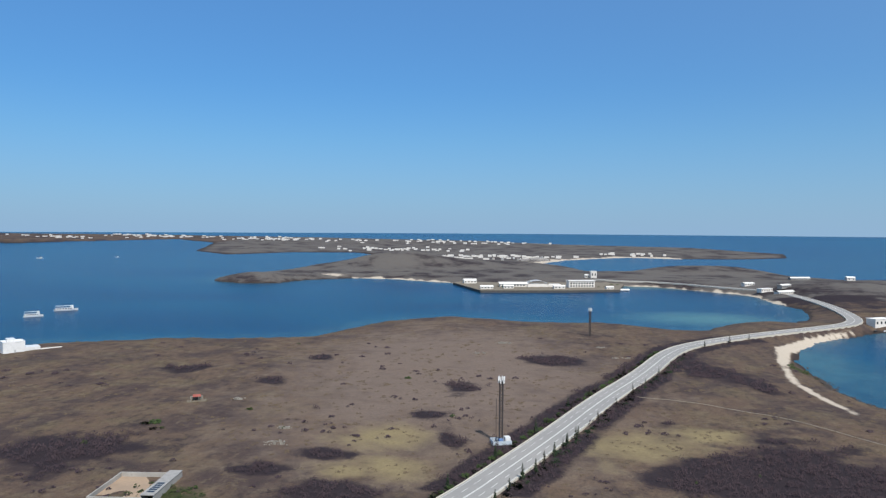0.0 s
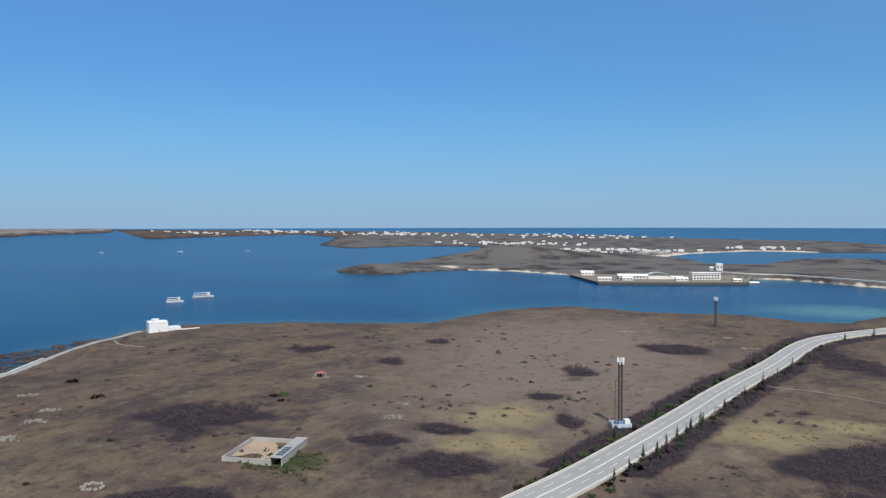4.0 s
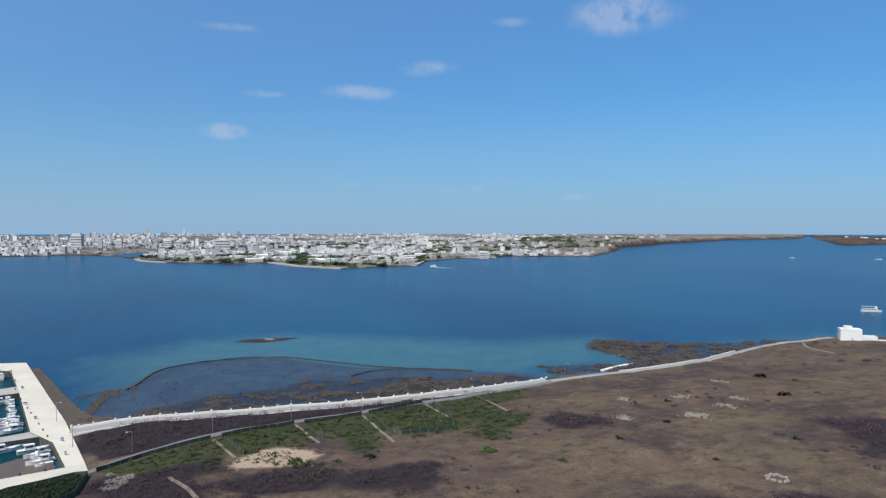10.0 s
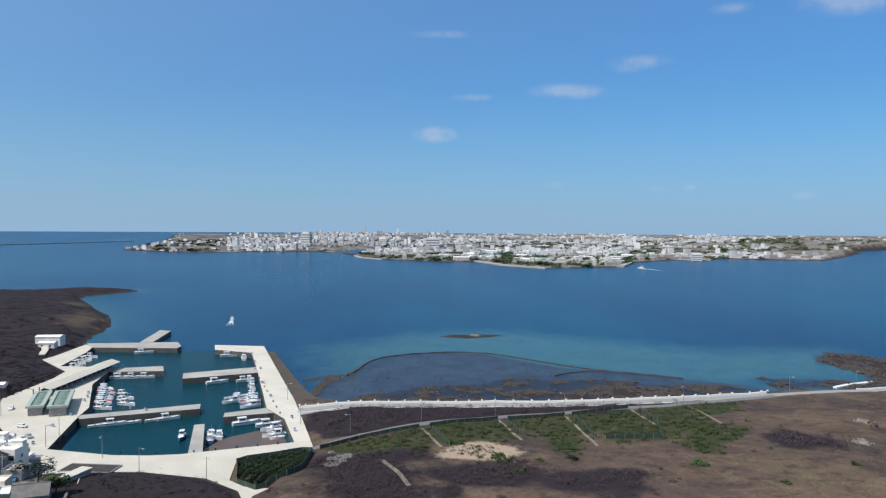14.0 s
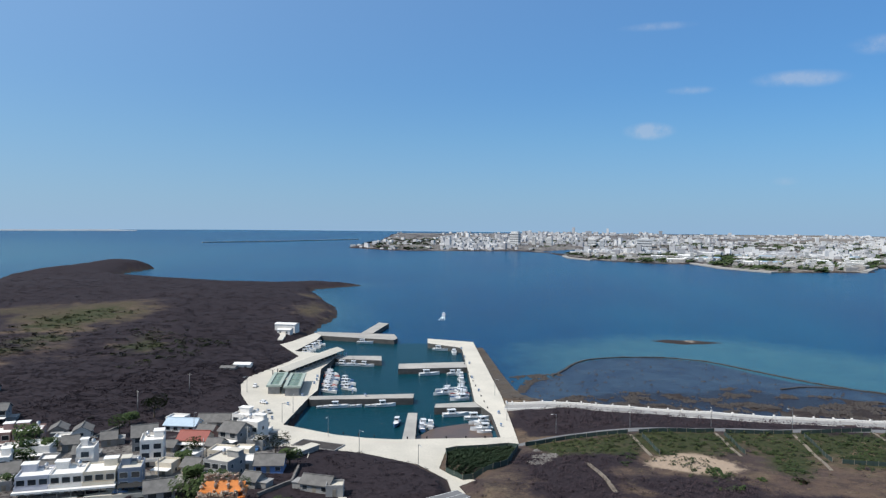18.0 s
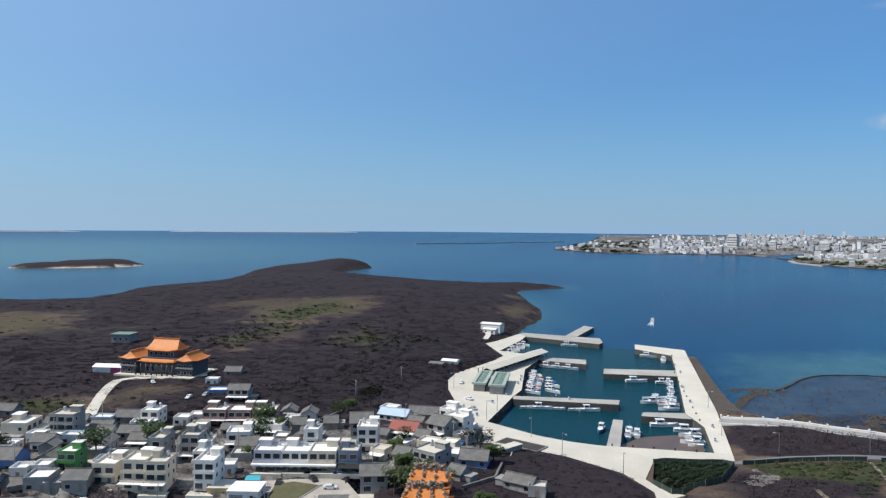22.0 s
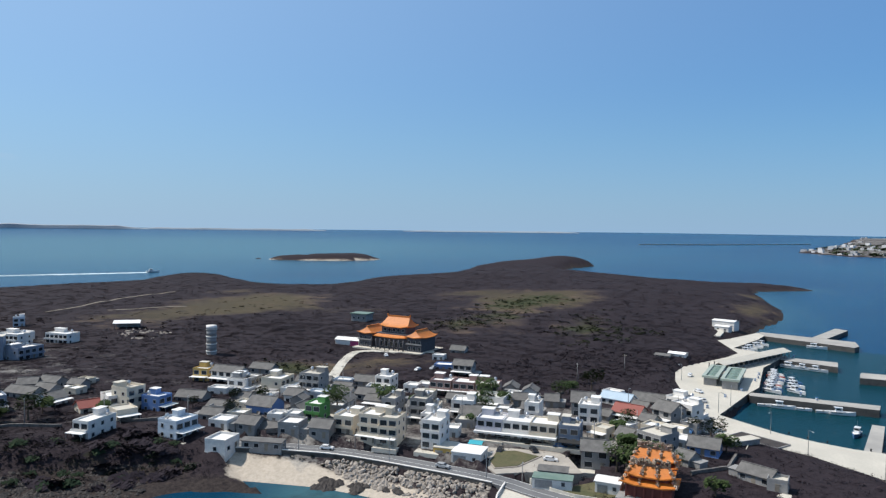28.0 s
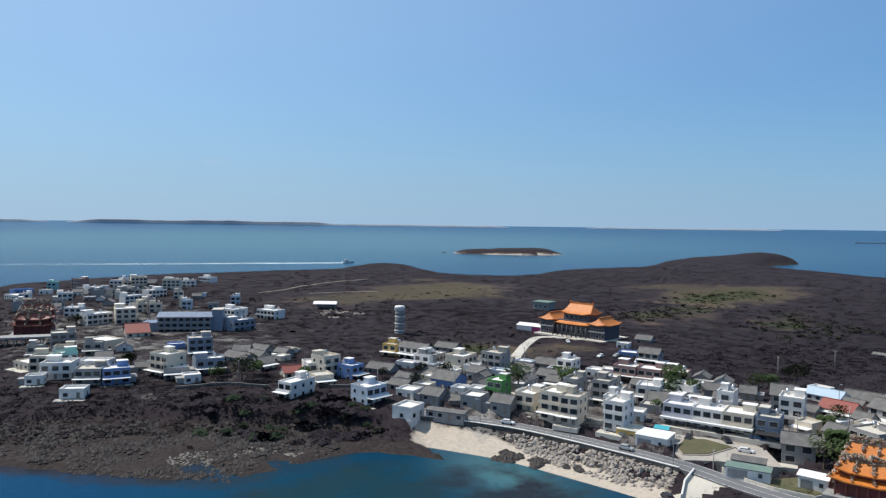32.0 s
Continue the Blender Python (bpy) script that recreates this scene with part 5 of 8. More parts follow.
SOUTH = [
    (-76, -242, 120, 6, 12, 2, 'white', 'flat'),
    (-95.5, -224, 200, 9, 8, 2, 'paleblue', 'flat'),
    (-102.5, -259, 205, 6.5, 8, 2, 'blue', 'flat'),
    (-95, -266, 200, 8, 8, 3, 'cream', 'flat'),
    (-92, -270, 179, 8, 9, 2, 'white', 'flat'),
    (-89, -254, 180, 7, 8, 1.5, 'cream', 'flat'),
    (-83, -272, 180, 7, 7, 1, 'cream', 'red'),
    (-76, -290, 205, 8, 7, 1.3, 'white', 'gable'),
    (-80, -310, 120, 8, 7, 1, 'grey', 'gable'),
    (-72, -310, 120, 13, 7, 1, 'grey', 'gable'),
    (-77, -326, 152, 7, 7, 1, 'grey', 'gable'),
    (-85, -323, 120, 9, 7, 1, 'grey', 'gable'),
    (-59, -330, 175, 10, 9, 3, 'slate', 'flat'),
    (-56, -294, 180, 11, 8, 2, 'slate', 'flat'),
    (-41, -295, 120, 10, 9, 3, 'cream', 'flat'),
    (-43, -289, 175, 9, 9, 1.5, 'grey', 'flat'),
]
SOUTH_B = [
    (-47, -279, 180, 6, 6, 1, 'white', 'flat'),
    (-52, -350, 180, 7, 6, 1, 'blue', 'flat'),
    (-99, -449, 120, 15, 10, 2, 'white', 'flat'),
    (-105, -463, 205, 11, 9, 1.5, 'white', 'flat'),
    (-120, -437, 120, 15, 9, 2, 'white', 'flat'),
    (-92, -398, 205, 14, 9, 2, 'slate', 'flat'),
]
SOUTH_FAR = [
    (-6, -368, 180, 10, 9, 3, 'grey', 'flat'),
    (-23, -368, 120, 15, 10, 1.5, 'cream', 'flat'),
    (-39, -454, 180, 11, 14, 3, 'cream', 'flat'),
    (-24, -456, 205, 15, 9, 2, 'white', 'flat'),
    (-40, -400, 180, 11, 14, 1, 'cream', 'red'),
    (-6, -330, 180, 9, 7, 2, 'teal', 'flat'),
    (1, -327, 164, 9, 9, 2, 'cream', 'flat'),
    (-4, -309, 161, 11, 10, 2, 'white', 'flat'),
    (-14, -293, 162, 9, 9, 2, 'grey', 'flat'),
    (-22, -290, 180, 9, 8, 2, 'blue', 'flat'),
    (-17, -322, 152, 12, 8, 1, 'white', 'flat'),
    (6, -332, 120, 10, 8, 1, 'cream', 'flat'),
    (-8, -275, 161, 8, 6, 1, 'white', 'flat'),
    (-69, -681, 180, 13, 12, 3, 'cream', 'flat'),
    (-30, -623, 205, 12, 9, 2, 'white', 'flat'),
    (-10, -583, 180, 10, 9, 2, 'white', 'flat'),
]
SOUTH_END = [
    (-23, -674, 120, 11, 9, 3, 'brick', 'flat'),
    (-52, -684, 162, 10, 9, 2, 'white', 'flat'),
    (2, -641, 160, 8, 8, 1, 'white', 'flat'),
    (-47, -601, 205, 15, 9, 2, 'grey', 'flat'),
    (-71, -588, 205, 15, 9, 2, 'white', 'flat'),
    (-92, -645, 162, 14, 10, 3, 'cream', 'flat'),
    (-109, -665, 162, 11, 9, 2, 'white', 'flat'),
    (-131, -696, 120, 15, 9, 2, 'white', 'flat'),
    (-3, -681, 162, 7, 8, 2, 'teal', 'flat'),
    (-51, -551, 205, 13, 8, 2, 'white', 'flat'),
    (19, -653, 205, 14, 9, 1, 'blue', 'flat'),
    (21, -611, 120, 15, 9, 1, 'white', 'flat'),
    (-14, -491, 158, 10, 8, 2, 'white', 'flat'),
    (-51, -498, 205, 7, 8, 2, 'cream', 'flat'),
    (-26, -579, 180, 8, 8, 1, 'grey', 'flat'),
]
HOUSE_ROWS = [(ROADSIDE, 'houses along the shore road'), (ROADSIDE_B, 'houses along the shore road'), (MIDDLE, 'houses in the middle of the village'), (MIDDLE_B, 'houses in the middle of the village'), (TERRACE, 'terraced houses'), (HARBOURSIDE, 'houses by the harbour'), (SOUTH, 'houses of the south quarter'), (SOUTH_B, 'houses of the south quarter'), (SOUTH_FAR, 'houses of the far south quarter'), (SOUTH_END, 'houses at the south end')]

hrng = random.Random(5)
for rows, group in HOUSE_ROWS:
    for row in rows:
        house(*row, hrng, group)


# ---- village infill: low sheds and old tiled houses between the others ----
def infill():
    rng = random.Random(17)
    taken = [(r[0], r[1], (r[3] + r[4]) / 4 + 1.5) for rows, _ in HOUSE_ROWS for r in rows]
    zones = [((-145, -225), 46, 30, 121, 46), ((-195, -185), 40, 24, 121, 26), ((-222, -128), 26, 20, 95, 14), ((-84, -316), 16, 14, 120, 8), ((-10, -330), 40, 40, 166, 9),
             ((-40, -540), 70, 80, 166, 24), ((-60, -640), 80, 40, 166, 26)]
    for (cx, cy), rx, ry, turn, n in zones:
        for _ in range(n * 6):
            a, r = rng.uniform(0, 2 * math.pi), math.sqrt(rng.random())
            t = radians(turn - 90)
            u, v = rx * r * math.cos(a), ry * r * math.sin(a)
            x, y = cx + u * math.cos(t) - v * math.sin(t), cy + u * math.sin(t) + v * math.cos(t)
            w, d = rng.uniform(5, 8), rng.uniform(5, 7)
            size = (w + d) / 4 + 0.6
            if any(math.hypot(x - px, y - py) < size + ps for px, py, ps in taken) or ground_z(x, y) < 3.5:
                continue
            p = np.array([x]), np.array([y])
            if near_line(VILLAGE_ROAD, *p)[0] < 9 or inside(APRON_S, *p)[0] > -6 or inside(APRON_W, *p)[0] > -6:
                continue
            if (x + 165) ** 2 + (y + 95) ** 2 < 24 ** 2 or (x + 165) ** 2 + (y + 138) ** 2 < 16 ** 2 or (x - 10) ** 2 + (y + 420) ** 2 < 20 ** 2:
                continue
            taken.append((x, y, size))
            south = turn == 166
            roof = rng.choice(("gable", "flat", "flat") if south else ("gable", "gable", "flat"))
            wall = rng.choice(("white", "grey", "grey", "cream", "paleblue") if roof == "flat" else ("grey", "grey", "white", "cream"))
            st = rng.choice((1, 2, 2) if south and roof == "flat" else (1, 1, 1, 1.3))
            house(x, y, turn + rng.uniform(-4, 4) + rng.choice((0, 0, 90)), w, d, st, wall, roof, rng, "small houses and sheds of the village")
            n -= 1
            if n <= 0:
                break


infill()


# ---- big hall with orange roofs ----
def hip_gable(bm, w, d, z, rise, ridge, curl=0.5, x=0.0, y=0.0):
    """A sweeping hip-and-gable roof with upturned corners over w by d, its ridge along x."""
    rows = []
    for k in range(6):
        f = k / 5
        hx = (w / 2) * (1 - f) + (ridge / 2) * f
        hy = (d / 2) * (1 - f) + 0.15 * f
        zz = z + rise * (f ** 1.35)
        ring = []
        for sx, sy in ((-1, -1), (-0.5, -1), (0, -1), (0.5, -1), (1, -1), (1, 0), (1, 1), (0.5, 1), (0, 1), (-0.5, 1), (-1, 1), (-1, 0)):
            lift = curl * (1 - f) ** 3 * (1 if abs(sx) == 1 and abs(sy) == 1 else 0)
            ring.append(bm.verts.new((x + sx * hx, y + sy * hy, zz + lift)))
        rows.append(ring)
    for a, b in zip(rows[:-1], rows[1:]):
        for i in range(12):
            j = (i + 1) % 12
            bm.faces.new((a[i], a[j], b[j], b[i]))
    bm.faces.new(rows[-1])
    low = [bm.verts.new(v.co - Vector((0, 0, 0.35))) for v in rows[0]]
    for i in range(12):
        j = (i + 1) % 12
        bm.faces.new((low[i], low[j], rows[0][j], rows[0][i]))
    bm.faces.new(low[::-1])
    bmesh.ops.recalc_face_normals(bm, faces=bm.faces)
    return bm


def ridge_bar(w, z, x=0.0, y=0.0, size=0.5):
    bm = boxes((x - w / 2, y - size / 2, z - 0.2, x + w / 2, y + size / 2, z + size * 1.2))
    for s in (-1, 1):
        box(bm, x + s * w / 2 - 0.35, y - size / 2 - 0.02, z + size * 1.2 - 0.1, x + s * w / 2 + 0.35, y + size / 2 + 0.02, z + size * 1.2 + 0.7)
    return bm


hall = thing("temple_hall", "large dark stone temple hall with sweeping glazed orange roofs", "temple", pose(-257, -308.5, 6.2, 0, 0, 107))
part("platform", boxes((-22, -13, -2.5, 22, 13, 1.2), (-8, -16, -2.5, 8, -13, 0.8), (-7, -18, -2.5, 7, -16, 0.4)), M["concrete"], hall)
part("lower_wall", boxes((-10.4, -7, 1.2, 10.4, 8, 9.4)), M["temple_wall"], hall)
part("upper_wall", boxes((-8, -4.5, 9.4, 8, 5.5, 13.4)), M["temple_wall"], hall)
part("main_roof", hip_gable(bmesh.new(), 19, 12, 13.0, 5.0, 14.5, 0.9, 0, 0.5), M["orange"], hall, "orange glazed main roof")
part("main_ridge", ridge_bar(14.8, 18.0, 0, 0.5, 0.6), M["orange"], hall)
part("front_eave", hip_gable(bmesh.new(), 21, 5.2, 7.9, 1.1, 18, 0.3, 0, -7.4), M["orange"], hall, "low orange eave over the porch")
for s in (-1, 1):
    part("wing_wall", boxes((s * 16 - 4.4, -9, 1.2, s * 16 + 4.4, 6, 9.0)), M["temple_wall"], hall)
    bm = hip_gable(bmesh.new(), 17, 10.8, 8.8, 3.4, 12, 0.8)
    bmesh.ops.transform(bm, matrix=pose(s * 16, -1.5, 0, 0, 0, 90), verts=bm.verts)
    part("wing_roof", bm, M["orange"], hall, "orange glazed wing roof")
    part("wing_ridge", boxes((s * 16 - 0.3, -7.6, 12.0, s * 16 + 0.3, 4.6, 12.7)), M["orange"], hall)
    part("gallery", boxes((s * 16 - 4.9, -9.6, 4.9, s * 16 + 4.9, -9.02, 5.6)), M["grey"], hall)
for i in range(8):
    xx = -10.5 + i * 3
    bm = bmesh.new()
    bmesh.ops.create_cone(bm, cap_ends=True, segments=10, radius1=0.38, radius2=0.34, depth=5.8, matrix=pose(xx, -11.2, 4.1))
    part("column", bm, M["temple_wall"], hall, "", True)
for i in range(5):
    add_window(hall, -6.4 + i * 3.2, -7.0, 2.4, 0, 1.6, 2.6)
    add_window(hall, -6.0 + i * 3.0, -4.5, 10.4, 0, 1.6, 1.6)
for s in (-1, 1):
    for i in range(3):
        for zz in (2.0, 5.2):
            add_window(hall, s * 16 - 3.0 + i * 3.2, -9.0, zz, 0, 1.4, 1.8)


# school block with a stair tower and a sloping blue-grey roof, and a low shed beside the hall
M["slate_roof"] = surface("blue_grey_sheet_roof", (0.2, 0.25, 0.34), (0.15, 0.19, 0.27), 0.3, 0.5, 2.0)
school = thing("school_block", "slate-blue three-storey school block with a stair tower", "school", pose(-68, -408, 5.8, 0, 0, 160))
part("wall", boxes((-16, -6, -2.5, 12, 7, 9.2)), WALLS["slate"], school)
part("roof", gable(bmesh.new(), 28, 13, 9.2, 1.8, 0.6), M["slate_roof"], school).location = (-2, 0.5, 0)
part("stair_tower", boxes((12.0, -5, -2.5, 17.5, 3, 12.6)), WALLS["slate"], school)
part("tower_cap", boxes((11.8, -5.2, 12.6, 17.7, 3.2, 13.0)), M["concrete"], school)
part("low_wing", boxes((-24, -5, -2.5, -16.02, 6, 5.6)), WALLS["slate"], school)
part("low_roof", boxes((-24.3, -5.3, 5.6, -16.02, 6.3, 5.95)), M["slate_roof"], school)
for f in range(3):
    part("gallery", boxes((-16, -7.6, 2.7 + f * 3.05, 12, -6.02, 2.95 + f * 3.05), (-16, -7.6, 2.95 + f * 3.05, 12, -7.45, 3.8 + f * 3.05)) if f < 2 else boxes((-16, -7.2, 8.9, 12, -6.02, 9.1)), M["grey"], school)
    for i in range(8):
        add_window(school, -14 + i * 3.4, -6.0, 0.8 + f * 3.05, 0, 2.2, 1.6)
magenta = thing("festival_shed", "low white shed with a magenta end panel", "shed", pose(-243, -335, 6.3, 0, 0, 116))
part("wall", boxes((-7.5, -3.5, -2, 7.5, 3.5, 3.4)), M["white"], magenta)
part("roof", gable(bmesh.new(), 15, 7, 3.4, 1.2, 0.4), M["roof_white"], magenta)
part("panel", boxes((2.0, -3.62, 0.2, 7.3, -3.51, 3.2)), paint("magenta_panel", (0.4, 0.05, 0.16)), magenta, "magenta end panel")


# ---- ornate near temple and the red one in the south ----
CARVINGS = []
for k in range(4):
    crng = random.Random(60 + k)
    bm = bmesh.new()
    for i in range(5):
        bmesh.ops.create_cone(bm, cap_ends=True, segments=5, radius1=crng.uniform(0.16, 0.34), radius2=0.03, depth=crng.uniform(0.6, 1.3), matrix=pose(crng.uniform(-0.3, 0.3), crng.uniform(-0.2, 0.2), crng.uniform(-0.2, 0.4), crng.uniform(-70, 70), crng.uniform(-70, 70), 0))
    CARVINGS.append(bpy.data.meshes.new("carving"))
    bm.to_mesh(CARVINGS[-1]), bm.free()
    CARVINGS[-1].materials.append(M["ornament"] if k % 2 else M["ornament_pale"])


def carving(parent, m, k):
    o = new("carving", CARVINGS[k % 4])
    o.parent = parent
    o.matrix_basis = m


def ornate_temple(x, y, z, turn, label, tile, scale=1.0):
    rng = random.Random(23)
    ob = thing("temple", label, "temple", pose(x, y, z, 0, 0, turn) @ Matrix.Scale(scale, 4))
    part("plinth", boxes((-8.5, -8, -2, 8.5, 11, 0.8)), M["grey"], ob)
    part("front_hall", boxes((-6.3, -5, 0.8, 6.3, 1, 5.0)), M["temple_red"], ob)
    part("rear_hall", boxes((-5.6, 3.2, 0.8, 5.6, 9.5, 8.0)), M["temple_red"], ob)
    part("front_wall_upper", boxes((-5.2, -3.8, 5.5, 5.2, 0, 7.0)), M["temple_red"], ob)
    roofs = [("lower_roof", 15.5, 9.5, 4.7, 1.4, 11.5, -2.0), ("front_roof", 13.2, 7.0, 6.8, 2.2, 9.5, -1.9), ("rear_eave", 13.5, 9.0, 7.4, 1.2, 10.5, 6.3), ("rear_roof", 12.4, 7.6, 9.0, 2.6, 8.8, 6.3)]
    part("rear_upper", boxes((-5.0, 3.8, 8.0, 5.0, 8.9, 9.4)), M["temple_red"], ob)
    for name, w, d, zz, rise, ridge, yy in roofs:
        part(name, hip_gable(bmesh.new(), w, d, zz, rise, ridge, 0.7, 0, yy), tile, ob)
    for zz, w, yy in ((9.0, 10.0, -1.9), (11.6, 9.3, 6.3)):
        part("ridge", ridge_bar(w, zz, 0, yy, 0.5), M["ornament"], ob)
        for i in range(18):
            t = -1 + 2 * (i + 0.5) / 18
            m = pose(t * w / 2, yy + rng.uniform(-0.3, 0.3), zz + 0.75 + 0.7 * abs(math.sin(t * 4.5)) + 0.25 * rng.random(), rng.uniform(-50, 50), rng.uniform(-50, 50), rng.uniform(0, 360))
            carving(ob, m @ Matrix.Scale(rng.uniform(0.9, 1.5), 4), i)
    for name, w, d, zz, rise, ridge, yy in roofs:
        for sx in (-1, -0.33, 0.33, 1):
            for i in range(5):
                f = (i + rng.random()) / 5
                m = pose(sx * (w / 2 * (1 - f) + ridge / 2 * f), yy - d / 2 * (1 - f), zz + rise * f + 0.4 + 0.2 * rng.random(), rng.uniform(-60, 60), rng.uniform(-60, 60), rng.uniform(0, 360))
                carving(ob, m @ Matrix.Scale(rng.uniform(0.7, 1.2), 4), i)
    for i in range(6):
        bm = bmesh.new()
        bmesh.ops.create_cone(bm, cap_ends=True, segments=10, radius1=0.28, radius2=0.28, depth=3.9, matrix=pose(-6 + i * 2.4, -5.8, 2.75))
        part("column", bm, M["temple_red"], ob, "", True)
    return ob


ornate_temple(-167, -97, 6.0, 112, "ornate small temple with tiered glazed orange roofs", M["orange"], 0.92)
M["red_tiles"] = surface("dark_red_tiles", (0.26, 0.07, 0.045), (0.16, 0.05, 0.04), 0.6, 0.5, 3)
ornate_temple(6, -425, 6.0, 172, "ornate dark red temple with tiered roofs", M["red_tiles"], 1.35)


# ---- water tower, square block, pavilion platform ----
tower = thing("water_tower", "tall pale concrete water tower with banded column", "water tower", pose(-166, -349, 6))
for i in range(4):
    bm = bmesh.new()
    bmesh.ops.create_cone(bm, cap_ends=True, segments=20, radius1=2.5, radius2=2.5, depth=3.2, matrix=pose(0, 0, 1.6 + i * 3.7))
    part("shaft", bm, M["grey"], tower, "", True)
    bm = bmesh.new()
    bmesh.ops.create_cone(bm, cap_ends=True, segments=20, radius1=2.8, radius2=2.8, depth=0.5, matrix=pose(0, 0, 3.45 + i * 3.7))
    part("band", bm, M["white"], tower, "", True)
bm = bmesh.new()
bmesh.ops.create_cone(bm, cap_ends=True, segments=20, radius1=2.9, radius2=2.6, depth=1.6, matrix=pose(0, 0, 15.8))
part("tank", bm, M["white"], tower, "white round tank", True)

block = thing("utility_building", "square grey utility building with pale green roof", "building", pose(-307, -409, 7, 0, 0, 115))
part("wall", boxes((-6, -5, -2, 6, 5, 5.6)), M["grey"], block)
part("roof", boxes((-6.8, -5.8, 5.6, 6.8, 5.8, 6.3)), M["roof_green"], block)
for i in range(3):
    add_window(block, -3.8 + i * 3.8, -5, 2.4, 0, 1.4, 1.4)

deck = thing("raised_platform", "long grey raised platform on square columns", "platform", pose(14, -396, 6, 0, 0, 172))
part("deck", boxes((-16, -4, 3.6, 16, 4, 4.4)), M["grey"], deck)
for i in range(9):
    for yy in (-3.4, 3.4):
        part("column", boxes((-15.2 + i * 3.75, yy - 0.25, -2, -14.7 + i * 3.75, yy + 0.25, 3.6)), M["grey"], deck)


# ---- harbour sheds and white sheds ----
def long_shed(x, y, turn, w, d, h, label, roof, open_front=True):
    z = 3.4
    ob = thing("harbour_shed", label, "shed", pose(x, y, z, 0, 0, turn))
    part("roof", gable(bmesh.new(), w, d, h, d * 0.16, 0.7), roof, ob)
    n = max(2, int(w / 5))
    for i in range(n + 1):
        for s in (-1, 1):
            xx = -w / 2 + 0.3 + i * (w - 0.6) / n
            part("column", boxes((xx - 0.2, s * (d / 2 - 0.3) - 0.2, -0.05, xx + 0.2, s * (d / 2 - 0.3) + 0.2, h)), M["grey"], ob)
    part("back_wall", boxes((-w / 2, -0.1, -0.05, w / 2, 0.1, h)), M["dark_concrete"], ob)
    part("counter", boxes((-w / 2 + 1, -d / 2 + 1.2, -0.05, w / 2 - 1, -d / 2 + 2.4, 0.9)), M["grey"], ob)
    return ob




def market_shed(x, y, turn, w, d, h, label):
    """A closed shed whose low-pitched green roof is framed by a raised pale border."""
    ob = thing("market_shed", label, "shed", pose(x, y, 3.4, 0, 0, turn), "green-roofed harbour sheds")
    part("wall", boxes((-w / 2, -d / 2, -0.05, w / 2, d / 2, h)), M["grey"], ob)
    part("roof", gable(bmesh.new(), w - 2, d - 2, h + 0.02, d * 0.06, 0.2), M["roof_green"], ob, "green metal roof")
    part("roof_border", boxes((-w / 2 - 0.8, -d / 2 - 0.8, h - 0.2, w / 2 + 0.8, -d / 2 + 0.8, h + 0.75), (-w / 2 - 0.8, d / 2 - 0.8, h - 0.2, w / 2 + 0.8, d / 2 + 0.8, h + 0.75),
                             (-w / 2 - 0.8, -d / 2 + 0.8, h - 0.2, -w / 2 + 0.8, d / 2 - 0.8, h + 0.75), (w / 2 - 0.8, -d / 2 + 0.8, h - 0.2, w / 2 + 0.8, d / 2 - 0.8, h + 0.75)), M["eave"], ob, "pale green raised roof border")
    for i in range(7):
        xx = -w / 2 + (i + 0.5) * w / 7
        for s in (-1, 1):
            part("bay", boxes((xx - w / 18, s * (d / 2 + 0.03) - 0.05, 0.1, xx + w / 18, s * (d / 2 + 0.03) + 0.05, h - 0.9)), M["glass"], ob)
    for i in range(5):
        xx = -w / 2 + 2 + i * (w - 4) / 4
        part("seam", boxes((xx - 0.08, -d / 2 + 1, h + d * 0.06 + 0.1, xx + 0.08, d / 2 - 1, h + d * 0.06 + 0.3)), M["eave"], ob)
    return ob


M["eave"] = paint("pale_green_eave", (0.36, 0.42, 0.37))
market_shed(-332.5, -160.8, 19, 30, 5.6, 3.7, "narrow harbour shed with green roof and raised border")
market_shed(-331.7, -150.9, 19, 31, 6.6, 4.0, "wide harbour shed with green roof and raised border")
long_shed(-390, -168, 176, 72, 8.5, 3.6, "very long pale concrete-roofed quay shed", M["concrete"])
for x, y, w, d, h, t, label in ((-364, -197, 9, 6, 3.2, 100, "small white shed at the scrub edge"), (-354, -200, 8, 6, 3.0, 100, "grey old shed at the scrub edge"),
                                (-512, -240, 16, 10, 5.5, 95, "white two-level boathouse near the quay"), (-500, -236, 10, 7, 3.4, 95, "white low store by the quay")):
    ob = thing("store_shed", label, "shed", pose(x, y, min(ground_z(x, y), 4.5), 0, 0, t))
    part("wall", boxes((-w / 2, -d / 2, -2, w / 2, d / 2, h)), M["grey"] if "grey" in label else M["white"], ob)
    part("roof", gable(bmesh.new(), w, d, h, 0.7, 0.4), M["roof_grey"] if "grey" in label else M["roof_white"], ob)
    for i in range(2):
        add_window(ob, -w / 4 + i * w / 2, -d / 2, 1.0, 0, 1.3, 1.2)
slope = thing("slipway", "narrow pale concrete slipway running up the bank", "slipway")
part("ramp", strip([(-470, -226), (-488, -232), (-520, -250)], -2, 2, -1.5, 0.5, lambda x, y: max(ground_z(x, y), 3.2)), M["concrete"], slope)

for x, y, w, d, label in ((-268, -112, 16, 8, "low walled planter with dark soil beside the quay road"),):
    ob = thing("planter", label, "planter", pose(-247, -103, 3.4, 0, 0, 82))
    part("kerb", boxes((-9, -4, -0.05, 9, -3.7, 0.5), (-9, 3.7, -0.05, 9, 4, 0.5), (-9, -3.7, -0.05, -8.7, 3.7, 0.5), (8.7, -3.7, -0.05, 9, 3.7, 0.5)), M["grey"], ob)
    part("soil", boxes((-8.7, -3.7, -0.05, 8.7, 3.7, 0.3)), M["basalt"], ob)


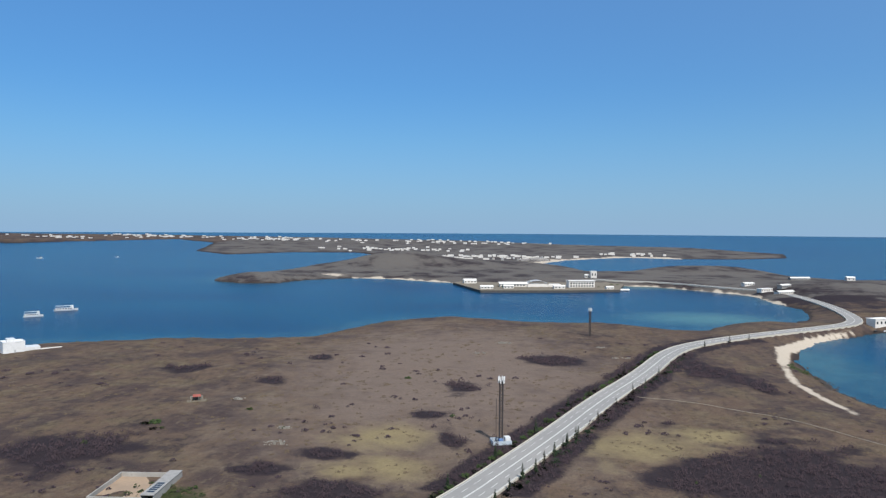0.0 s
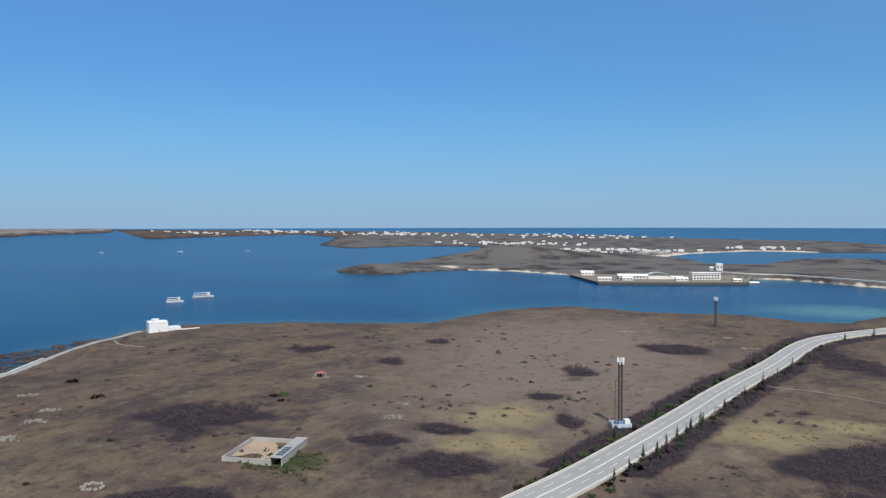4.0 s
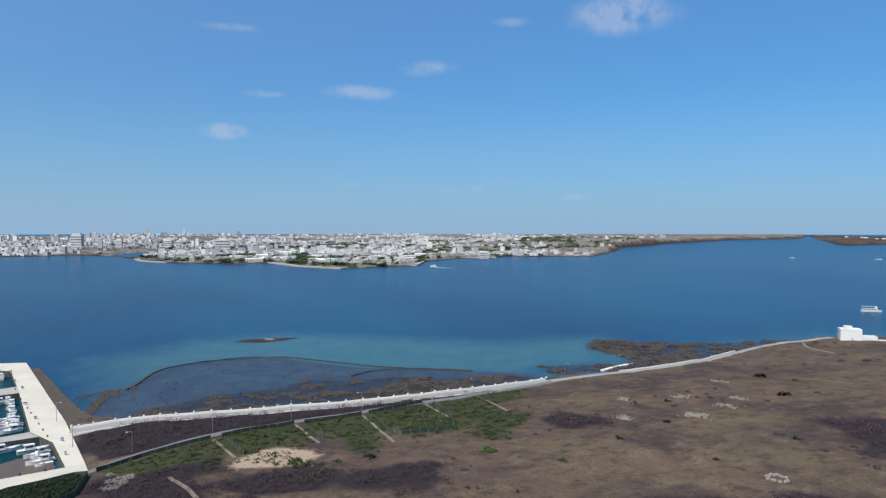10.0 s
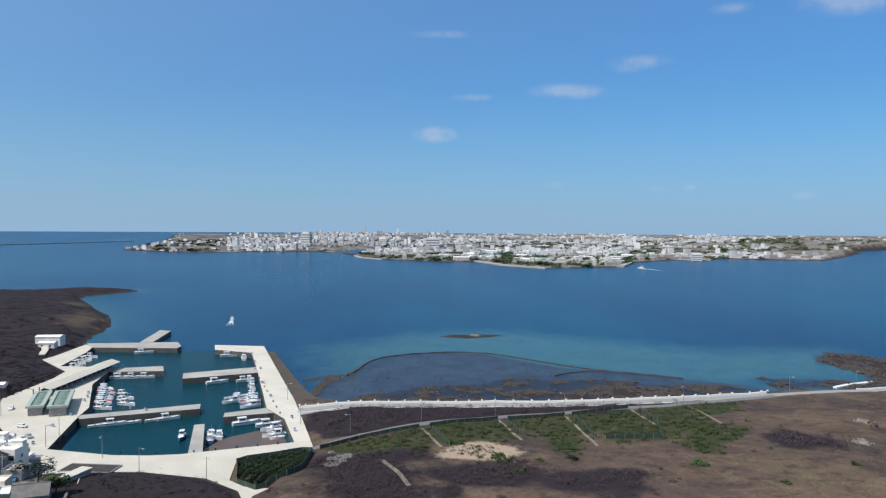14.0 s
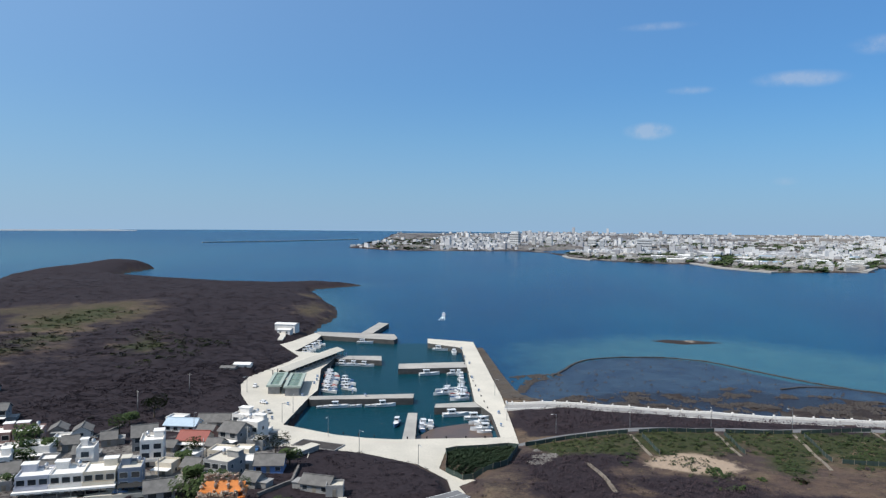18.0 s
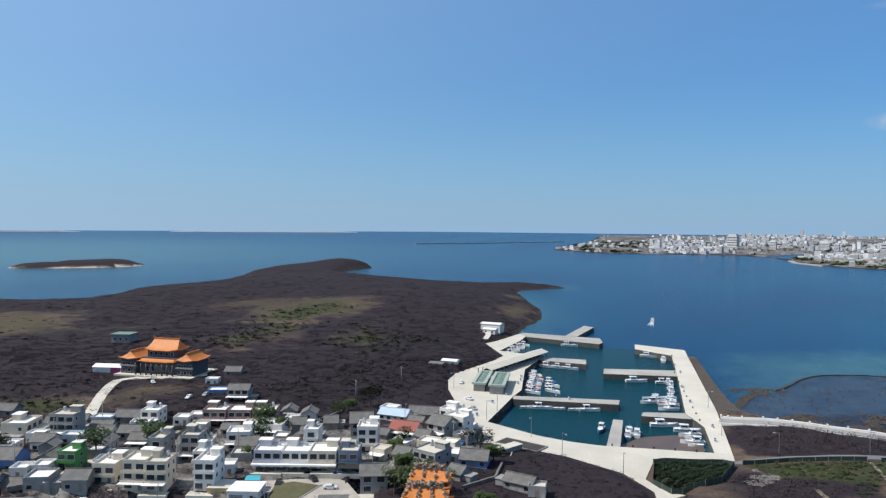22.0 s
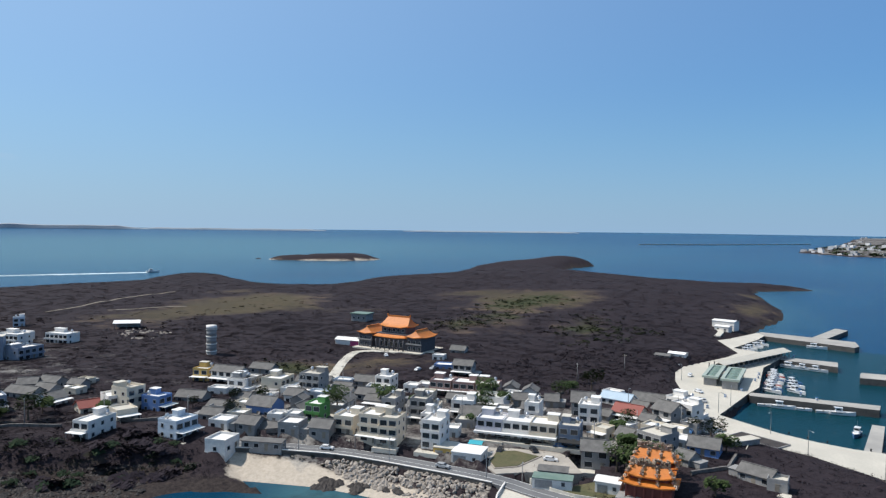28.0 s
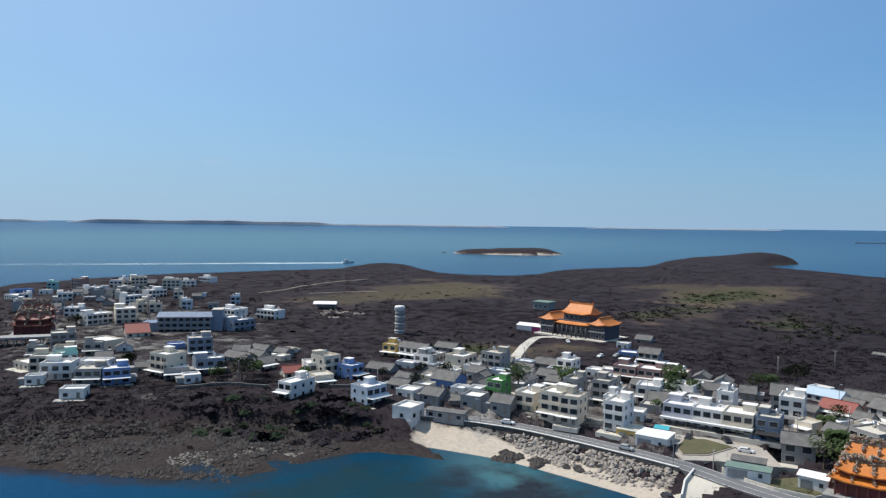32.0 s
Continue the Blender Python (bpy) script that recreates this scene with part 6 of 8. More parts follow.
# ---- boats ----
def hull_mesh(length, beam, depth):
    bm = bmesh.new()
    rows = []
    for i in range(11):
        f = i / 10
        b = beam / 2 * (1 - max(0.0, (f - 0.45) / 0.55) ** 2.2) * (0.88 + 0.12 * min(1, f * 4))
        up = depth * (1 + 0.45 * max(0.0, f - 0.5) ** 1.5 * 2)
        x = -length / 2 + length * f
        b = max(b, 0.04)
        rows.append([bm.verts.new((x, -b, up)), bm.verts.new((x, -b * 0.82, 0.0)), bm.verts.new((x, 0, -0.35)), bm.verts.new((x, b * 0.82, 0.0)), bm.verts.new((x, b, up))])
    for p, q in zip(rows[:-1], rows[1:]):
        for k in range(4):
            bm.faces.new((p[k], p[k + 1], q[k + 1], q[k]))
    bm.faces.new(rows[0][::-1])
    bmesh.ops.recalc_face_normals(bm, faces=bm.faces)
    return bm


def deck_mesh(length, beam, depth):
    bm = bmesh.new()
    rows = []
    for i in range(11):
        f = i / 10
        b = beam / 2 * (1 - max(0.0, (f - 0.45) / 0.55) ** 2.2) * (0.88 + 0.12 * min(1, f * 4)) * 0.95
        x = -length / 2 + length * f * 0.985
        rows.append([bm.verts.new((x, -max(b, 0.02), depth * 0.82)), bm.verts.new((x, max(b, 0.02), depth * 0.82))])
    for p, q in zip(rows[:-1], rows[1:]):
        bm.faces.new((p[0], q[0], q[1], p[1]))
    return bm


def boat(length, beam, hull, label, cabin=True, group="boats moored in the harbour"):
    ob = thing("boat", label, "boat", pose(0, 0, 0.1), group)
    d = 0.55 + length * 0.07
    h = part("hull", hull_mesh(length, beam, d), hull, ob)
    part("rubbing_strake", boxes((-length / 2 + 0.1, -beam / 2 - 0.05, d * 0.75, length * 0.0, -beam / 2 + 0.02, d * 0.9)), M["rubber"], h)
    part("deck", deck_mesh(length, beam, d), M["hull_white"], ob)
    if cabin:
        cl, cw, ch = length * 0.3, beam * 0.62, 1.7 + length * 0.02
        x0 = -length * 0.14
        bm = bmesh.new()
        v = box(bm, x0 - cl / 2, -cw / 2, d * 0.8, x0 + cl / 2, cw / 2, d * 0.8 + ch)
        for i in (5, 6):
            v[i].co.x -= 0.5
        c = part("cabin", bm, M["hull_white"], ob)
        part("cabin_roof", boxes((x0 - cl / 2 - 0.5, -cw / 2 - 0.15, d * 0.8 + ch, x0 + cl / 2 - 0.2, cw / 2 + 0.15, d * 0.8 + ch + 0.12)), M["hull_white"], ob)
        part("windscreen", boxes((x0 + cl / 2 - 0.38, -cw / 2 + 0.15, d * 0.8 + ch * 0.55, x0 + cl / 2 - 0.2, cw / 2 - 0.15, d * 0.8 + ch * 0.9)), M["glass"], c)
        for s in (-1, 1):
            part("side_window", boxes((x0 - cl / 2 + 0.3, s * cw / 2 - 0.02, d * 0.8 + ch * 0.5, x0 + cl / 2 - 0.8, s * cw / 2 + 0.02, d * 0.8 + ch * 0.85)), M["glass"], c)
        bm = bmesh.new()
        bmesh.ops.create_cone(bm, cap_ends=True, segments=6, radius1=0.06, radius2=0.04, depth=2.4, matrix=pose(x0 - 0.2, 0, d * 0.8 + ch + 1.3))
        part("mast", bm, M["metal"], ob)
    else:
        part("outboard", boxes((-length / 2 - 0.35, -0.2, 0.1, -length / 2 - 0.02, 0.2, d + 0.5)), M["rubber"], ob)
        part("thwart", boxes((-0.3, -beam * 0.42, d * 0.8, 0.3, beam * 0.42, d * 0.95)), M["timber"], ob)
    return ob


FLEET = [boat(9.5, 2.9, M["hull_white"], "white fishing boat with small cabin moored at the quay"), boat(12, 3.4, M["hull_white"], "long white cabin boat moored at the quay"),
         boat(9, 2.8, M["hull_blue"], "blue-hulled fishing boat with white cabin"), boat(10, 3.0, M["hull_red"], "red-hulled fishing boat with white cabin"),
         boat(6, 2.0, M["hull_white"], "small open white skiff with outboard motor", False)]
# first place, last place, how many, heading of the bow, kinds
BERTHS = [((-341, -69), (-366, -75.5), 8, 298, (0, 2, 0, 3, 0)), ((-350, -79), (-362, -82), 3, 298, (0, 2)), ((-380, -75.5), (-408, -83), 4, 193, (0, 4, 2, 0)), ((-466, -98), (-486, -103), 2, 193, (1, 0)),
          ((-481, -114), (-481, -108), 1, 84, (1,)), ((-397.5, -99), (-398.5, -96), 1, 112, (1,)), ((-402, -85), (-403, -84), 1, 112, (0,)), ((-313.5, -66), (-314.5, -63), 1, 109, (1,)), ((-310, -54.5), (-311, -53.5), 1, 117, (1,)),
          ((-290, -48.5), (-306, -53), 5, 297, (4, 0, 4)), ((-300, -76.5), (-286, -73), 2, 196, (0, 2)), ((-298, -72.5), (-290, -70.5), 1, 196, (0,)), ((-297, -87), (-289, -85), 1, 16, (2,)), ((-311, -131), (-323.5, -97), 5, 112, (4, 0, 4)),
          ((-493.5, -178), (-493, -162), 1, 92, (1,)), ((-411, -158), (-413, -138), 3, 100, (1, 0, 0)), ((-340, -136), (-386, -152), 11, 70, (0, 2, 0, 3, 0)), ((-346, -128), (-372, -138), 4, 70, (0, 2)), ((-480, -199), (-440, -194), 9, 60, (0, 4, 0))]
brng = random.Random(3)
first = set()
for a, b, n, turn, kinds in BERTHS:
    for i in range(n):
        f = (i + 0.5) / n
        k = kinds[i % len(kinds)]
        m = pose(a[0] + (b[0] - a[0]) * f + brng.uniform(-0.8, 0.8), a[1] + (b[1] - a[1]) * f + brng.uniform(-0.8, 0.8), 0.15, 0, 0, turn + brng.uniform(-10, 10))
        if k in first:
            copy_thing(FLEET[k], m)
        else:
            FLEET[k].matrix_basis = m
            first.add(k)
for k in range(len(FLEET)):
    if k not in first:
        FLEET[k].matrix_basis = pose(-340, -80, 0.15, 0, 0, 200)


def wake(x, y, turn, length, w0, w1, label):
    """Foam behind a moving boat: two ragged arms and a churned middle."""
    rng = random.Random(int(length))
    bm = bmesh.new()
    n = 40
    for s in (-1, 0, 1):
        prev = None
        for i in range(n + 1):
            f = i / n
            mid = s * (w0 + (w1 - w0) * f) / 2
            half = (0.25 + 0.35 * rng.random()) * (w0 * (1 - f * 0.5)) * (1 - 0.8 * f)
            a = (bm.verts.new((-f * length, mid - half, 0.12 - 0.02 * abs(s))), bm.verts.new((-f * length, mid + half, 0.12 - 0.02 * abs(s))))
            if prev:
                bm.faces.new((prev[0], prev[1], a[1], a[0]))
            prev = a
    ob = link_mesh("wake", bm, M["foam"])
    ob.matrix_world = pose(x, y, 0, 0, 0, turn)
    return tagged(ob, label, "foam", kind="stuff")


copy_thing(FLEET[1], pose(-671, -152, 0.2, 0, 0, 190))
wake(-664, -151, 190, 30, 1.8, 6, "short white foam wake behind a launch")
fast = copy_thing(FLEET[1], pose(-420, -1080, 0.2, 0, 0, 172) @ Matrix.Scale(1.6, 4))
wake(-412, -1081, 172, 560, 9, 34, "long white foam wake behind a fast boat")


# ---- ferries ----
def ferry(x, y, turn, length, label):
    ob = thing("ferry", label, "ferry", pose(x, y, 0.1, 0, 0, turn), "moored ferries")
    b = length * 0.24
    part("hull", hull_mesh(length, b, 1.6), M["hull_white"], ob)
    part("deck", deck_mesh(length, b, 1.6), M["grey"], ob)
    part("lower_cabin", boxes((-length * 0.44, -b * 0.42, 1.3, length * 0.3, b * 0.42, 3.4)), M["hull_white"], ob)
    part("upper_deck", boxes((-length * 0.46, -b * 0.45, 3.4, length * 0.32, b * 0.45, 3.6)), M["hull_white"], ob)
    part("canopy", boxes((-length * 0.44, -b * 0.42, 5.5, length * 0.18, b * 0.42, 5.65)), M["hull_white"], ob, "white sun canopy")
    part("wheelhouse", boxes((length * 0.18, -b * 0.35, 3.6, length * 0.29, b * 0.35, 5.9)), M["hull_white"], ob)
    for s in (-1, 1):
        for i in range(6):
            xx = -length * 0.4 + i * length * 0.11
            part("window", boxes((xx, s * b * 0.42 - 0.03, 2.1, xx + length * 0.08, s * b * 0.42 + 0.03, 3.0)), M["glass"], ob)
        for i in range(5):
            xx = -length * 0.43 + i * length * 0.15
            part("canopy_post", boxes((xx - 0.05, s * b * 0.4 - 0.05, 3.6, xx + 0.05, s * b * 0.4 + 0.05, 5.5)), M["metal"], ob)
    return ob


ferry(-555, 680, 50, 19, "white single-cabin ferry at anchor in the bay")
ferry(-561, 739, 48, 25, "larger white double-deck ferry at anchor")


# ---- seawall road, fields, nets ----
lane = thing("shore_road", "pale concrete shore road from the seawall to the point", "road", kind="structure")
part("surface", strip(dense(rounded(WALL_ROAD[5:])), -2.6, 2.6, -2.5, 0.25, lambda x, y: max(ground_z(x, y), 3.0)), M["asphalt"], lane)
part("white_kerb", strip(dense(rounded(WALL_ROAD[6:10])), 2.6, 3.3, -2.5, 0.9, lambda x, y: max(ground_z(x, y), 3.0)), M["white"], lane)
inner = thing("field_road", "narrow grey lane behind the seawall scrub", "road", kind="structure")
part("surface", strip(dense(rounded(FIELD_ROAD)), -2.2, 2.2, -2.0, 0.22, lambda x, y: max(ground_z(x, y), 3.2)), M["street"], inner)
ramp = thing("boat_ramp", "small white concrete ramp into the reef", "ramp", kind="structure")
part("surface", strip([(-374, 238), (-381, 251), (-387, 268)], -1.2, 1.2, -1.5, 0.5, lambda x, y: 0.3), M["white"], ramp)
vroad = thing("village_road", "grey asphalt road along the cove with white kerb", "road", kind="structure")
VR = dense(rounded(VILLAGE_ROAD), 5)


def street_z(x, y):
    return max(4.7, min(6.0, 4.7 + 0.02 * (y + 120)))


part("surface", strip(VR, -3.4, 3.4, -4, 0.3, street_z), M["street"], vroad)
SW = dense(rounded(SEA_WALL), 5)
part("shoulder", strip(SW, 0.2, 3.4, -4, 0.29, street_z), M["street"], vroad)
part("sea_wall", strip(SW, -0.25, 0.25, -4.5, 0.85, street_z), M["dark_concrete"], vroad, "grey stone sea wall")
part("coping", strip(SW, -0.32, 0.32, 0.854, 1.05, street_z), M["white"], vroad, "white coping")
for off in (-3.1, 3.1, 0.0):
    part("road_line", strip(VR, off - 0.07, off + 0.07, 0.25, 0.306, street_z), M["marking"], vroad)
tlane = thing("temple_lane", "pale concrete lane climbing to the temple hall", "road", kind="structure")
part("surface", strip(dense(rounded([(-172, -250), (-182, -264), (-199, -283), (-222, -306), (-234, -314), (-243, -302), (-262, -284)])), -2.4, 2.4, -1.5, 0.25, ground_z), M["concrete"], tlane)
for pts, wide, label in (([(-278, 10), (-253, 16)], 0.8, "pale earth path between field plots"), ([(-292, 42), (-260, 46)], 0.8, "pale earth path between field plots"),
                         ([(-300, 72), (-252, 72)], 0.8, "pale earth path between field plots"), ([(-309, 103), (-281, 104)], 0.7, "pale earth path between field plots"),
                         ([(-316, 132), (-281, 132)], 0.7, "pale earth path between field plots"), ([(-240, -5), (-228, 0), (-215, 4)], 1.0, "pale rough track through scrub"),
                         ([(40, 396), (56, 391), (85, 382), (113, 360), (134, 328), (150, 300)], 0.6, "thin pale footpath across dry grass"), ([(-290, -690), (-225, -650), (-150, -590)], 2.0, "pale track across the dry flats"),
                         ([(-190, -576), (-245, -560)], 2.4, "pale hard strip across the dry flats"), ([(-392, 415), (-370, 395), (-345, 392)], 1.2, "pale track near the point")):
    tr = thing("path", label, "path", kind="structure")
    part("surface", strip(dense(rounded(pts), 4), -wide * 0.7, wide * 0.7, -0.5, 0.18, ground_z), M["track"], tr)


def net_fence(pts, height=1.5):
    ob = thing("net_fence", "teal net fence on thin posts round field plots", "fence", group="field fences")
    d = dense(pts, 4)
    part("net", strip(d, -0.03, 0.03, -0.2, height, ground_z), M["net"], ob)
    for x, y in d:
        g = ground_z(x, y)
        part("post", boxes((x - 0.06, y - 0.06, g - 0.3, x + 0.06, y + 0.06, g + height + 0.2)), M["timber"], ob)


for pts in ([(-262, -28), (-271, -14), (-280, 9)], [(-281, 13), (-294, 42)], [(-294, 46), (-302, 72)], [(-302, 75), (-312, 103)], [(-276, 14), (-256, 19)], [(-290, 45), (-264, 48)],
            [(-297, 75), (-262, 75)], [(-306, 106), (-283, 107)], [(-262, 78), (-262, 100), (-284, 106)]):
    net_fence(pts)
GARDEN = [(-246, -54), (-251, -55.5), (-260, -34), (-257, -30), (-236, -31), (-230, -35), (-225, -44), (-231, -51)]
net_fence(GARDEN + GARDEN[:1], 2.0)
rng_g = np.random.default_rng(19)
gx, gy = rng_g.uniform(-261, -224, 5000), rng_g.uniform(-56, -29, 5000)
rowed = np.sin((gx * 0.42 + gy * 0.9) * 2 * np.pi / 3.4)
ok = (inside(GARDEN, gx, gy) > 0.6) & (rowed > -0.35)
gx, gy = gx[ok], gy[ok]
me = clump_mesh("garden_growth", np.stack([gx, gy, land_height(gx, gy)], -1), rng_g.uniform(1.0, 2.0, len(gx)), rng_g.uniform(0.8, 1.7, len(gx)), 14, rng_g, 0.8, 0.5)
me.materials.append(M["needle"])
tagged(new("garden_growth", me), "dark green garden rows inside a net fence", "garden", kind="stuff")

# stone fish weir in the lagoon
WEIR = rounded([(-414, -30), (-427, -25), (-462, -18), (-481, -4), (-495, 31), (-490, 62), (-468, 82), (-441, 106), (-424, 125), (-411, 151), (-401, 164)])
weir = thing("fish_weir", "curved low weir of dark stones in the lagoon", "weir")
part("wall", strip(dense(WEIR, 3), -0.7, 0.7, -1.5, 0.5, lambda x, y: 0.12 * math.sin(x * 0.9) + 0.1 * math.sin(y * 1.7)), M["basalt"], weir)
part("spur", strip(dense(rounded([(-412, 92), (-424, 108), (-423, 124)]), 3), -0.7, 0.7, -1.5, 0.45, lambda x, y: 0.1 * math.sin(x)), M["basalt"], weir)


# ---- masts ----
def radio_mast(x, y, height, label, hut=True):
    z = ground_z(x, y)
    ob = thing("radio_mast", label, "mast", pose(x, y, z, 0, 0, 20))
    for s in (-1, 1):
        for t in (-1, 1):
            part("leg", boxes((s * 0.6 - 0.15, t * 0.6 - 0.15, -0.5, s * 0.6 + 0.15, t * 0.6 + 0.15, height)), M["rust"], ob)
    n = int(height / 1.4)
    for i in range(n):
        za = 0.8 + i * (height - 1) / n
        part("brace_ring", boxes((-0.66, -0.66, za, 0.66, -0.54, za + 0.14), (-0.66, 0.54, za, 0.66, 0.66, za + 0.14), (-0.66, -0.54, za, -0.54, 0.54, za + 0.14), (0.54, -0.54, za, 0.66, 0.54, za + 0.14)), M["rust"], ob)
        bm = bmesh.new()
        v = [bm.verts.new(p) for p in ((-0.6, -0.62, za), (-0.5, -0.62, za), (0.6, -0.62, za + 1.3), (0.5, -0.62, za + 1.3))]
        bm.faces.new(v)
        bmesh.ops.solidify(bm, geom=bm.faces[:], thickness=0.08)
        part("diagonal", bm, M["rust"], ob)
    part("head_frame", boxes((-1.3, -1.3, height, 1.3, 1.3, height + 0.2)), M["metal"], ob)
    for i in range(6):
        a = i * math.pi / 3
        part("antenna", boxes((1.3 * math.cos(a) - 0.18, 1.3 * math.sin(a) - 0.18, height - 0.8, 1.3 * math.cos(a) + 0.18, 1.3 * math.sin(a) + 0.18, height + 2.0)), M["hull_white"], ob, "white panel antenna")
    if hut:
        part("fence", boxes((-4, -3, -0.4, 4, -2.9, 1.6), (-4, 2.9, -0.4, 4, 3, 1.6), (-4, -2.9, -0.4, -3.9, 2.9, 1.6), (3.9, -2.9, -0.4, 4, 2.9, 1.6)), WALLS["paleblue"], ob)
        part("cabinet", boxes((1.4, -2.2, -0.4, 3.6, 0.8, 2.8)), M["hull_white"], ob, "white equipment cabinet")
        part("cabinet", boxes((-1.2, -2.2, -0.4, 0.4, -1.0, 2.2)), WALLS["blue"], ob, "blue equipment cabinet")
        part("side_pole", boxes((-2.2, -0.1, -0.4, -2.0, 0.1, height * 0.72)), M["rust"], ob)
    return ob


radio_mast(-24, 298, 26, "brown lattice radio mast with white panel antennas beside the road")
radio_mast(24, 619, 22, "distant slim radio mast on the dry flat", False)


# ---- walled yard and ruins ----
yard = thing("walled_yard", "concrete-walled sandy yard with a lean-to shed", "yard", pose(-141, 221, ground_z(-141, 221) - 0.2, 0, 0, 8))
for name, dims in (("wall_back", (-11, 11.6, -1, 11, 12, 1.9)), ("wall_front", (-11, -12, -1, 7, -11.6, 1.9)), ("wall_side", (-11, -11.6, -1, -10.6, 11.6, 1.9)), ("shed_wall", (10.6, -11.6, -1, 11, 11.6, 2.6)), ("shed_front", (6.6, -11.6, -1, 6.8, 11.6, 2.5))):
    part(name, boxes(dims), M["jetty_concrete"], yard)
part("sand_floor", boxes((-10.6, -11.6, -1, 6.6, 11.6, 0.3)), surface("orange_yard_sand", (0.36, 0.26, 0.18), (0.27, 0.2, 0.145), 0.12, 0.95, 1.4, vary=0.0), yard)
part("shed_roof", boxes((6.5, -12, 2.6, 11.1, 12, 2.8)), M["grey"], yard)
for i in range(5):
    part("skylight", boxes((7.6, -9.5 + i * 1.9, 2.8, 10.2, -8.3 + i * 1.9, 2.9)), M["glass"], yard)

hut = thing("ruined_hut", "small white ruined hut with broken red roof", "ruin", pose(-184, 341, ground_z(-184, 341), 0, 0, 30) @ Matrix.Scale(0.8, 4))
for name, dims in (("wall_back", (-4, 2.4, -0.5, 4, 2.8, 2.6)), ("wall_side", (-4, -2.4, -0.5, -3.6, 2.4, 2.2)), ("wall_side", (1.0, -2.4, -0.5, 1.4, 2.4, 3.2)), ("floor", (-6, -4, -0.5, 6, 2.2, 0.3))):
    part(name, boxes(dims), M["ruin_floor"] if name == "floor" else M["ruin_wall"], hut)
part("roof", gable(bmesh.new(), 4.5, 3.5, 3.0, 1.0, 0.2), M["roof_red"], hut)


def ruin(x, y, turn, w, d, seed):
    rng = random.Random(seed)
    z = ground_z(x, y)
    ob = thing("ruin", "low pale broken walls of an old stone ruin", "ruin", pose(x, y, z, 0, 0, turn), "field ruins")
    for ax, ay, bx, by in ((-w / 2, -d / 2, w / 2, -d / 2), (w / 2, -d / 2, w / 2, d / 2), (w / 2, d / 2, -w / 2, d / 2), (-w / 2, d / 2, -w / 2, -d / 2)):
        n = max(2, round(math.hypot(bx - ax, by - ay) / 1.3))
        for k in range(n):
            if rng.random() < 0.3:
                continue
            cx, cy = ax + (bx - ax) * (k + 0.5) / n, ay + (by - ay) * (k + 0.5) / n
            bm = bmesh.new()
            bmesh.ops.create_cube(bm, size=1, matrix=pose(cx + rng.uniform(-0.2, 0.2), cy + rng.uniform(-0.2, 0.2), 0.1, rng.uniform(-8, 8), rng.uniform(-8, 8), rng.uniform(-12, 12)) @ Matrix.Diagonal((1.25 if ay == by else 0.5, 0.5 if ay == by else 1.25, rng.uniform(0.5, 1.9), 1)))
            part("wall", bm, M["ruin_wall"], ob)
    bm = bmesh.new()
    for _ in range(14):
        bmesh.ops.create_icosphere(bm, subdivisions=1, radius=rng.uniform(0.15, 0.36), matrix=pose(rng.uniform(-0.8, 0.8) * w, rng.uniform(-0.9, 0.9) * d, 0.05, rng.uniform(0, 90), rng.uniform(0, 90)))
    part("rubble", bm, M["ruin_wall"], ob)
    if seed % 3 == 0:
        part("slab", boxes((-w / 2 + 0.4, -d / 2 + 0.4, -0.5, w * 0.2, d / 2 - 0.4, 0.2)), M["ruin_wall"], ob)


for i, row in enumerate(((-245, 202, 40, 9, 5), (-253, 225, 30, 8, 3), (-276, 219, 44, 7, 3), (-251, 171, 30, 6, 4), (-115, 278, 10, 7, 3), (-157, 162, 40, 6, 3), (-44, 561, 5, 9, 4), (-57, 513, 5, 7, 3),
                         (42, 518, 12, 12, 3), (-164, 349, 10, 5, 3), (-262, 240, 30, 7, 2), (-300, 262, 44, 8, 2), (-280, 190, 40, 5, 3), (-120, 300, 10, 4, 2), (30, 560, 5, 6, 3))):
    ruin(*row, i)
ring = thing("ring_ruin", "round low ring of pale field stones", "ruin", pose(-174, 175, ground_z(-174, 175)))
for i in range(24):
    if i in (3, 4, 5, 13, 19):
        continue
    a = i * 2 * math.pi / 24 + 0.06 * math.sin(i * 5.0)
    bm = bmesh.new()
    bmesh.ops.create_icosphere(bm, subdivisions=1, radius=0.75, matrix=pose((3.3 + 0.5 * math.sin(i * 3.1)) * math.cos(a), (2.7 + 0.5 * math.sin(i * 2.3)) * math.sin(a), 0.05 + 0.2 * math.sin(i * 1.7), i * 30, i * 50))
    part("stone", bm, M["ruin_wall"], ring)

# white house on the point
point = thing("point_house", "stark white flat-roofed house on the point", "house", pose(-391, 460, ground_z(-391, 460), 0, 0, 50))
part("wall", boxes((-8, -6, -1.5, 6, 6, 7.4)), M["hull_white"], point)
part("stair_room", boxes((-5, -4, 7.4, 0, 3, 10)), M["hull_white"], point)
part("annexe", boxes((6, -5, -1.5, 16, 5, 3.2)), M["hull_white"], point)
part("yard_wall", boxes((16, -6, -1.5, 30, -5.7, 1.8)), M["white"], point)
part("parapet", boxes((-8.1, -6.1, 7.4, 6.1, -5.8, 8.1), (-8.1, 5.8, 7.4, 6.1, 6.1, 8.1), (-8.1, -5.8, 7.4, -7.8, 5.8, 8.1), (5.8, -5.8, 7.4, 6.1, 5.8, 8.1)), M["hull_white"], point)
part("door", boxes((-1.0, -6.08, 0, 0.2, -6.01, 2.1)), M["frame"], point)


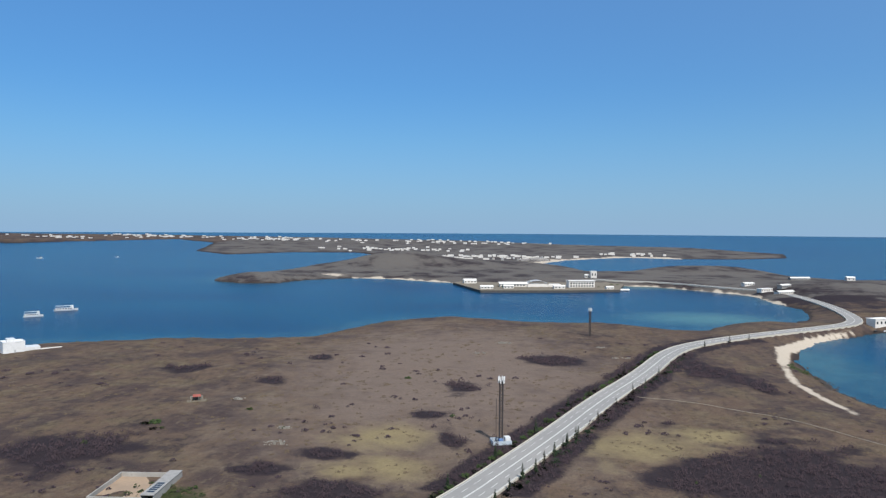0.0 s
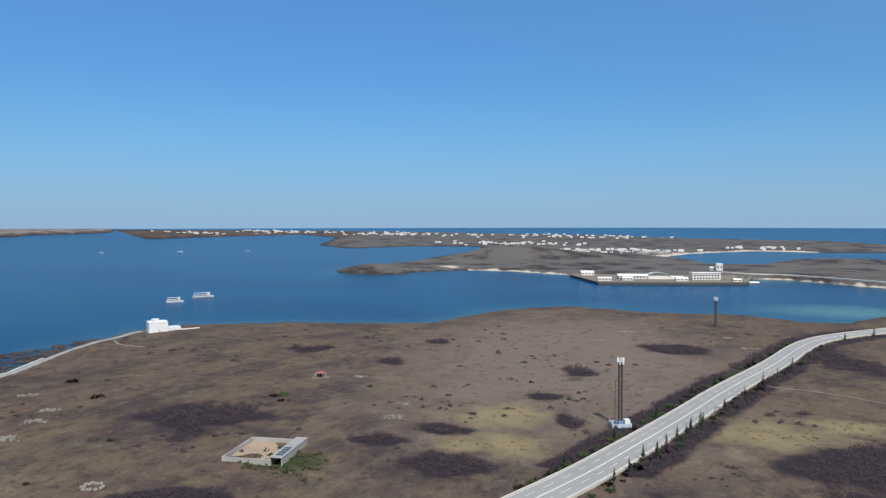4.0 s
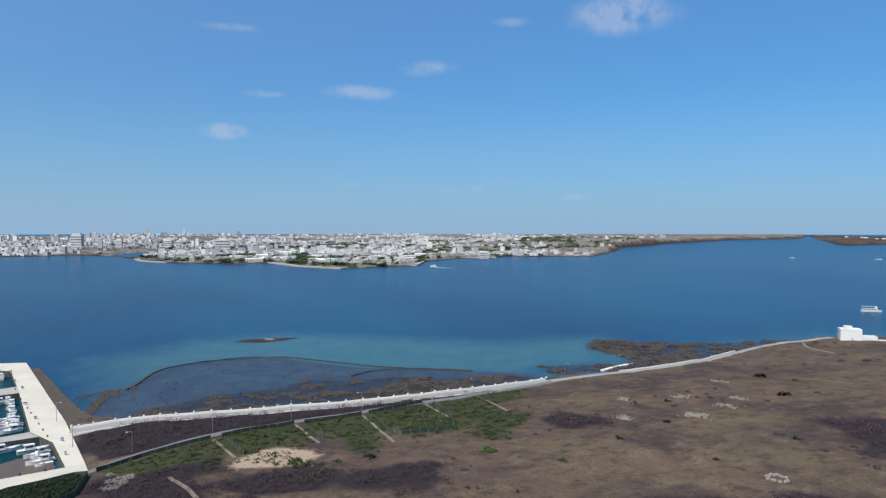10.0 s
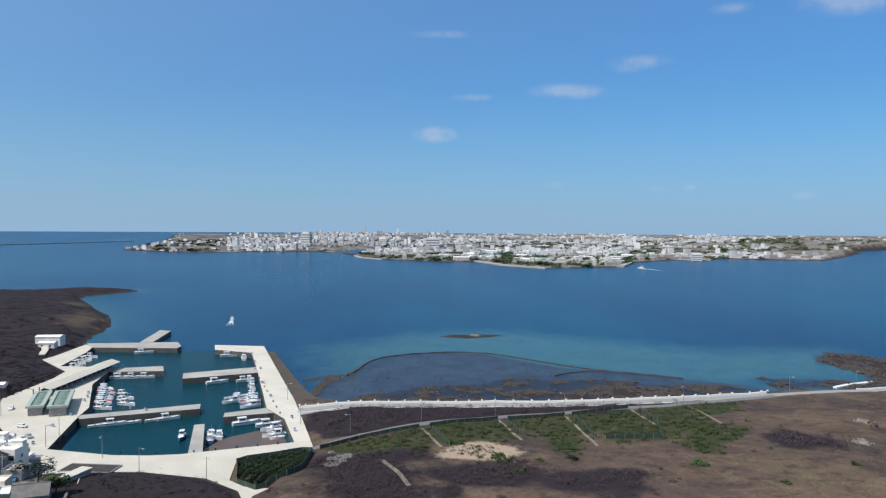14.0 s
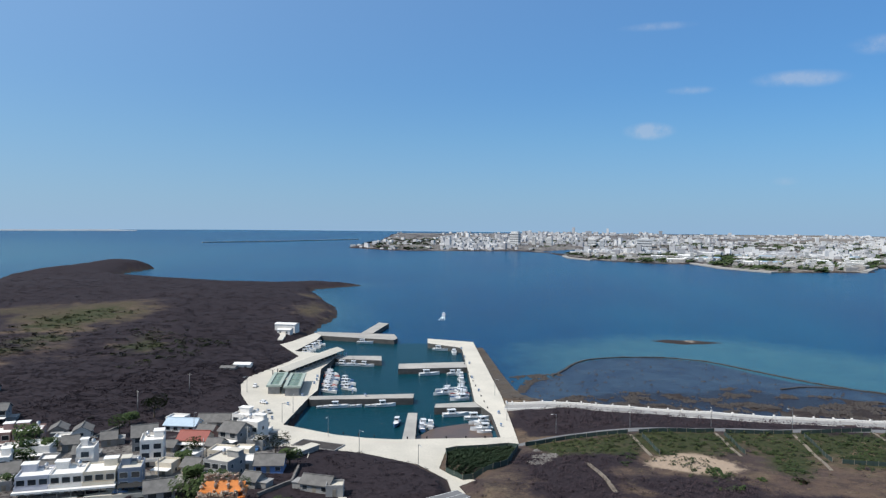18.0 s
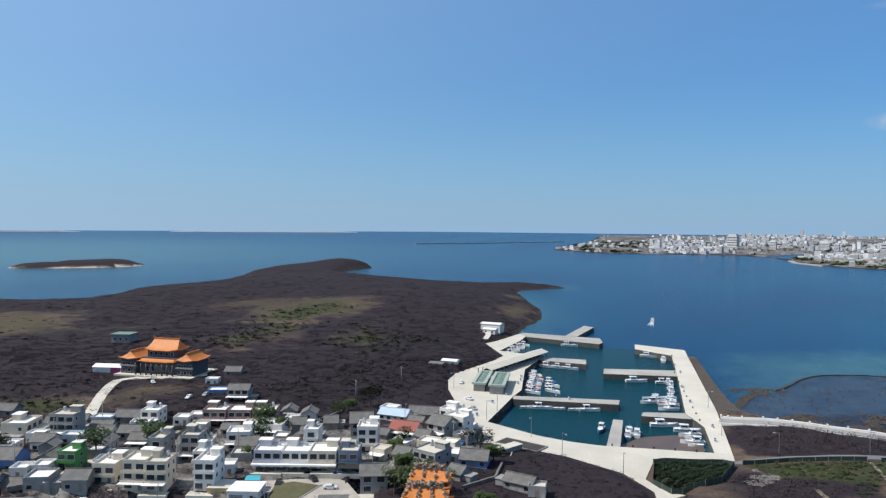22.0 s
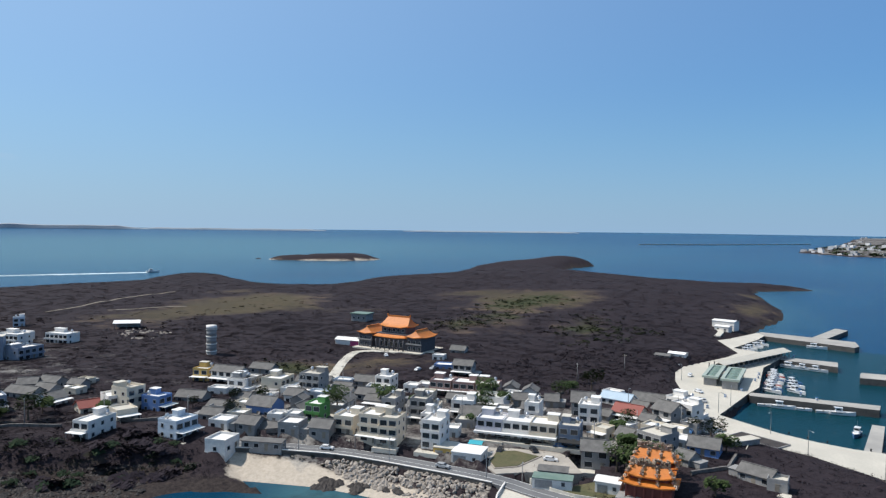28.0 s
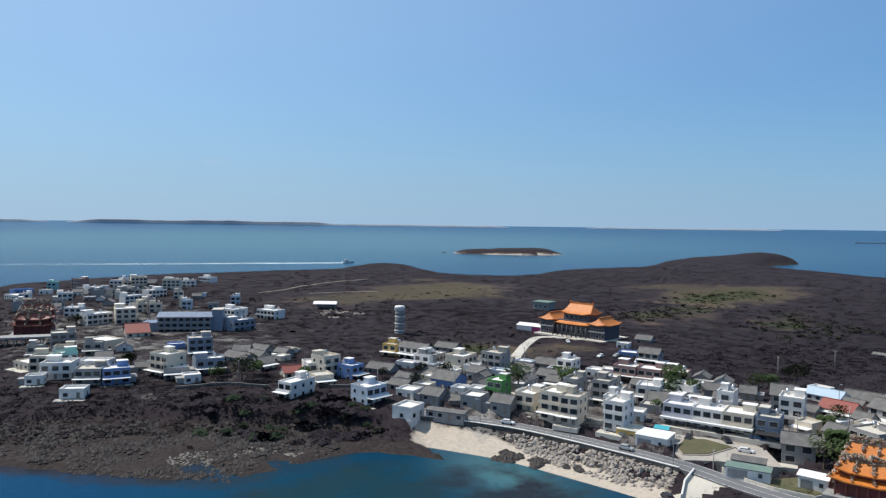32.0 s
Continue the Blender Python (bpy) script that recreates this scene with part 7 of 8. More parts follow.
# ---- trees and bushes ----
def crown(bm_points, sizes, rng):
    """Loose leaf triangles about given points."""
    bm = bmesh.new()
    for (x, y, z), s in zip(bm_points, sizes):
        a, b = rng.uniform(0, 6.28), rng.uniform(-0.9, 0.9)
        v = []
        for k in range(3):
            t = a + k * 2.1 + rng.uniform(-0.3, 0.3)
            v.append(bm.verts.new((x + math.cos(t) * s, y + math.sin(t) * s, z + math.sin(t + b) * s * 0.6)))
        bm.faces.new(v)
    return bm


def trunk_mesh(r0, r1, h, lean=0.0):
    bm = bmesh.new()
    bmesh.ops.create_cone(bm, cap_ends=True, segments=7, radius1=r0, radius2=r1, depth=h, matrix=pose(0, 0, h / 2 - 0.3, 0, lean, 0))
    return bm


def conifer(seed, h):
    rng = random.Random(seed)
    ob = thing("conifer", "young dark conifer in tiers beside the road", "tree", group="roadside conifers")
    part("trunk", trunk_mesh(0.14, 0.04, h), M["trunk"], ob)
    pts, sz = [], []
    for tier in range(8):
        f = tier / 8
        z = 0.9 + f * (h - 0.9)
        r = (1 - f) ** 0.8 * h * 0.15 * rng.uniform(0.8, 1.15)
        for _ in range(int(16 - tier)):
            a, q = rng.uniform(0, 6.28), rng.uniform(0.25, 1)
            pts.append((math.cos(a) * r * q, math.sin(a) * r * q, z - 0.25 * q + rng.uniform(-0.15, 0.15)))
            sz.append(0.16 + 0.22 * (1 - f))
    part("crown", crown(pts, sz, rng), M["needle"], ob)
    for k in range(5):
        a = k * 1.3
        bm = bmesh.new()
        bmesh.ops.create_cone(bm, cap_ends=False, segments=4, radius1=0.05, radius2=0.015, depth=h * 0.2, matrix=pose(math.cos(a) * h * 0.09, math.sin(a) * h * 0.09, 1.2 + k * h * 0.12, 0, 80, math.degrees(a)))
        part("limb", bm, M["trunk"], ob)
    return ob


def bush(seed, r, h, leaf, label, group):
    rng = random.Random(seed)
    pts, sz = [], []
    for _ in range(90):
        a, q = rng.uniform(0, 6.28), math.sqrt(rng.random())
        lump = 0.75 + 0.25 * math.sin(a * 3 + seed)
        pts.append((math.cos(a) * r * q * lump, math.sin(a) * r * q * lump, h * math.sqrt(max(0.05, 1 - q * q)) * rng.uniform(0.4, 1) * lump))
        sz.append(rng.uniform(0.25, 0.5) * r * 0.45)
    ob = link_mesh("bush", crown(pts, sz, rng), leaf)
    return tagged(ob, label, "bush", group)


def tree(seed, h, r):
    rng = random.Random(seed)
    ob = thing("tree", "round dark green broadleaf tree among houses", "tree", group="village trees")
    part("trunk", trunk_mesh(0.28, 0.12, h * 0.6), M["trunk"], ob)
    for k in range(4):
        a = k * 1.6 + seed
        bm = bmesh.new()
        bmesh.ops.create_cone(bm, cap_ends=False, segments=5, radius1=0.12, radius2=0.03, depth=h * 0.4, matrix=pose(math.cos(a) * r * 0.3, math.sin(a) * r * 0.3, h * 0.55, 0, 40, math.degrees(a)))
        part("limb", bm, M["trunk"], ob)
    pts, sz = [], []
    lumps = [(rng.uniform(-0.55, 0.55) * r, rng.uniform(-0.55, 0.55) * r, h * rng.uniform(0.5, 0.85), rng.uniform(0.4, 0.6) * r) for _ in range(7)]
    for x, y, z, q in lumps:
        for _ in range(55):
            a, b = rng.uniform(0, 6.28), math.acos(rng.uniform(-0.6, 1))
            pts.append((x + q * math.sin(b) * math.cos(a), y + q * math.sin(b) * math.sin(a), z + q * 0.8 * math.cos(b)))
            sz.append(rng.uniform(0.25, 0.5))
    part("crown", crown(pts, sz, rng), M["leaf"], ob)
    return ob


def plant(protos, places, rng, lo=0.8, hi=1.3):
    used = set()
    for i, (x, y) in enumerate(places):
        k = i % len(protos)
        m = pose(x, y, ground_z(x, y) - 0.05, 0, 0, rng.uniform(0, 360)) @ Matrix.Scale(rng.uniform(lo, hi), 4)
        if k in used:
            copy_thing(protos[k], m)
        else:
            protos[k].matrix_basis = m
            used.add(k)


prng = random.Random(41)
EAST_TREES = [(-23, 236), (-19, 246), (-15, 256), (-12, 265), (-9, 275), (-6, 285), (-3, 296), (-1, 301), (2, 310), (4, 314), (15, 340), (36, 404), (45, 428), (106, 583), (127, 617), (144, 643), (27, 372), (60, 462)]
WEST_TREES = [(-36, 243), (-24, 279), (-12, 316), (5, 362), (14, 392), (40, 460)]
# push each tree just clear of the carriageway
lines = np.array(dense(ROAD_MID, 2))


def beside(x, y, side, gap):
    i = int(np.argmin(np.hypot(lines[:, 0] - x, lines[:, 1] - y)))
    i = min(max(i, 1), len(lines) - 2)
    d = lines[i + 1] - lines[i - 1]
    d = d / np.hypot(*d)
    n = np.array([-d[1], d[0]]) * side
    return tuple(lines[i] + n * gap)


plant([conifer(1, 5.2), conifer(2, 4.4), conifer(3, 6.0)], [beside(x, y, -1, prng.uniform(8.8, 10.4)) for x, y in EAST_TREES] + [beside(x, y, 1, prng.uniform(8.8, 10.4)) for x, y in WEST_TREES], prng, 0.85, 1.25)
hedge = []
for i in range(120):
    j = int(14 + i * 1.5 + prng.uniform(-1, 1))
    if j < len(lines) - 2:
        hedge.append(beside(lines[j][0], lines[j][1], 1, prng.uniform(8.8, 10.6)))
    if i % 2 == 0 and j < len(lines) - 2:
        hedge.append(beside(lines[j][0], lines[j][1], -1, prng.uniform(9.5, 13)))
plant([bush(4, 1.6, 1.5, M["leaf"], "dark green bush along the road verge", "roadside bushes"), bush(5, 1.9, 1.3, M["needle"], "dark low bush along the road verge", "roadside bushes"), bush(6, 1.5, 1.0, M["shrub"], "brown leafless bush along the road verge", "roadside bushes")], hedge, prng, 0.7, 1.3)
plant([bush(7, 2.4, 1.5, M["leaf"], "round green bush on dry grass", "field bushes"), bush(8, 2.0, 1.1, M["crop"], "low bright green bush on dry grass", "field bushes")],
      [(-184, 295), (-173, 290), (-228, 153), (-241, 184), (-272, 208), (-286, 298), (-300, 289), (-270, 230), (-180, 297), (-176, 288), (-237, 60), (-236, 48), (-226, 40), (-120, 300), (-240, 35),
       (-196, 170), (-205, 215), (-150, 330), (-90, 420), (-20, 255), (-14, 250), (-255, 250), (-262, 266), (-212, 120), (-230, 100)], prng, 0.7, 1.5)
plant([tree(9, 5.5, 3.2), tree(10, 4.5, 2.8)], [(-58, -282), (-56, -276), (-26, -466), (-200, -184), (-205, -182), (-196, -240), (-180, -229), (-138, -246), (-128, -250), (-204, -132), (-214, -134), (-192, -121),
      (-188, -116), (-230, -117), (-186, -117), (-105, -265), (-36, -480), (-14, -455), (-180, -105), (-176, -84), (-178, -112), (-150, -240), (-112, -250), (-30, -320), (-175, -170)], prng, 0.7, 1.25)


# ---- cars, lamps ----
def car(paint_mat, label):
    ob = thing("car", label, "car", group="parked cars")
    bm = bmesh.new()
    prof = [(-2.15, 0.35), (-2.2, 0.85), (-1.9, 0.98), (-1.5, 1.45), (0.35, 1.48), (1.05, 0.98), (2.05, 0.82), (2.2, 0.4)]
    a = [bm.verts.new((x, -0.85 if z < 1.2 else -0.68, z)) for x, z in prof]
    b = [bm.verts.new((x, 0.85 if z < 1.2 else 0.68, z)) for x, z in prof]
    bm.faces.new(a), bm.faces.new(b[::-1])
    for i in range(8):
        j = (i + 1) % 8
        bm.faces.new((a[i], b[i], b[j], a[j]))
    bmesh.ops.recalc_face_normals(bm, faces=bm.faces)
    part("body", bm, paint_mat, ob)
    for s in (-1, 1):
        part("side_glass", boxes((-1.45, s * 0.78 - 0.02, 1.0, 0.6, s * 0.78 + 0.02, 1.35)), M["glass"], ob)
        for x in (-1.35, 1.4):
            bm = bmesh.new()
            bmesh.ops.create_cone(bm, cap_ends=True, segments=12, radius1=0.33, radius2=0.33, depth=0.22, matrix=pose(x, s * 0.78, 0.33, 90))
            part("wheel", bm, M["rubber"], ob)
    part("windscreen", boxes((0.5, -0.62, 1.05, 0.9, 0.62, 1.38)), M["glass"], ob)
    return ob


CARS = [car(M["hull_white"], "white compact car parked on concrete"), car(M["hull_blue"], "dark blue car parked by houses"), car(paint("silver_car_paint", (0.4, 0.41, 0.42), rough=0.3), "silver van parked beside the road"), car(paint("black_car_paint", (0.03, 0.03, 0.035), rough=0.25), "black car parked on bare ground")]
SPOTS = [(-141, -122, 60, 1), (-142.5, -150, 112, 2), (-126.8, -186, 124, 0), (-166, -149, 30, 3), (-174, -142, 60, 3), (-181, -137, 120, 1), (-171, -133, 120, 0), (-186, -130, 30, 2), (-330, -172, 20, 0), (-300, -152, 70, 0),
         (-285, -142, 40, 2), (-236, -293, 60, 0), (-222, -252, 20, 0), (-228, -248, 20, 2), (-228, -118, 10, 1), (-134, -126, 80, 3), (-62, -300, 40, 0), (-48, -340, 70, 2), (-120, -450, 20, 0), (300, 752, 40, 3), (312, 758, 10, 0)]
seen_cars = set()
for x, y, t, k in SPOTS:
    p = np.array([x]), np.array([y])
    z = 3.41 if max(inside(APRON_W, *p)[0], inside(APRON_S, *p)[0]) > 0 else ground_z(x, y)
    if near_line(VILLAGE_ROAD, *p)[0] < 3.6:
        z = street_z(x, y) + 0.3
    m = pose(x, y, z + 0.02, 0, 0, t)
    if k in seen_cars:
        copy_thing(CARS[k], m)
    else:
        CARS[k].matrix_basis = m
        seen_cars.add(k)

lamp = thing("street_lamp", "slim grey street lamp with one curved arm", "street lamp", group="street lamps")
bm = bmesh.new()
bmesh.ops.create_cone(bm, cap_ends=True, segments=8, radius1=0.13, radius2=0.07, depth=8, matrix=pose(0, 0, 4))
part("pole", bm, M["metal"], lamp)
part("arm", boxes((0, -0.05, 7.8, 1.8, 0.05, 7.92)), M["metal"], lamp)
part("head", boxes((1.3, -0.16, 7.66, 2.1, 0.16, 7.8)), M["hull_white"], lamp)
LAMPS = [(-259, -104, 3.4), (-244, -86, 3.4), (-273, -130, 3.4), (-288, -132, 3.4), (-279, -18, 4.4), (-318, -170, 3.4), (-233, -61, 3.4), (-289, 10, 4.6), (-303, 42, 4.8), (-311, 74, 4.8), (-326, 134, 4.6), (-300, -40, 3.4), (-344, -52, 3.4),
         (-146, -136, 4.6), (-133, -163, 4.8), (-119, -190, 5), (-368, 246, 3), (-352, 200, 3.2), (-176, -262, 6), (-240, -150, 5.5)]
for i, (x, y, z) in enumerate(LAMPS):
    m = pose(x, y, max(z, ground_z(x, y)) - 0.2 if z > 3.4 else z, 0, 0, (i * 67) % 360)
    if i:
        copy_thing(lamp, m)
    else:
        lamp.matrix_basis = m


# ---- shore stones ----
def stone_mesh(seed, r):
    rng = random.Random(seed)
    bm = bmesh.new()
    bmesh.ops.create_icosphere(bm, subdivisions=1, radius=r)
    for v in bm.verts:
        v.co *= rng.uniform(0.72, 1.15)
        v.co.z *= 0.7
    me = bpy.data.meshes.new("stone")
    bm.to_mesh(me), bm.free()
    me.materials.append(M["stone"])
    return me


STONES = [stone_mesh(i, 0.75) for i in range(6)]
riprap = thing("riprap", "bank of large pale boulders below the shore road", "boulders", kind="structure")
RIPRAP = [(-121, -180), (-126, -176), (-132, -164), (-136, -153), (-141, -141), (-143.5, -132), (-139, -129), (-134, -131), (-128, -143), (-124.5, -155), (-121.5, -168)]
srng = random.Random(77)
placed = 0
while placed < 290:
    x, y = srng.uniform(-147, -118), srng.uniform(-179, -127)
    d = float(inside(RIPRAP, np.array([x]), np.array([y]))[0])
    if d < 0.3 or inside(BEHIND_WALL, np.array([x]), np.array([y]))[0] > -1.2:
        continue
    o = new("stone", STONES[placed % 6])
    o.parent = riprap
    s = srng.uniform(0.75, 1.35)
    z = max(0.3, min(4.4, 4.6 - 0.42 * float(near_line(SEA_WALL, np.array([x]), np.array([y]))[0] - 1.0)))
    o.matrix_basis = pose(x, y, z, srng.uniform(0, 360), srng.uniform(0, 360), srng.uniform(0, 360)) @ Matrix.Scale(s, 4)
    placed += 1


def stone_field(name, poly, count, lo, hi, material, label, seed, zmax=3.0, zmin=-0.3, low=-9.0, gaps=0.45):
    rng = np.random.default_rng(seed)
    p = np.array(poly, float)
    x, y = rng.uniform(p[:, 0].min(), p[:, 0].max(), count * 8), rng.uniform(p[:, 1].min(), p[:, 1].max(), count * 8)
    n = fbm(x / 9, y / 9, seed)
    h = np.maximum(land_height(x, y), low)
    keep = (inside(poly, x, y) > 0) & (h > zmin) & (h < zmax) & (n > gaps)
    x, y, h = x[keep][:count], y[keep][:count], h[keep][:count]
    base = np.array([(0, 0, 0.75), (1, 0, 0), (0.2, 0.95, 0.1), (-0.9, 0.3, 0), (-0.5, -0.8, 0.05), (0.5, -0.85, 0), (0.1, 0, -0.5)])
    tri = np.array([(0, 1, 2), (0, 2, 3), (0, 3, 4), (0, 4, 5), (0, 5, 1), (6, 2, 1), (6, 3, 2), (6, 4, 3), (6, 5, 4), (6, 1, 5)])
    m = len(x)
    s = rng.uniform(lo, hi, (m, 1, 1)) * rng.uniform(0.7, 1.2, (m, 7, 1))
    a = rng.uniform(0, 6.28, m)
    c, d = np.cos(a)[:, None], np.sin(a)[:, None]
    b = base[None] * s
    v = np.stack([b[..., 0] * c - b[..., 1] * d + x[:, None], b[..., 0] * d + b[..., 1] * c + y[:, None], b[..., 2] * 0.8 + h[:, None]], -1).reshape(-1, 3)
    f = (tri[None] + (np.arange(m) * 7)[:, None, None]).reshape(-1, 3)
    me = bpy.data.meshes.new(name)
    me.from_pydata(v.tolist(), [], f.tolist())
    me.materials.append(material)
    return tagged(new(name, me), label, "stones", kind="stuff")


stone_field("shelf_rocks", ROCK_SHELF, 2600, 0.3, 1.1, M["basalt"], "dark broken basalt on the tidal shelf", 101)
stone_field("shelf_cobbles", [(-20, -214), (-45, -192), (-66, -199), (-50, -212)], 500, 0.2, 0.5, M["ruin_wall"], "grey cobbles at the shelf edge", 102, 2.5)
stone_field("beach_rocks", [(-107, -182), (-117, -183), (-119, -170), (-128, -150), (-131, -137), (-121, -134), (-108, -146), (-106, -168)], 520, 0.4, 1.7, M["basalt"], "dark rocks along the cove beach", 103, 3, -0.6, -9.0, 0.57)
stone_field("riprap_fill", RIPRAP, 520, 0.45, 0.95, M["stone"], "smaller pale stones packed between shore boulders", 110, 6, 0.2)
stone_field("armour_rocks", [(-500, -92), (-401, -66), (-350, -50), (-346, -8), (-356, -5), (-366, -44), (-405, -56), (-500, -84)], 900, 0.5, 1.4, M["armour"], "brown rocks heaped outside the long quay", 108, 4, -5)
stone_field("spit_rocks", [(-404, -53), (-397, -54), (-385, -44), (-368, -44), (-367, -40), (-388, -39), (-398, -36), (-416, -23), (-422, -26), (-418, -36)], 620, 0.5, 1.3, M["basalt"], "dark spit of heaped rocks at the weir end", 109, 9, -9, 0.0)
stone_field("reef_rocks", REEF, 4200, 0.4, 1.3, M["basalt"], "dark rocks scattered over the reef flat", 104, 1.5, -0.2)
stone_field("lagoon_rocks", LAGOON_FLAT, 700, 0.3, 1.1, M["basalt"], "dark rocks standing in the still lagoon", 112, 1.0, -9, -0.15)
stone_field("north_reef_rocks", NORTH_REEF, 3000, 0.5, 1.6, M["basalt"], "dark jagged rocks of the northern reef", 111, 1.6, -0.3)
stone_field("yard_rubble", [(-153, -453), (-172, -466), (-183, -435), (-161, -415), (-150, -427)], 110, 0.4, 1.2, M["stone"], "pale broken rubble beside the field shelter", 113, 12, 2)
stone_field("scrub_rubble", [(-242, -29), (-257, -24), (-250, -15), (-240, -18), (-229, -27)], 150, 0.25, 0.9, M["field_stone"], "pale rubble among dry scrub", 105, 9, 2)
stone_field("east_rocks", [(150, 380), (190, 370), (200, 470), (185, 560), (176, 560), (160, 470)], 900, 0.4, 1.4, M["basalt"], "dark rocks along the eastern shore", 106, 2.2, -0.5)
stone_field("cause_rocks", [(190, 705), (215, 690), (290, 760), (300, 780), (270, 770)], 420, 0.5, 1.3, M["basalt"], "dark boulders along the causeway edge", 107, 6, -0.5)


# ---- distance: city across the strait, far towns, fort pier ----
M["city_glass"] = surface("mid_grey_city_glass", (0.2, 0.2, 0.21), (0.28, 0.27, 0.27), 0.05, 0.5, 0.3)


def tower_mesh(w, d, h, material, seed):
    """A block with a recessed band of glass on each floor and a roof room, as one closed skin."""
    rng = random.Random(seed)
    floors = max(1, int(h / 3.3))
    k = rng.uniform(0.5, 0.8)
    levels = [(0.0, -4.0), (0.0, 0.9)]
    for f in range(floors):
        q = (h - 0.9) / floors
        z = 0.9 + f * q
        levels += [(0.35, z), (0.35, z + q * 0.45), (0.0, z + q * 0.45), (0.0, z + q)]
    levels += [(w * (1 - k) / 2, h), (w * (1 - k) / 2, h + 2.4)]
    bm = bmesh.new()
    rings = [[bm.verts.new((sx * (w / 2 - g), sy * max(d / 2 - g, 1.5), z)) for sx, sy in ((-1, -1), (1, -1), (1, 1), (-1, 1))] for g, z in levels]
    for i, (p, q) in enumerate(zip(rings[:-1], rings[1:])):
        for n in range(4):
            f = bm.faces.new((p[n], p[(n + 1) % 4], q[(n + 1) % 4], q[n]))
            f.material_index = 1 if 0 < levels[i][0] == levels[i + 1][0] == 0.35 else 0
    bm.faces.new(rings[-1])
    me = bpy.data.meshes.new("block")
    bm.to_mesh(me), bm.free()
    me.materials.append(material)
    me.materials.append(M["city_glass"])
    return me


BLOCKS = [tower_mesh(w, d, h, M["city_a"] if i % 3 else M["city_b"], i) for i, (w, d, h) in enumerate(((16, 12, 10), (22, 14, 13), (14, 14, 19), (30, 16, 10), (12, 10, 26), (18, 16, 16), (40, 20, 9), (13, 12, 13)))]


def far_block(x, y, k, turn, s, label, group):
    o = new("city_building", BLOCKS[k])
    g = ground_z(x, y)
    o.matrix_world = pose(x, y, g, 0, 0, turn) @ Matrix.Scale(s, 4)
    tagged(o, label, "building", group)


def city():
    rng = np.random.default_rng(201)
    n = 22000
    r = np.exp(rng.uniform(math.log(1600), math.log(4600), n))
    a = np.radians(rng.uniform(52, 116, n))
    x, y = -r * np.sin(a), r * np.cos(a)
    c = np.minimum(inside(CITY, x, y), -inside(CHANNEL, x, y))
    dens = fbm(x / 220, y / 220, 211)
    hd = np.degrees(a)
    thin = np.where((hd > 103) | (hd < 62), 0.12, 1.0) * np.where(r < 2350, 0.3, 1.0)
    keep = (c > 18) & (rng.uniform(0, 1, n) < np.clip((dens - 0.42) * 3.4, 0.03, 1) * thin)
    x, y, r = x[keep], y[keep], r[keep]
    order = np.argsort(r)
    x, y = x[order], y[order]
    words = ("pale concrete city block with rows of windows", "white low apartment block across the strait", "tall narrow city apartment tower", "long low city warehouse", "slim high city tower", "square city office block", "wide low harbour hall", "small city house block")
    for i in range(min(170, len(x))):
        k = int(rng.integers(0, 8)) if i % 5 else 6
        if k in (2, 4) and rng.random() < 0.5:
            k = 0
        far_block(x[i], y[i], k, float(rng.uniform(60, 100)), float(rng.uniform(0.5, 0.8)), words[k], "city buildings across the strait")
    verts, faces = [], []
    z = land_height(x, y)
    cube = np.array([(-1, -1, 0), (1, -1, 0), (1, 1, 0), (-1, 1, 0), (-1, -1, 1), (1, -1, 1), (1, 1, 1), (-1, 1, 1)], float)
    quad = np.array([(4, 5, 6, 7), (0, 1, 5, 4), (1, 2, 6, 5), (2, 3, 7, 6), (3, 0, 4, 7)])
    tall = np.clip(1 - np.abs(np.degrees(np.arctan2(-x, y)) - 93) / 12, 0, 1)
    for i in range(170, min(5200, len(x))):
        w, d, h = rng.uniform(4, 11), rng.uniform(4, 8), rng.choice((4, 5.5, 7, 9, 12, 22), p=(0.32, 0.27, 0.2, 0.13, 0.06, 0.02)) * (1 + 1.1 * tall[i] * rng.random())
        t = rng.uniform(1.0, 1.8)
        b = cube * (w, d, h + 4)
        verts.append(np.stack([b[:, 0] * math.cos(t) - b[:, 1] * math.sin(t) + x[i], b[:, 0] * math.sin(t) + b[:, 1] * math.cos(t) + y[i], b[:, 2] + z[i] - 4], -1))
        faces.append(quad + 8 * (len(verts) - 1))
    me = bpy.data.meshes.new("far_city")
    me.from_pydata(np.concatenate(verts).tolist(), [], np.concatenate(faces).tolist())
    m, nt, sh = nodes_of("far_city_walls")
    geo = nt.nodes.new("ShaderNodeNewGeometry")
    col = mix_node(nt, geo.outputs["Random Per Island"], (0.3, 0.3, 0.32), (0.72, 0.71, 0.7))
    nt.links.new(col, sh.inputs["Base Color"])
    sh.inputs["Roughness"].default_value = 0.85
    me.materials.append(m)
    tagged(new("far_city", me), "dense pale city blocks behind the far waterfront", "city", kind="stuff")
    # trees of the far shore
    q = 5200
    r = np.exp(rng.uniform(math.log(1600), math.log(3600), q))
    a = np.radians(rng.uniform(52, 116, q))
    x, y = -r * np.sin(a), r * np.cos(a)
    c = np.minimum(inside(CITY, x, y), -inside(CHANNEL, x, y))
    keep = (c > 14) & (fbm(x / 180, y / 180, 221) > 0.46)
    x, y = x[keep], y[keep]
    me = clump_mesh("far_trees", np.stack([x, y, land_height(x, y)], -1), rng.uniform(14, 26, len(x)), rng.uniform(5, 9, len(x)), 8, rng, 0.4)
    me.materials.append(M["leaf"])
    tagged(new("far_trees", me), "dark green tree belts between far buildings", "trees", kind="stuff")


city()
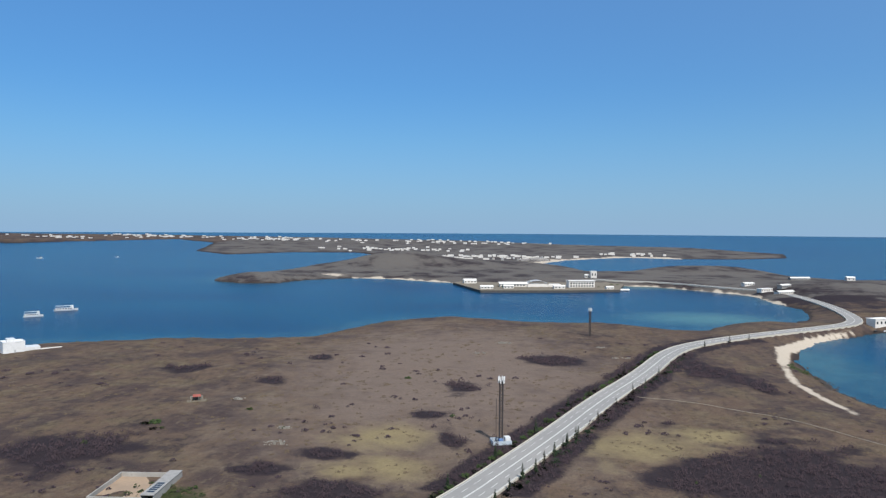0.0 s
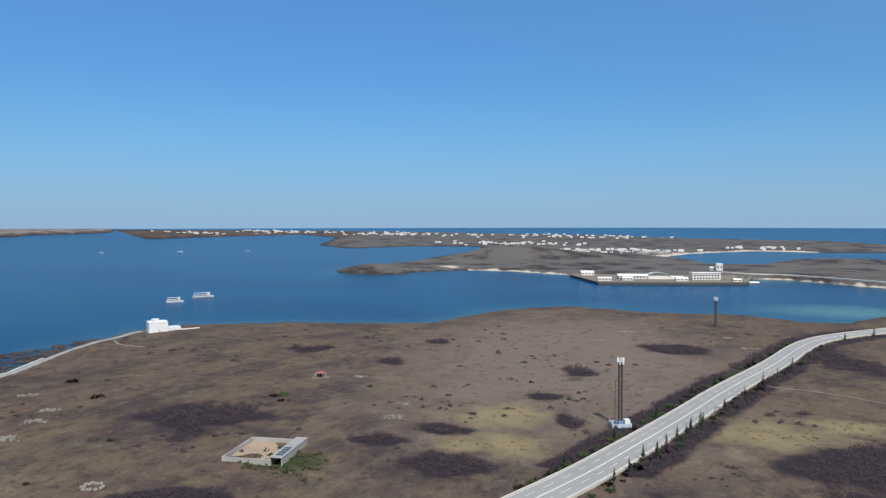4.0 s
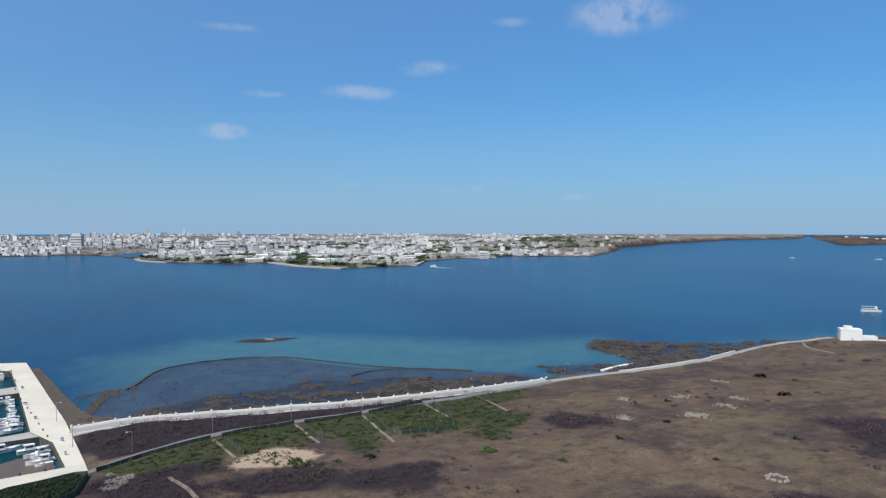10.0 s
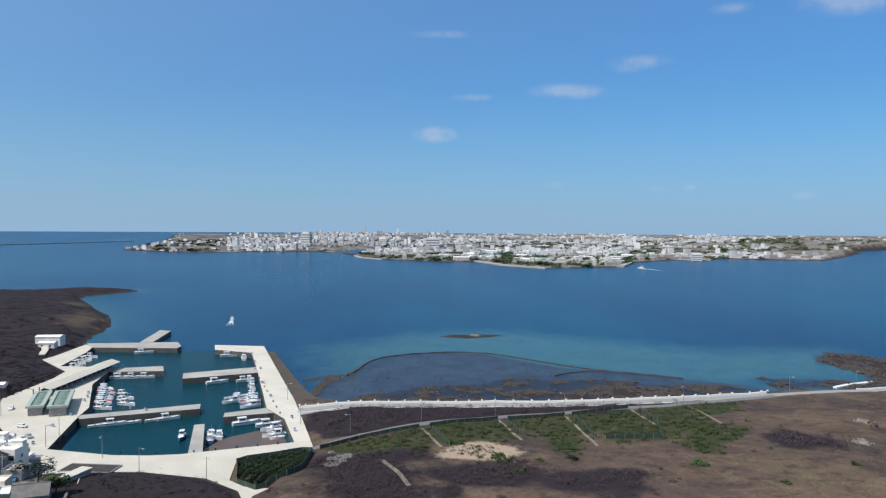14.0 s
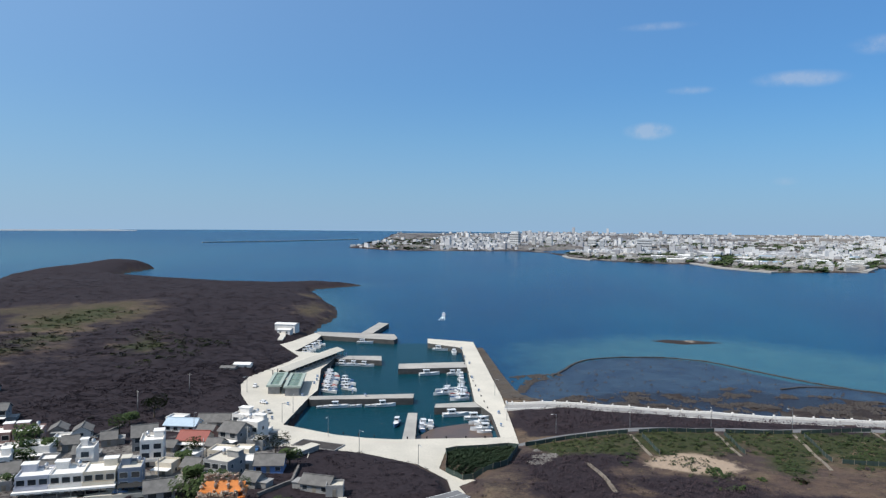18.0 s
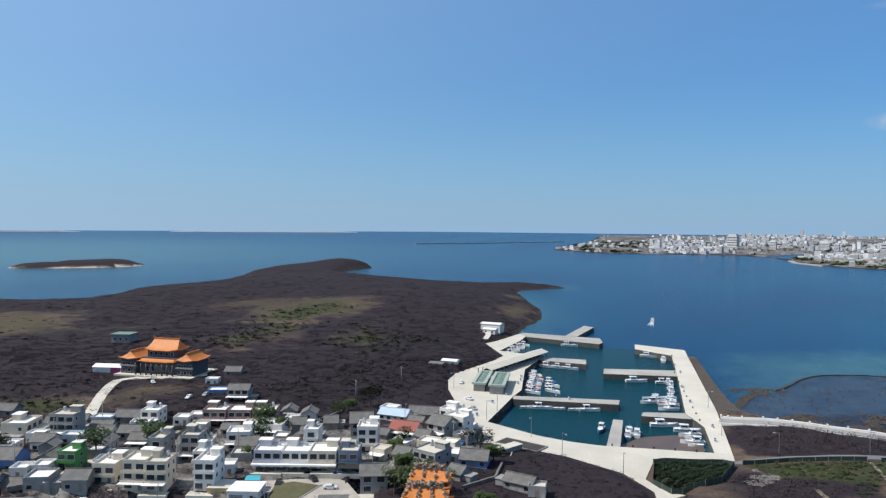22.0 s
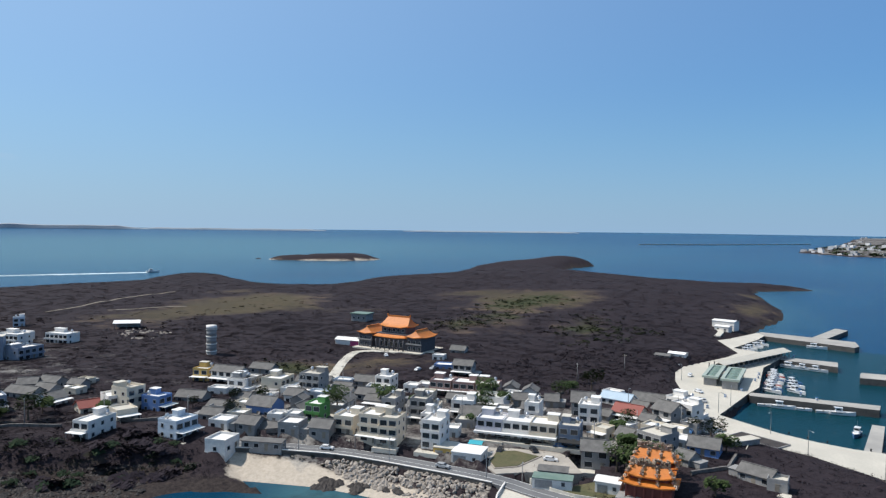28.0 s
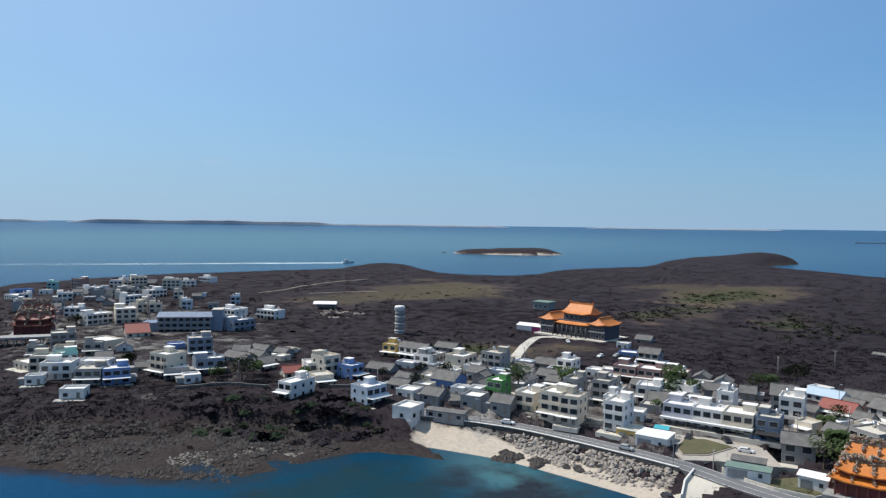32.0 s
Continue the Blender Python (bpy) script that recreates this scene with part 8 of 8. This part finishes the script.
# landmark blocks: broad white hotel, dark tower
far_block(-2935, -368, 2, 80, 2.6, "broad white waterfront hotel block", "landmark city blocks")
far_block(-2900, -20, 4, 80, 1.5, "dark slim city tower above the roofs", "landmark city blocks")
far_block(-2990, -60, 5, 84, 1.8, "tall square city office block", "landmark city blocks")
far_block(-2990, 146, 1, 85, 2.6, "wide pale city hospital block", "landmark city blocks")
far_block(-2960, -230, 2, 82, 1.6, "tall pale city apartment tower", "landmark city blocks")
far_block(-3020, -300, 4, 82, 1.3, "slim pale city apartment tower", "landmark city blocks")
far_block(-1990, 850, 5, 80, 1.4, "pale harbour control block at the breakwater", "landmark city blocks")
# long low sheds of the far fishing port
M["port_roof"] = surface("blue_port_roof", (0.36, 0.5, 0.62), (0.3, 0.42, 0.54), 0.05, 0.6, 0.5)
port_rng = random.Random(23)
for i in range(26):
    hd, r = radians(port_rng.uniform(70, 88)), port_rng.uniform(1780, 2450)
    x, y = -r * math.sin(hd), r * math.cos(hd)
    p = np.array([x]), np.array([y])
    if inside(CITY, *p)[0] < 25 or inside(CHANNEL, *p)[0] > -25:
        continue
    w, d, h = port_rng.uniform(22, 60), port_rng.uniform(12, 20), port_rng.uniform(5, 9)
    ob = thing("port_shed", "long low pale port shed across the strait" if i % 3 else "long blue-roofed port shed across the strait", "shed", pose(x, y, ground_z(x, y), 0, 0, 75 + port_rng.uniform(-12, 12)), "port sheds across the strait")
    part("wall", boxes((-w / 2, -d / 2, -2, w / 2, d / 2, h)), M["city_a"], ob)
    part("roof", gable(bmesh.new(), w, d, h, d * 0.1, 0.6), M["roof_white"] if i % 3 else M["port_roof"], ob)
    for k in range(int(w / 8)):
        part("door", boxes((-w / 2 + 3 + k * 8, -d / 2 - 0.1, 0, -w / 2 + 7 + k * 8, -d / 2, h * 0.6)), M["city_glass"], ob)
# far harbour moles
for pts, w in (([(-2240, -130), (-2120, -110), (-1985, -40)], 10), ([(-1905, 210), (-1700, 250), (-1560, 330)], 14), ([(-1700, 365), (-1650, 530)], 12), ([(-1640, 520), (-1850, 610)], 12), ([(-2010, 900), (-2060, 800)], 12), ([(-3500, -1250), (-3050, -1500), (-2780, -1700)], 8)):
    ob = thing("far_mole", "long pale concrete mole of the far harbour", "breakwater", kind="structure")
    part("wall", strip(dense(pts, 40), -w * 0.55, w * 0.55, -4, 3, lambda x, y: float(sea_level(x, y))), M["jetty_concrete"], ob)


def towns():
    rng = np.random.default_rng(301)
    words = ("white low houses block of a far village", "pale far village house row")
    spots = []
    for cx, cy, rx, ry, n in ((-60, 2260, 110, 90, 34), (-380, 2150, 120, 60, 22), (-160, 2420, 160, 80, 24), (-700, 2900, 300, 120, 24), (-1500, 3700, 500, 160, 40), (-2250, 3700, 350, 120, 26), (-600, 3700, 400, 200, 30), (250, 2720, 160, 60, 8), (-2600, 3300, 250, 150, 14)):
        for _ in range(int(n * 1.8)):
            spots.append((cx + rng.normal() * rx * 0.6, cy + rng.normal() * ry * 0.6))
    verts, faces = [], []
    cube = np.array([(-1, -1, 0), (1, -1, 0), (1, 1, 0), (-1, 1, 0), (-1, -1, 1), (1, -1, 1), (1, 1, 1), (-1, 1, 1)], float)
    quad = np.array([(4, 5, 6, 7), (0, 1, 5, 4), (1, 2, 6, 5), (2, 3, 7, 6), (3, 0, 4, 7)])
    for i, (x, y) in enumerate(spots):
        g = ground_z(x, y)
        if g - float(sea_level(x, y)) < 2:
            continue
        if i < 56:
            far_block(x, y, int(rng.choice((0, 3, 7, 0))), float(rng.uniform(-20, 20)), float(rng.uniform(0.35, 0.55)), words[i % 2], "far village houses")
            continue
        b = cube * (rng.uniform(4, 9), rng.uniform(4, 7), rng.uniform(7.5, 11)) + (x, y, g - 4)
        verts.append(b)
        faces.append(quad + 8 * (len(verts) - 1))
    me = bpy.data.meshes.new("far_village")
    me.from_pydata(np.concatenate(verts).tolist(), [], np.concatenate(faces).tolist())
    me.materials.append(M["white"])
    tagged(new("far_village", me), "white village houses strung along a far coast", "village", kind="stuff")


towns()

FORT = [(90, 1166), (5, 1133), (-124, 1098), (-190, 1250), (-180, 1285), (-100, 1275), (60, 1330), (110, 1320)]
slab("fort_pier", FORT, 3.6, "stone-faced pier ground of the shore resort", "ruin_floor")
resort = thing("resort_hall", "white vaulted resort hall with low wings", "building", pose(-42, 1200, 3.6, 0, 0, 14))
bm = bmesh.new()
prev = None
for i in range(13):
    a = math.pi * i / 12
    row = [bm.verts.new((18 * math.cos(a), yy, 2.5 + 8 * math.sin(a))) for yy in (-12, 12)]
    if prev:
        bm.faces.new((prev[0], prev[1], row[1], row[0]))
    prev = row
bmesh.ops.solidify(bm, geom=bm.faces[:], thickness=0.4)
part("vault", bm, M["hull_white"], resort)
part("end_wall", boxes((-17, -11, -0.1, 17, 11, 5)), M["white"], resort)
part("wing", boxes((-62, -9, -0.1, -17, 9, 5)), M["white"], resort)
part("wing_roof", gable(bmesh.new(), 46, 18, 5, 2.4, 0.8), M["roof_white"], resort).location = (-40, 0, 0)
part("porch", boxes((17, -8, -0.1, 40, 8, 4)), M["white"], resort)
for i in range(8):
    add_window(resort, -58 + i * 5, -9, 1.6, 0, 2.4, 2)
hotel = thing("resort_block", "long white resort block with a colonnade", "building", pose(30, 1205, 3.6, 0, 0, 18))
part("wall", boxes((-22, -7, -0.1, 22, 7, 10.5)), M["white"], hotel)
part("roof", boxes((-23, -8, 10.5, 23, 8, 11.4)), M["roof_white"], hotel)
for i in range(9):
    for z in (1.2, 5.6):
        add_window(hotel, -18.5 + i * 4.6, -7, z, 0, 2.6, 2.6)
for x, y, w, d, h, t, label in ((-160, 1245, 22, 14, 5, 20, "white gabled resort pavilion"), (-118, 1130, 20, 9, 4, 14, "low pale resort building at the pier head"), (-85, 1150, 16, 9, 4, 14, "low white resort shop"), (-5, 1165, 18, 9, 4, 16, "low white arched resort shop"),
                               (58, 1391, 11, 10, 12, 10, "small white tower house on the rise"), (46, 1398, 8, 8, 5, 10, "small white annexe on the rise"), (318, 1106, 36, 9, 4, 40, "long white roofed roadside shelter"), (300, 1140, 26, 8, 4, 40, "white roadside shelter with flat roof"),
                               (330, 1150, 22, 8, 4, 40, "grey roadside store by the causeway"), (438, 1436, 40, 10, 3.4, 20, "long grey shed on the far slope"), (531, 1448, 14, 12, 5, 0, "white domed roof house on the hill"), (312, 775, 22, 10, 7, 30, "white flat building with wide windows by the road"),
                               (300, 1240, 20, 8, 4, 30, "low pale building beside the far road"), (100, 1195, 14, 8, 4, 18, "small grey stone store on the pier"), (75, 1180, 12, 8, 3, 18, "small pale stone store on the pier")):
    p = np.array([x]), np.array([y])
    z = 3.6 if inside(FORT, *p)[0] > 2 else ground_z(x, y)
    ob = thing("shore_building", label, "building", pose(x, y, z, 0, 0, t))
    part("wall", boxes((-w / 2, -d / 2, -1.5, w / 2, d / 2, h)), M["grey"] if "grey" in label else M["white"], ob)
    if "flat" in label or "tower" in label:
        part("roof", boxes((-w / 2 - 0.4, -d / 2 - 0.4, h, w / 2 + 0.4, d / 2 + 0.4, h + 0.6)), M["roof_white"], ob)
    else:
        part("roof", gable(bmesh.new(), w, d, h, d * 0.18, 0.6), M["roof_white"], ob)
    for i in range(max(2, int(w / 5))):
        add_window(ob, -w / 2 + (i + 0.5) * w / max(2, int(w / 5)), -d / 2, h * 0.35, 0, 2.2, h * 0.35)
plant([tree(12, 7, 4)], [(-150, 1215), (-140, 1225), (-120, 1180), (-105, 1185), (-95, 1175), (10, 1180), (-8, 1185), (60, 1215), (70, 1225), (95, 1270), (85, 1275), (-60, 1170), (-68, 1175)], prng, 0.8, 1.3)

# low far island on the horizon
def horizon_island(h0, h1, top, r, seed, label):
    bm = bmesh.new()
    rows = []
    for i in range(61):
        f = i / 60
        a = radians(h0 + (h1 - h0) * f)
        x, y = -r * math.sin(a), r * math.cos(a)
        z = float(sea_level(x, y))
        e = min(1, f * 9, (1 - f) * 9)
        k = top * e * (0.75 + 0.5 * float(fbm(np.array([f * 9.0]), np.array([seed * 1.0]), seed)[0]) - 0.25)
        rows.append([bm.verts.new((x * q, y * q, z + d)) for q, d in ((0.985, -6), (0.988, k * 0.8), (0.996, k), (1.004, k * 0.9), (1.006, -6))])
    for p, q in zip(rows[:-1], rows[1:]):
        for k in range(4):
            bm.faces.new((p[k], q[k], q[k + 1], p[k + 1]))
    bmesh.ops.recalc_face_normals(bm, faces=bm.faces)
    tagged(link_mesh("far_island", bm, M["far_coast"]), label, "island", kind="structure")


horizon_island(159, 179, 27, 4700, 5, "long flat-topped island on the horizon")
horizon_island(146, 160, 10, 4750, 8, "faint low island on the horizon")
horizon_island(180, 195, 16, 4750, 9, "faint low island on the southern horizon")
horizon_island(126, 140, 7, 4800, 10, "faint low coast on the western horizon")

# road markings: edge lines and lane dashes
for off in (-6.5, 6.5, -0.15, 0.15):
    part("edge_line" if abs(off) > 1 else "centre_line", strip(dense(ROAD_MID), off - 0.1, off + 0.1, 0.3, 0.356, road_level), M["marking"], road)
mid = dense(ROAD_MID, 2.5)
count = 0
for off in (-3.3, 3.3):
    for i in range(4, min(len(mid) - 3, 260), 4):
        part("lane_dash", strip(mid[i:i + 3], off - 0.09, off + 0.09, 0.3, 0.356, road_level), M["marking"], road)

# small far boats with foam in the strait
for x, y, s in ((-1700, 1750, 1.4), (-1530, 1900, 1.6), (-1380, 2050, 1.3), (-1900, 2300, 1.2), (-2300, 2600, 1.5), (-2600, 2500, 1.3), (-1575, 545, 1.8)):
    copy_thing(FLEET[1], pose(x, y, 0.2, 0, 0, 200) @ Matrix.Scale(s, 4))
    wake(x + 8, y + 3, 200, 45 + s * 10, 4, 14, "white foam round a far small boat")


# ---- village details: terrace canopy, lots, small stores, walls ----
awning = thing("terrace_canopy", "long white porch canopy in front of terraced houses", "canopy", pose(-172.9, -149.3, 5.9, 0, 0, 118.6))
part("roof", boxes((-13.4, -0.1, 3.05, 13.4, 3.6, 3.25), (-13.4, -0.25, 2.75, 13.4, -0.1, 3.3)), M["roof_white"], awning)
for i in range(8):
    part("post", boxes((-13 + i * 3.7 - 0.08, 0.15, -1.5, -13 + i * 3.7 + 0.08, 0.31, 3.05)), M["metal"], awning)
for i in range(6):
    part("bench", boxes((-12 + i * 4.2, 0.8, -1.0, -9.6 + i * 4.2, 1.5, 0.45)), M["timber"], awning)
pergola = thing("black_canopy", "low black tarpaulin canopy beside the terrace", "canopy", pose(-181.5, -133.5, 6.0, 0, 0, 118.6))
part("roof", boxes((-4, -1, 2.5, 4, 4, 2.62)), M["rubber"], pergola)
for sx in (-3.8, 3.8):
    for yy in (-0.8, 3.8):
        part("post", boxes((sx - 0.07, yy - 0.07, -1.5, sx + 0.07, yy + 0.07, 2.5)), M["metal"], pergola)


def pad(name, outline, top, label, material="concrete", deep=2.0):
    ob = link_mesh(name, prism(outline, top - deep, top), M[material])
    return tagged(ob, label, "pavement", kind="structure")


M["lot"] = surface("dusty_concrete_lot", (0.42, 0.38, 0.33), (0.3, 0.27, 0.24), 0.15, 0.9, 1.2, vary=0.0)
pad("pavement", [(-165, -157), (-179.5, -137), (-178, -132), (-169, -120), (-164.5, -124), (-158, -131), (-150, -136), (-152, -141), (-158, -146)], 5.3, "dusty pale concrete lot before the terrace", "lot", 3)
isle = thing("grass_island", "rough green grass island with a low stone edge", "lawn", kind="structure")
ISLE = [(-156, -144.5), (-165, -149.5), (-170, -146), (-171.5, -137), (-159, -135.5), (-152.5, -139)]
part("edge", prism(ISLE, 4, 5.55), M["stone"], isle)
part("turf", prism([(-161 + (x + 161) * 0.92, -142 + (y + 142) * 0.92) for x, y in ISLE], 4.2, 5.7), M["turf"], isle)
gq = pad("plaza", [(-138.4, -124.7), (-146.8, -129.6), (-146.5, -121), (-148.0, -111.0), (-134.1, -112), (-130, -118)], 4.6, "pale concrete plaza at the bend of the shore road", "concrete", 5)
pw = thing("plaza_wall", "low white wall round the concrete plaza", "wall", kind="structure")
part("wall", strip([(-146.8, -129.7), (-138.3, -124.9), (-130, -118.2)], -0.2, 0.2, 4.55, 5.5, lambda x, y: 0.0), M["white"], pw)
slip = thing("beach_ramp", "pale concrete ramp down to the cove beach", "ramp", kind="structure")
part("surface", strip([(-149, -134.5), (-141, -129.5), (-134, -126)], -2.6, 2.6, -2.5, 0.3, lambda x, y: 0.6 + (-134 - x) * 0.27), M["concrete"], slip)


def store(x, y, z, turn, w, d, h, wall, roof, label, gable_roof=False):
    ob = thing("store_house", label, "store", pose(x, y, z, 0, 0, turn), "small stores by the road")
    part("wall", boxes((-w / 2, -d / 2, -2.5, w / 2, d / 2, h)), wall, ob)
    if gable_roof:
        part("roof", gable(bmesh.new(), w, d, h, d * 0.12, 0.3), roof, ob)
    else:
        part("roof", boxes((-w / 2 - 0.2, -d / 2 - 0.2, h, w / 2 + 0.2, d / 2 + 0.2, h + 0.22)), roof, ob)
    part("shutter", boxes((-w / 2 + 0.6, -d / 2 - 0.06, 0.05, -w / 2 + w * 0.5, -d / 2 - 0.01, 2.2)), M["metal"], ob, "grey roller shutter")
    add_window(ob, w * 0.28, -d / 2, 1.0, 0, 0.9, 1.0)
    add_window(ob, w / 2, 0, 1.0, 90, 1.0, 1.0)
    return ob


pad("pavement", [(-68, -324), (-76.6, -318), (-78.7, -296.6), (-68, -298)], 6.1, "pale concrete lot among old houses", "lot")
pad("pavement", [(-65, -246.5), (-72, -250.6), (-72.3, -237.2), (-66.8, -236.8)], 5.6, "white concrete forecourt above the bank", "concrete")


store(-163.2, -107.2, 5.3, 112, 6.6, 5.0, 3.0, M["white"], M["roof_white"], "small white store with a grey roller shutter", True)
store(-154.5, -119.3, 5.3, 122, 10.5, 4.6, 2.5, M["white"], M["roof_green"], "low white store with faded green sheet roof")
store(-159.5, -123.0, 5.3, 122, 8.0, 5.0, 2.7, M["grey"], M["roof_grey"], "low grey tiled store behind the road", True)
store(-153.0, -149.5, 5.3, 118, 9.0, 8.0, 3.1, M["white"], M["roof_white"], "white flat-roofed store beside the shore road")
store(-151.0, -157.5, 5.3, 118, 6.0, 7.0, 3.0, WALLS["yellow"], M["concrete"], "yellow-fronted flat store by the road")
M["tarp"] = paint("turquoise_tarpaulin", (0.05, 0.42, 0.5), rough=0.5)
tarp = thing("tarpaulin", "turquoise tarpaulin stretched over a frame", "tarpaulin", pose(-159, -152.5, 6.0, 0, 0, 120))
part("sheet", gable(bmesh.new(), 4.2, 4.2, 2.7, 0.5, 0.1, 0.05), M["tarp"], tarp)
for sx in (-2, 2):
    for sy in (-2, 2):
        part("pole", boxes((sx - 0.05, sy - 0.05, -1, sx + 0.05, sy + 0.05, 2.6)), M["metal"], tarp)

# garden wall between the small stores and the road
gw = thing("garden_wall", "low pale concrete garden wall along the road", "wall", kind="structure")
part("wall", strip(dense([(-153.8, -126.7), (-152.0, -117.6), (-152.6, -110.6), (-155.9, -102.1), (-163, -101.5)], 4), -0.12, 0.12, -2.5, 1.1, street_z), M["concrete"], gw)
pad("pavement", [(-154.2, -117), (-153.4, -110.6), (-156.4, -102.8), (-166, -103), (-168, -113)], 5.3, "rough grass plot behind the garden wall", "turf")

# walled yard and low store beside the harbour road
pad("pavement", [(-224.4, -106.3), (-224.3, -97.6), (-240.8, -103.0), (-240.0, -113.1), (-233, -115)], 4.9, "pale concrete yard beside the harbour houses")
yw = thing("yard_wall", "low pale wall round a harbour yard", "wall", kind="structure")
part("wall", strip(dense([(-224.4, -106.3), (-224.3, -97.6), (-240.8, -103.0)], 4), -0.12, 0.12, 4.0, 6.1, lambda x, y: 0.0), M["concrete"], yw)
shed = thing("store_shed", "low grey flat-roofed store in the harbour yard", "shed", pose(-232, -101.5, 4.9, 0, 0, 162))
part("wall", boxes((-5, -1.8, -1, 5, 1.8, 2.4)), M["grey"], shed)
part("roof", boxes((-5.3, -2.1, 2.4, 5.3, 2.1, 2.6)), M["concrete"], shed)
for i in range(3):
    part("door", boxes((-3.6 + i * 3, 1.8, 0, -2.6 + i * 3, 1.86, 2.0)), M["timber"], shed)

# stone walls between village plots and on the scrub
wrng = random.Random(91)
for pts in ([(-118, -208), (-131, -200), (-146, -203)], [(-150, -226), (-160, -212), (-172, -208)], [(-166, -231), (-176, -220)], [(-205, -170), (-222, -181), (-243, -183)], [(-195, -125), (-208, -120), (-222, -122)],
            [(-112, -228), (-124, -224), (-133, -238)], [(-186, -96), (-200, -92), (-214, -96)], [(-78, -262), (-90, -246), (-104, -240)], [(-40, -270), (-58, -268), (-70, -256)]):
    w = thing("stone_wall", "low dry-stone wall of dark field stones", "wall", group="field walls")
    part("wall", strip(dense(pts, 3), -0.35, 0.35, -0.6, 1.0, lambda x, y: ground_z(x, y) + wrng.uniform(-0.12, 0.12)), M["field_stone"], w)

# utility poles
pole = thing("utility_pole", "grey concrete utility pole with a crossarm", "utility pole", group="utility poles")
bm = bmesh.new()
bmesh.ops.create_cone(bm, cap_ends=True, segments=8, radius1=0.16, radius2=0.1, depth=9.5, matrix=pose(0, 0, 4.2))
part("shaft", bm, M["grey"], pole, "", True)
part("crossarm", boxes((-1.0, -0.06, 8.2, 1.0, 0.06, 8.34)), M["timber"], pole)
for sx in (-0.85, 0, 0.85):
    part("insulator", boxes((sx - 0.05, -0.05, 8.34, sx + 0.05, 0.05, 8.6)), M["hull_white"], pole)
POLES = [(-152, -128), (-186, -128), (-207, -126), (-225, -120), (-243, -131), (-199, -160), (-176, -176), (-154, -180), (-150, -206), (-128, -222), (-152, -240), (-178, -250), (-262, -190), (-300, -190), (-104, -236), (-84, -258),
         (-62, -268), (-38, -284), (-30, -340), (-48, -420)]
for i, (x, y) in enumerate(POLES):
    m = pose(x, y, ground_z(x, y), 0, 0, 30 + (i * 47) % 90)
    if i:
        copy_thing(pole, m)
    else:
        pole.matrix_basis = m

# dark bushes on the bank between the tidal shelf and the houses
brush = random.Random(57)
bank = []
while len(bank) < 50:
    x, y = brush.uniform(-100, -38), brush.uniform(-262, -196)
    if inside(GREEN_SCRUB[1], np.array([x]), np.array([y]))[0] > 1 and all(math.hypot(x - r[0], y - r[1]) > 8 for rows, _ in HOUSE_ROWS for r in rows):
        bank.append((x, y))
plant([bush(21, 2.2, 1.5, M["needle"], "dark green bush on the bank above the shelf", "bushes on the shore bank"), bush(22, 2.6, 1.2, M["thicket"], "dark leafless bush on the bank above the shelf", "bushes on the shore bank")], bank, prng, 0.9, 1.6)
# open field shelter with a white sheet roof
shelter = thing("field_shelter", "open shelter with a white sheet roof on posts", "shelter", pose(-168, -473, ground_z(-168, -473), 0, 0, 152))
part("roof", gable(bmesh.new(), 15, 9, 3.6, 1.4, 0.6), M["roof_white"], shelter)
for sx in (-7, 0, 7):
    for sy in (-4, 4):
        part("post", boxes((sx - 0.15, sy - 0.15, -1, sx + 0.15, sy + 0.15, 3.6)), M["grey"], shelter)
part("back_wall", boxes((-7, 3.2, -1, 7, 3.4, 2.6)), M["grey"], shelter)
# denser green trees round the small temple and along the scrub edge
plant([tree(14, 6.5, 4.0), tree(15, 5.0, 3.2)], [(-174, -112), (-178, -107), (-172, -105), (-184, -110), (-182, -100), (-190, -108), (-198, -186), (-192, -181), (-205, -190), (-246, -182), (-256, -178), (-264, -186), (-232, -176), (-84, -262),
      (-64, -272), (-70, -278), (-168, -206), (-176, -200), (-150, -214), (-118, -232), (-222, -108), (-216, -100)], prng, 0.8, 1.3)
# boat trailers, crates and nets on the quays
crate = thing("fish_crate_stack", "stack of blue plastic fish crates on the quay", "crates", group="fish crates on the quays")
for i in range(4):
    part("crate", boxes((-0.5, -0.35, i * 0.34, 0.5, 0.35, i * 0.34 + 0.3)), M["hull_blue"] if i % 2 else M["hull_white"], crate)
for i, (x, y) in enumerate([(-344, -146), (-352, -148), (-360, -151), (-318, -141), (-420, -79), (-440, -86), (-470, -94), (-380, -70), (-350, -61), (-310, -45), (-330, -120), (-326, -112), (-300, -140), (-276, -136), (-428, -160), (-290, -41)]):
    m = pose(x, y, 3.43, 0, 0, i * 37)
    if i:
        copy_thing(crate, m)
    else:
        crate.matrix_basis = m
bol = thing("bollard", "squat dark iron mooring bollard on the quay edge", "bollard", group="mooring bollards")
bm = bmesh.new()
bmesh.ops.create_cone(bm, cap_ends=True, segments=8, radius1=0.28, radius2=0.22, depth=0.6, matrix=pose(0, 0, 0.3))
part("post", bm, M["rubber"], bol)
bm = bmesh.new()
bmesh.ops.create_cone(bm, cap_ends=True, segments=8, radius1=0.36, radius2=0.3, depth=0.16, matrix=pose(0, 0, 0.66))
part("cap", bm, M["rubber"], bol)
first_bollard = True
for a, b, n in (((-313, -50.5), (-410, -80.5), 9), ((-414, -81.5), (-473, -96.5), 6), ((-274, -42), (-263, -78), 5), ((-262.5, -84), (-264, -110), 4)):
    for i in range(n):
        f = (i + 0.5) / n
        m = pose(a[0] + (b[0] - a[0]) * f, a[1] + (b[1] - a[1]) * f + 0.8, 3.4)
        if first_bollard:
            bol.matrix_basis, first_bollard = m, False
        else:
            copy_thing(bol, m)
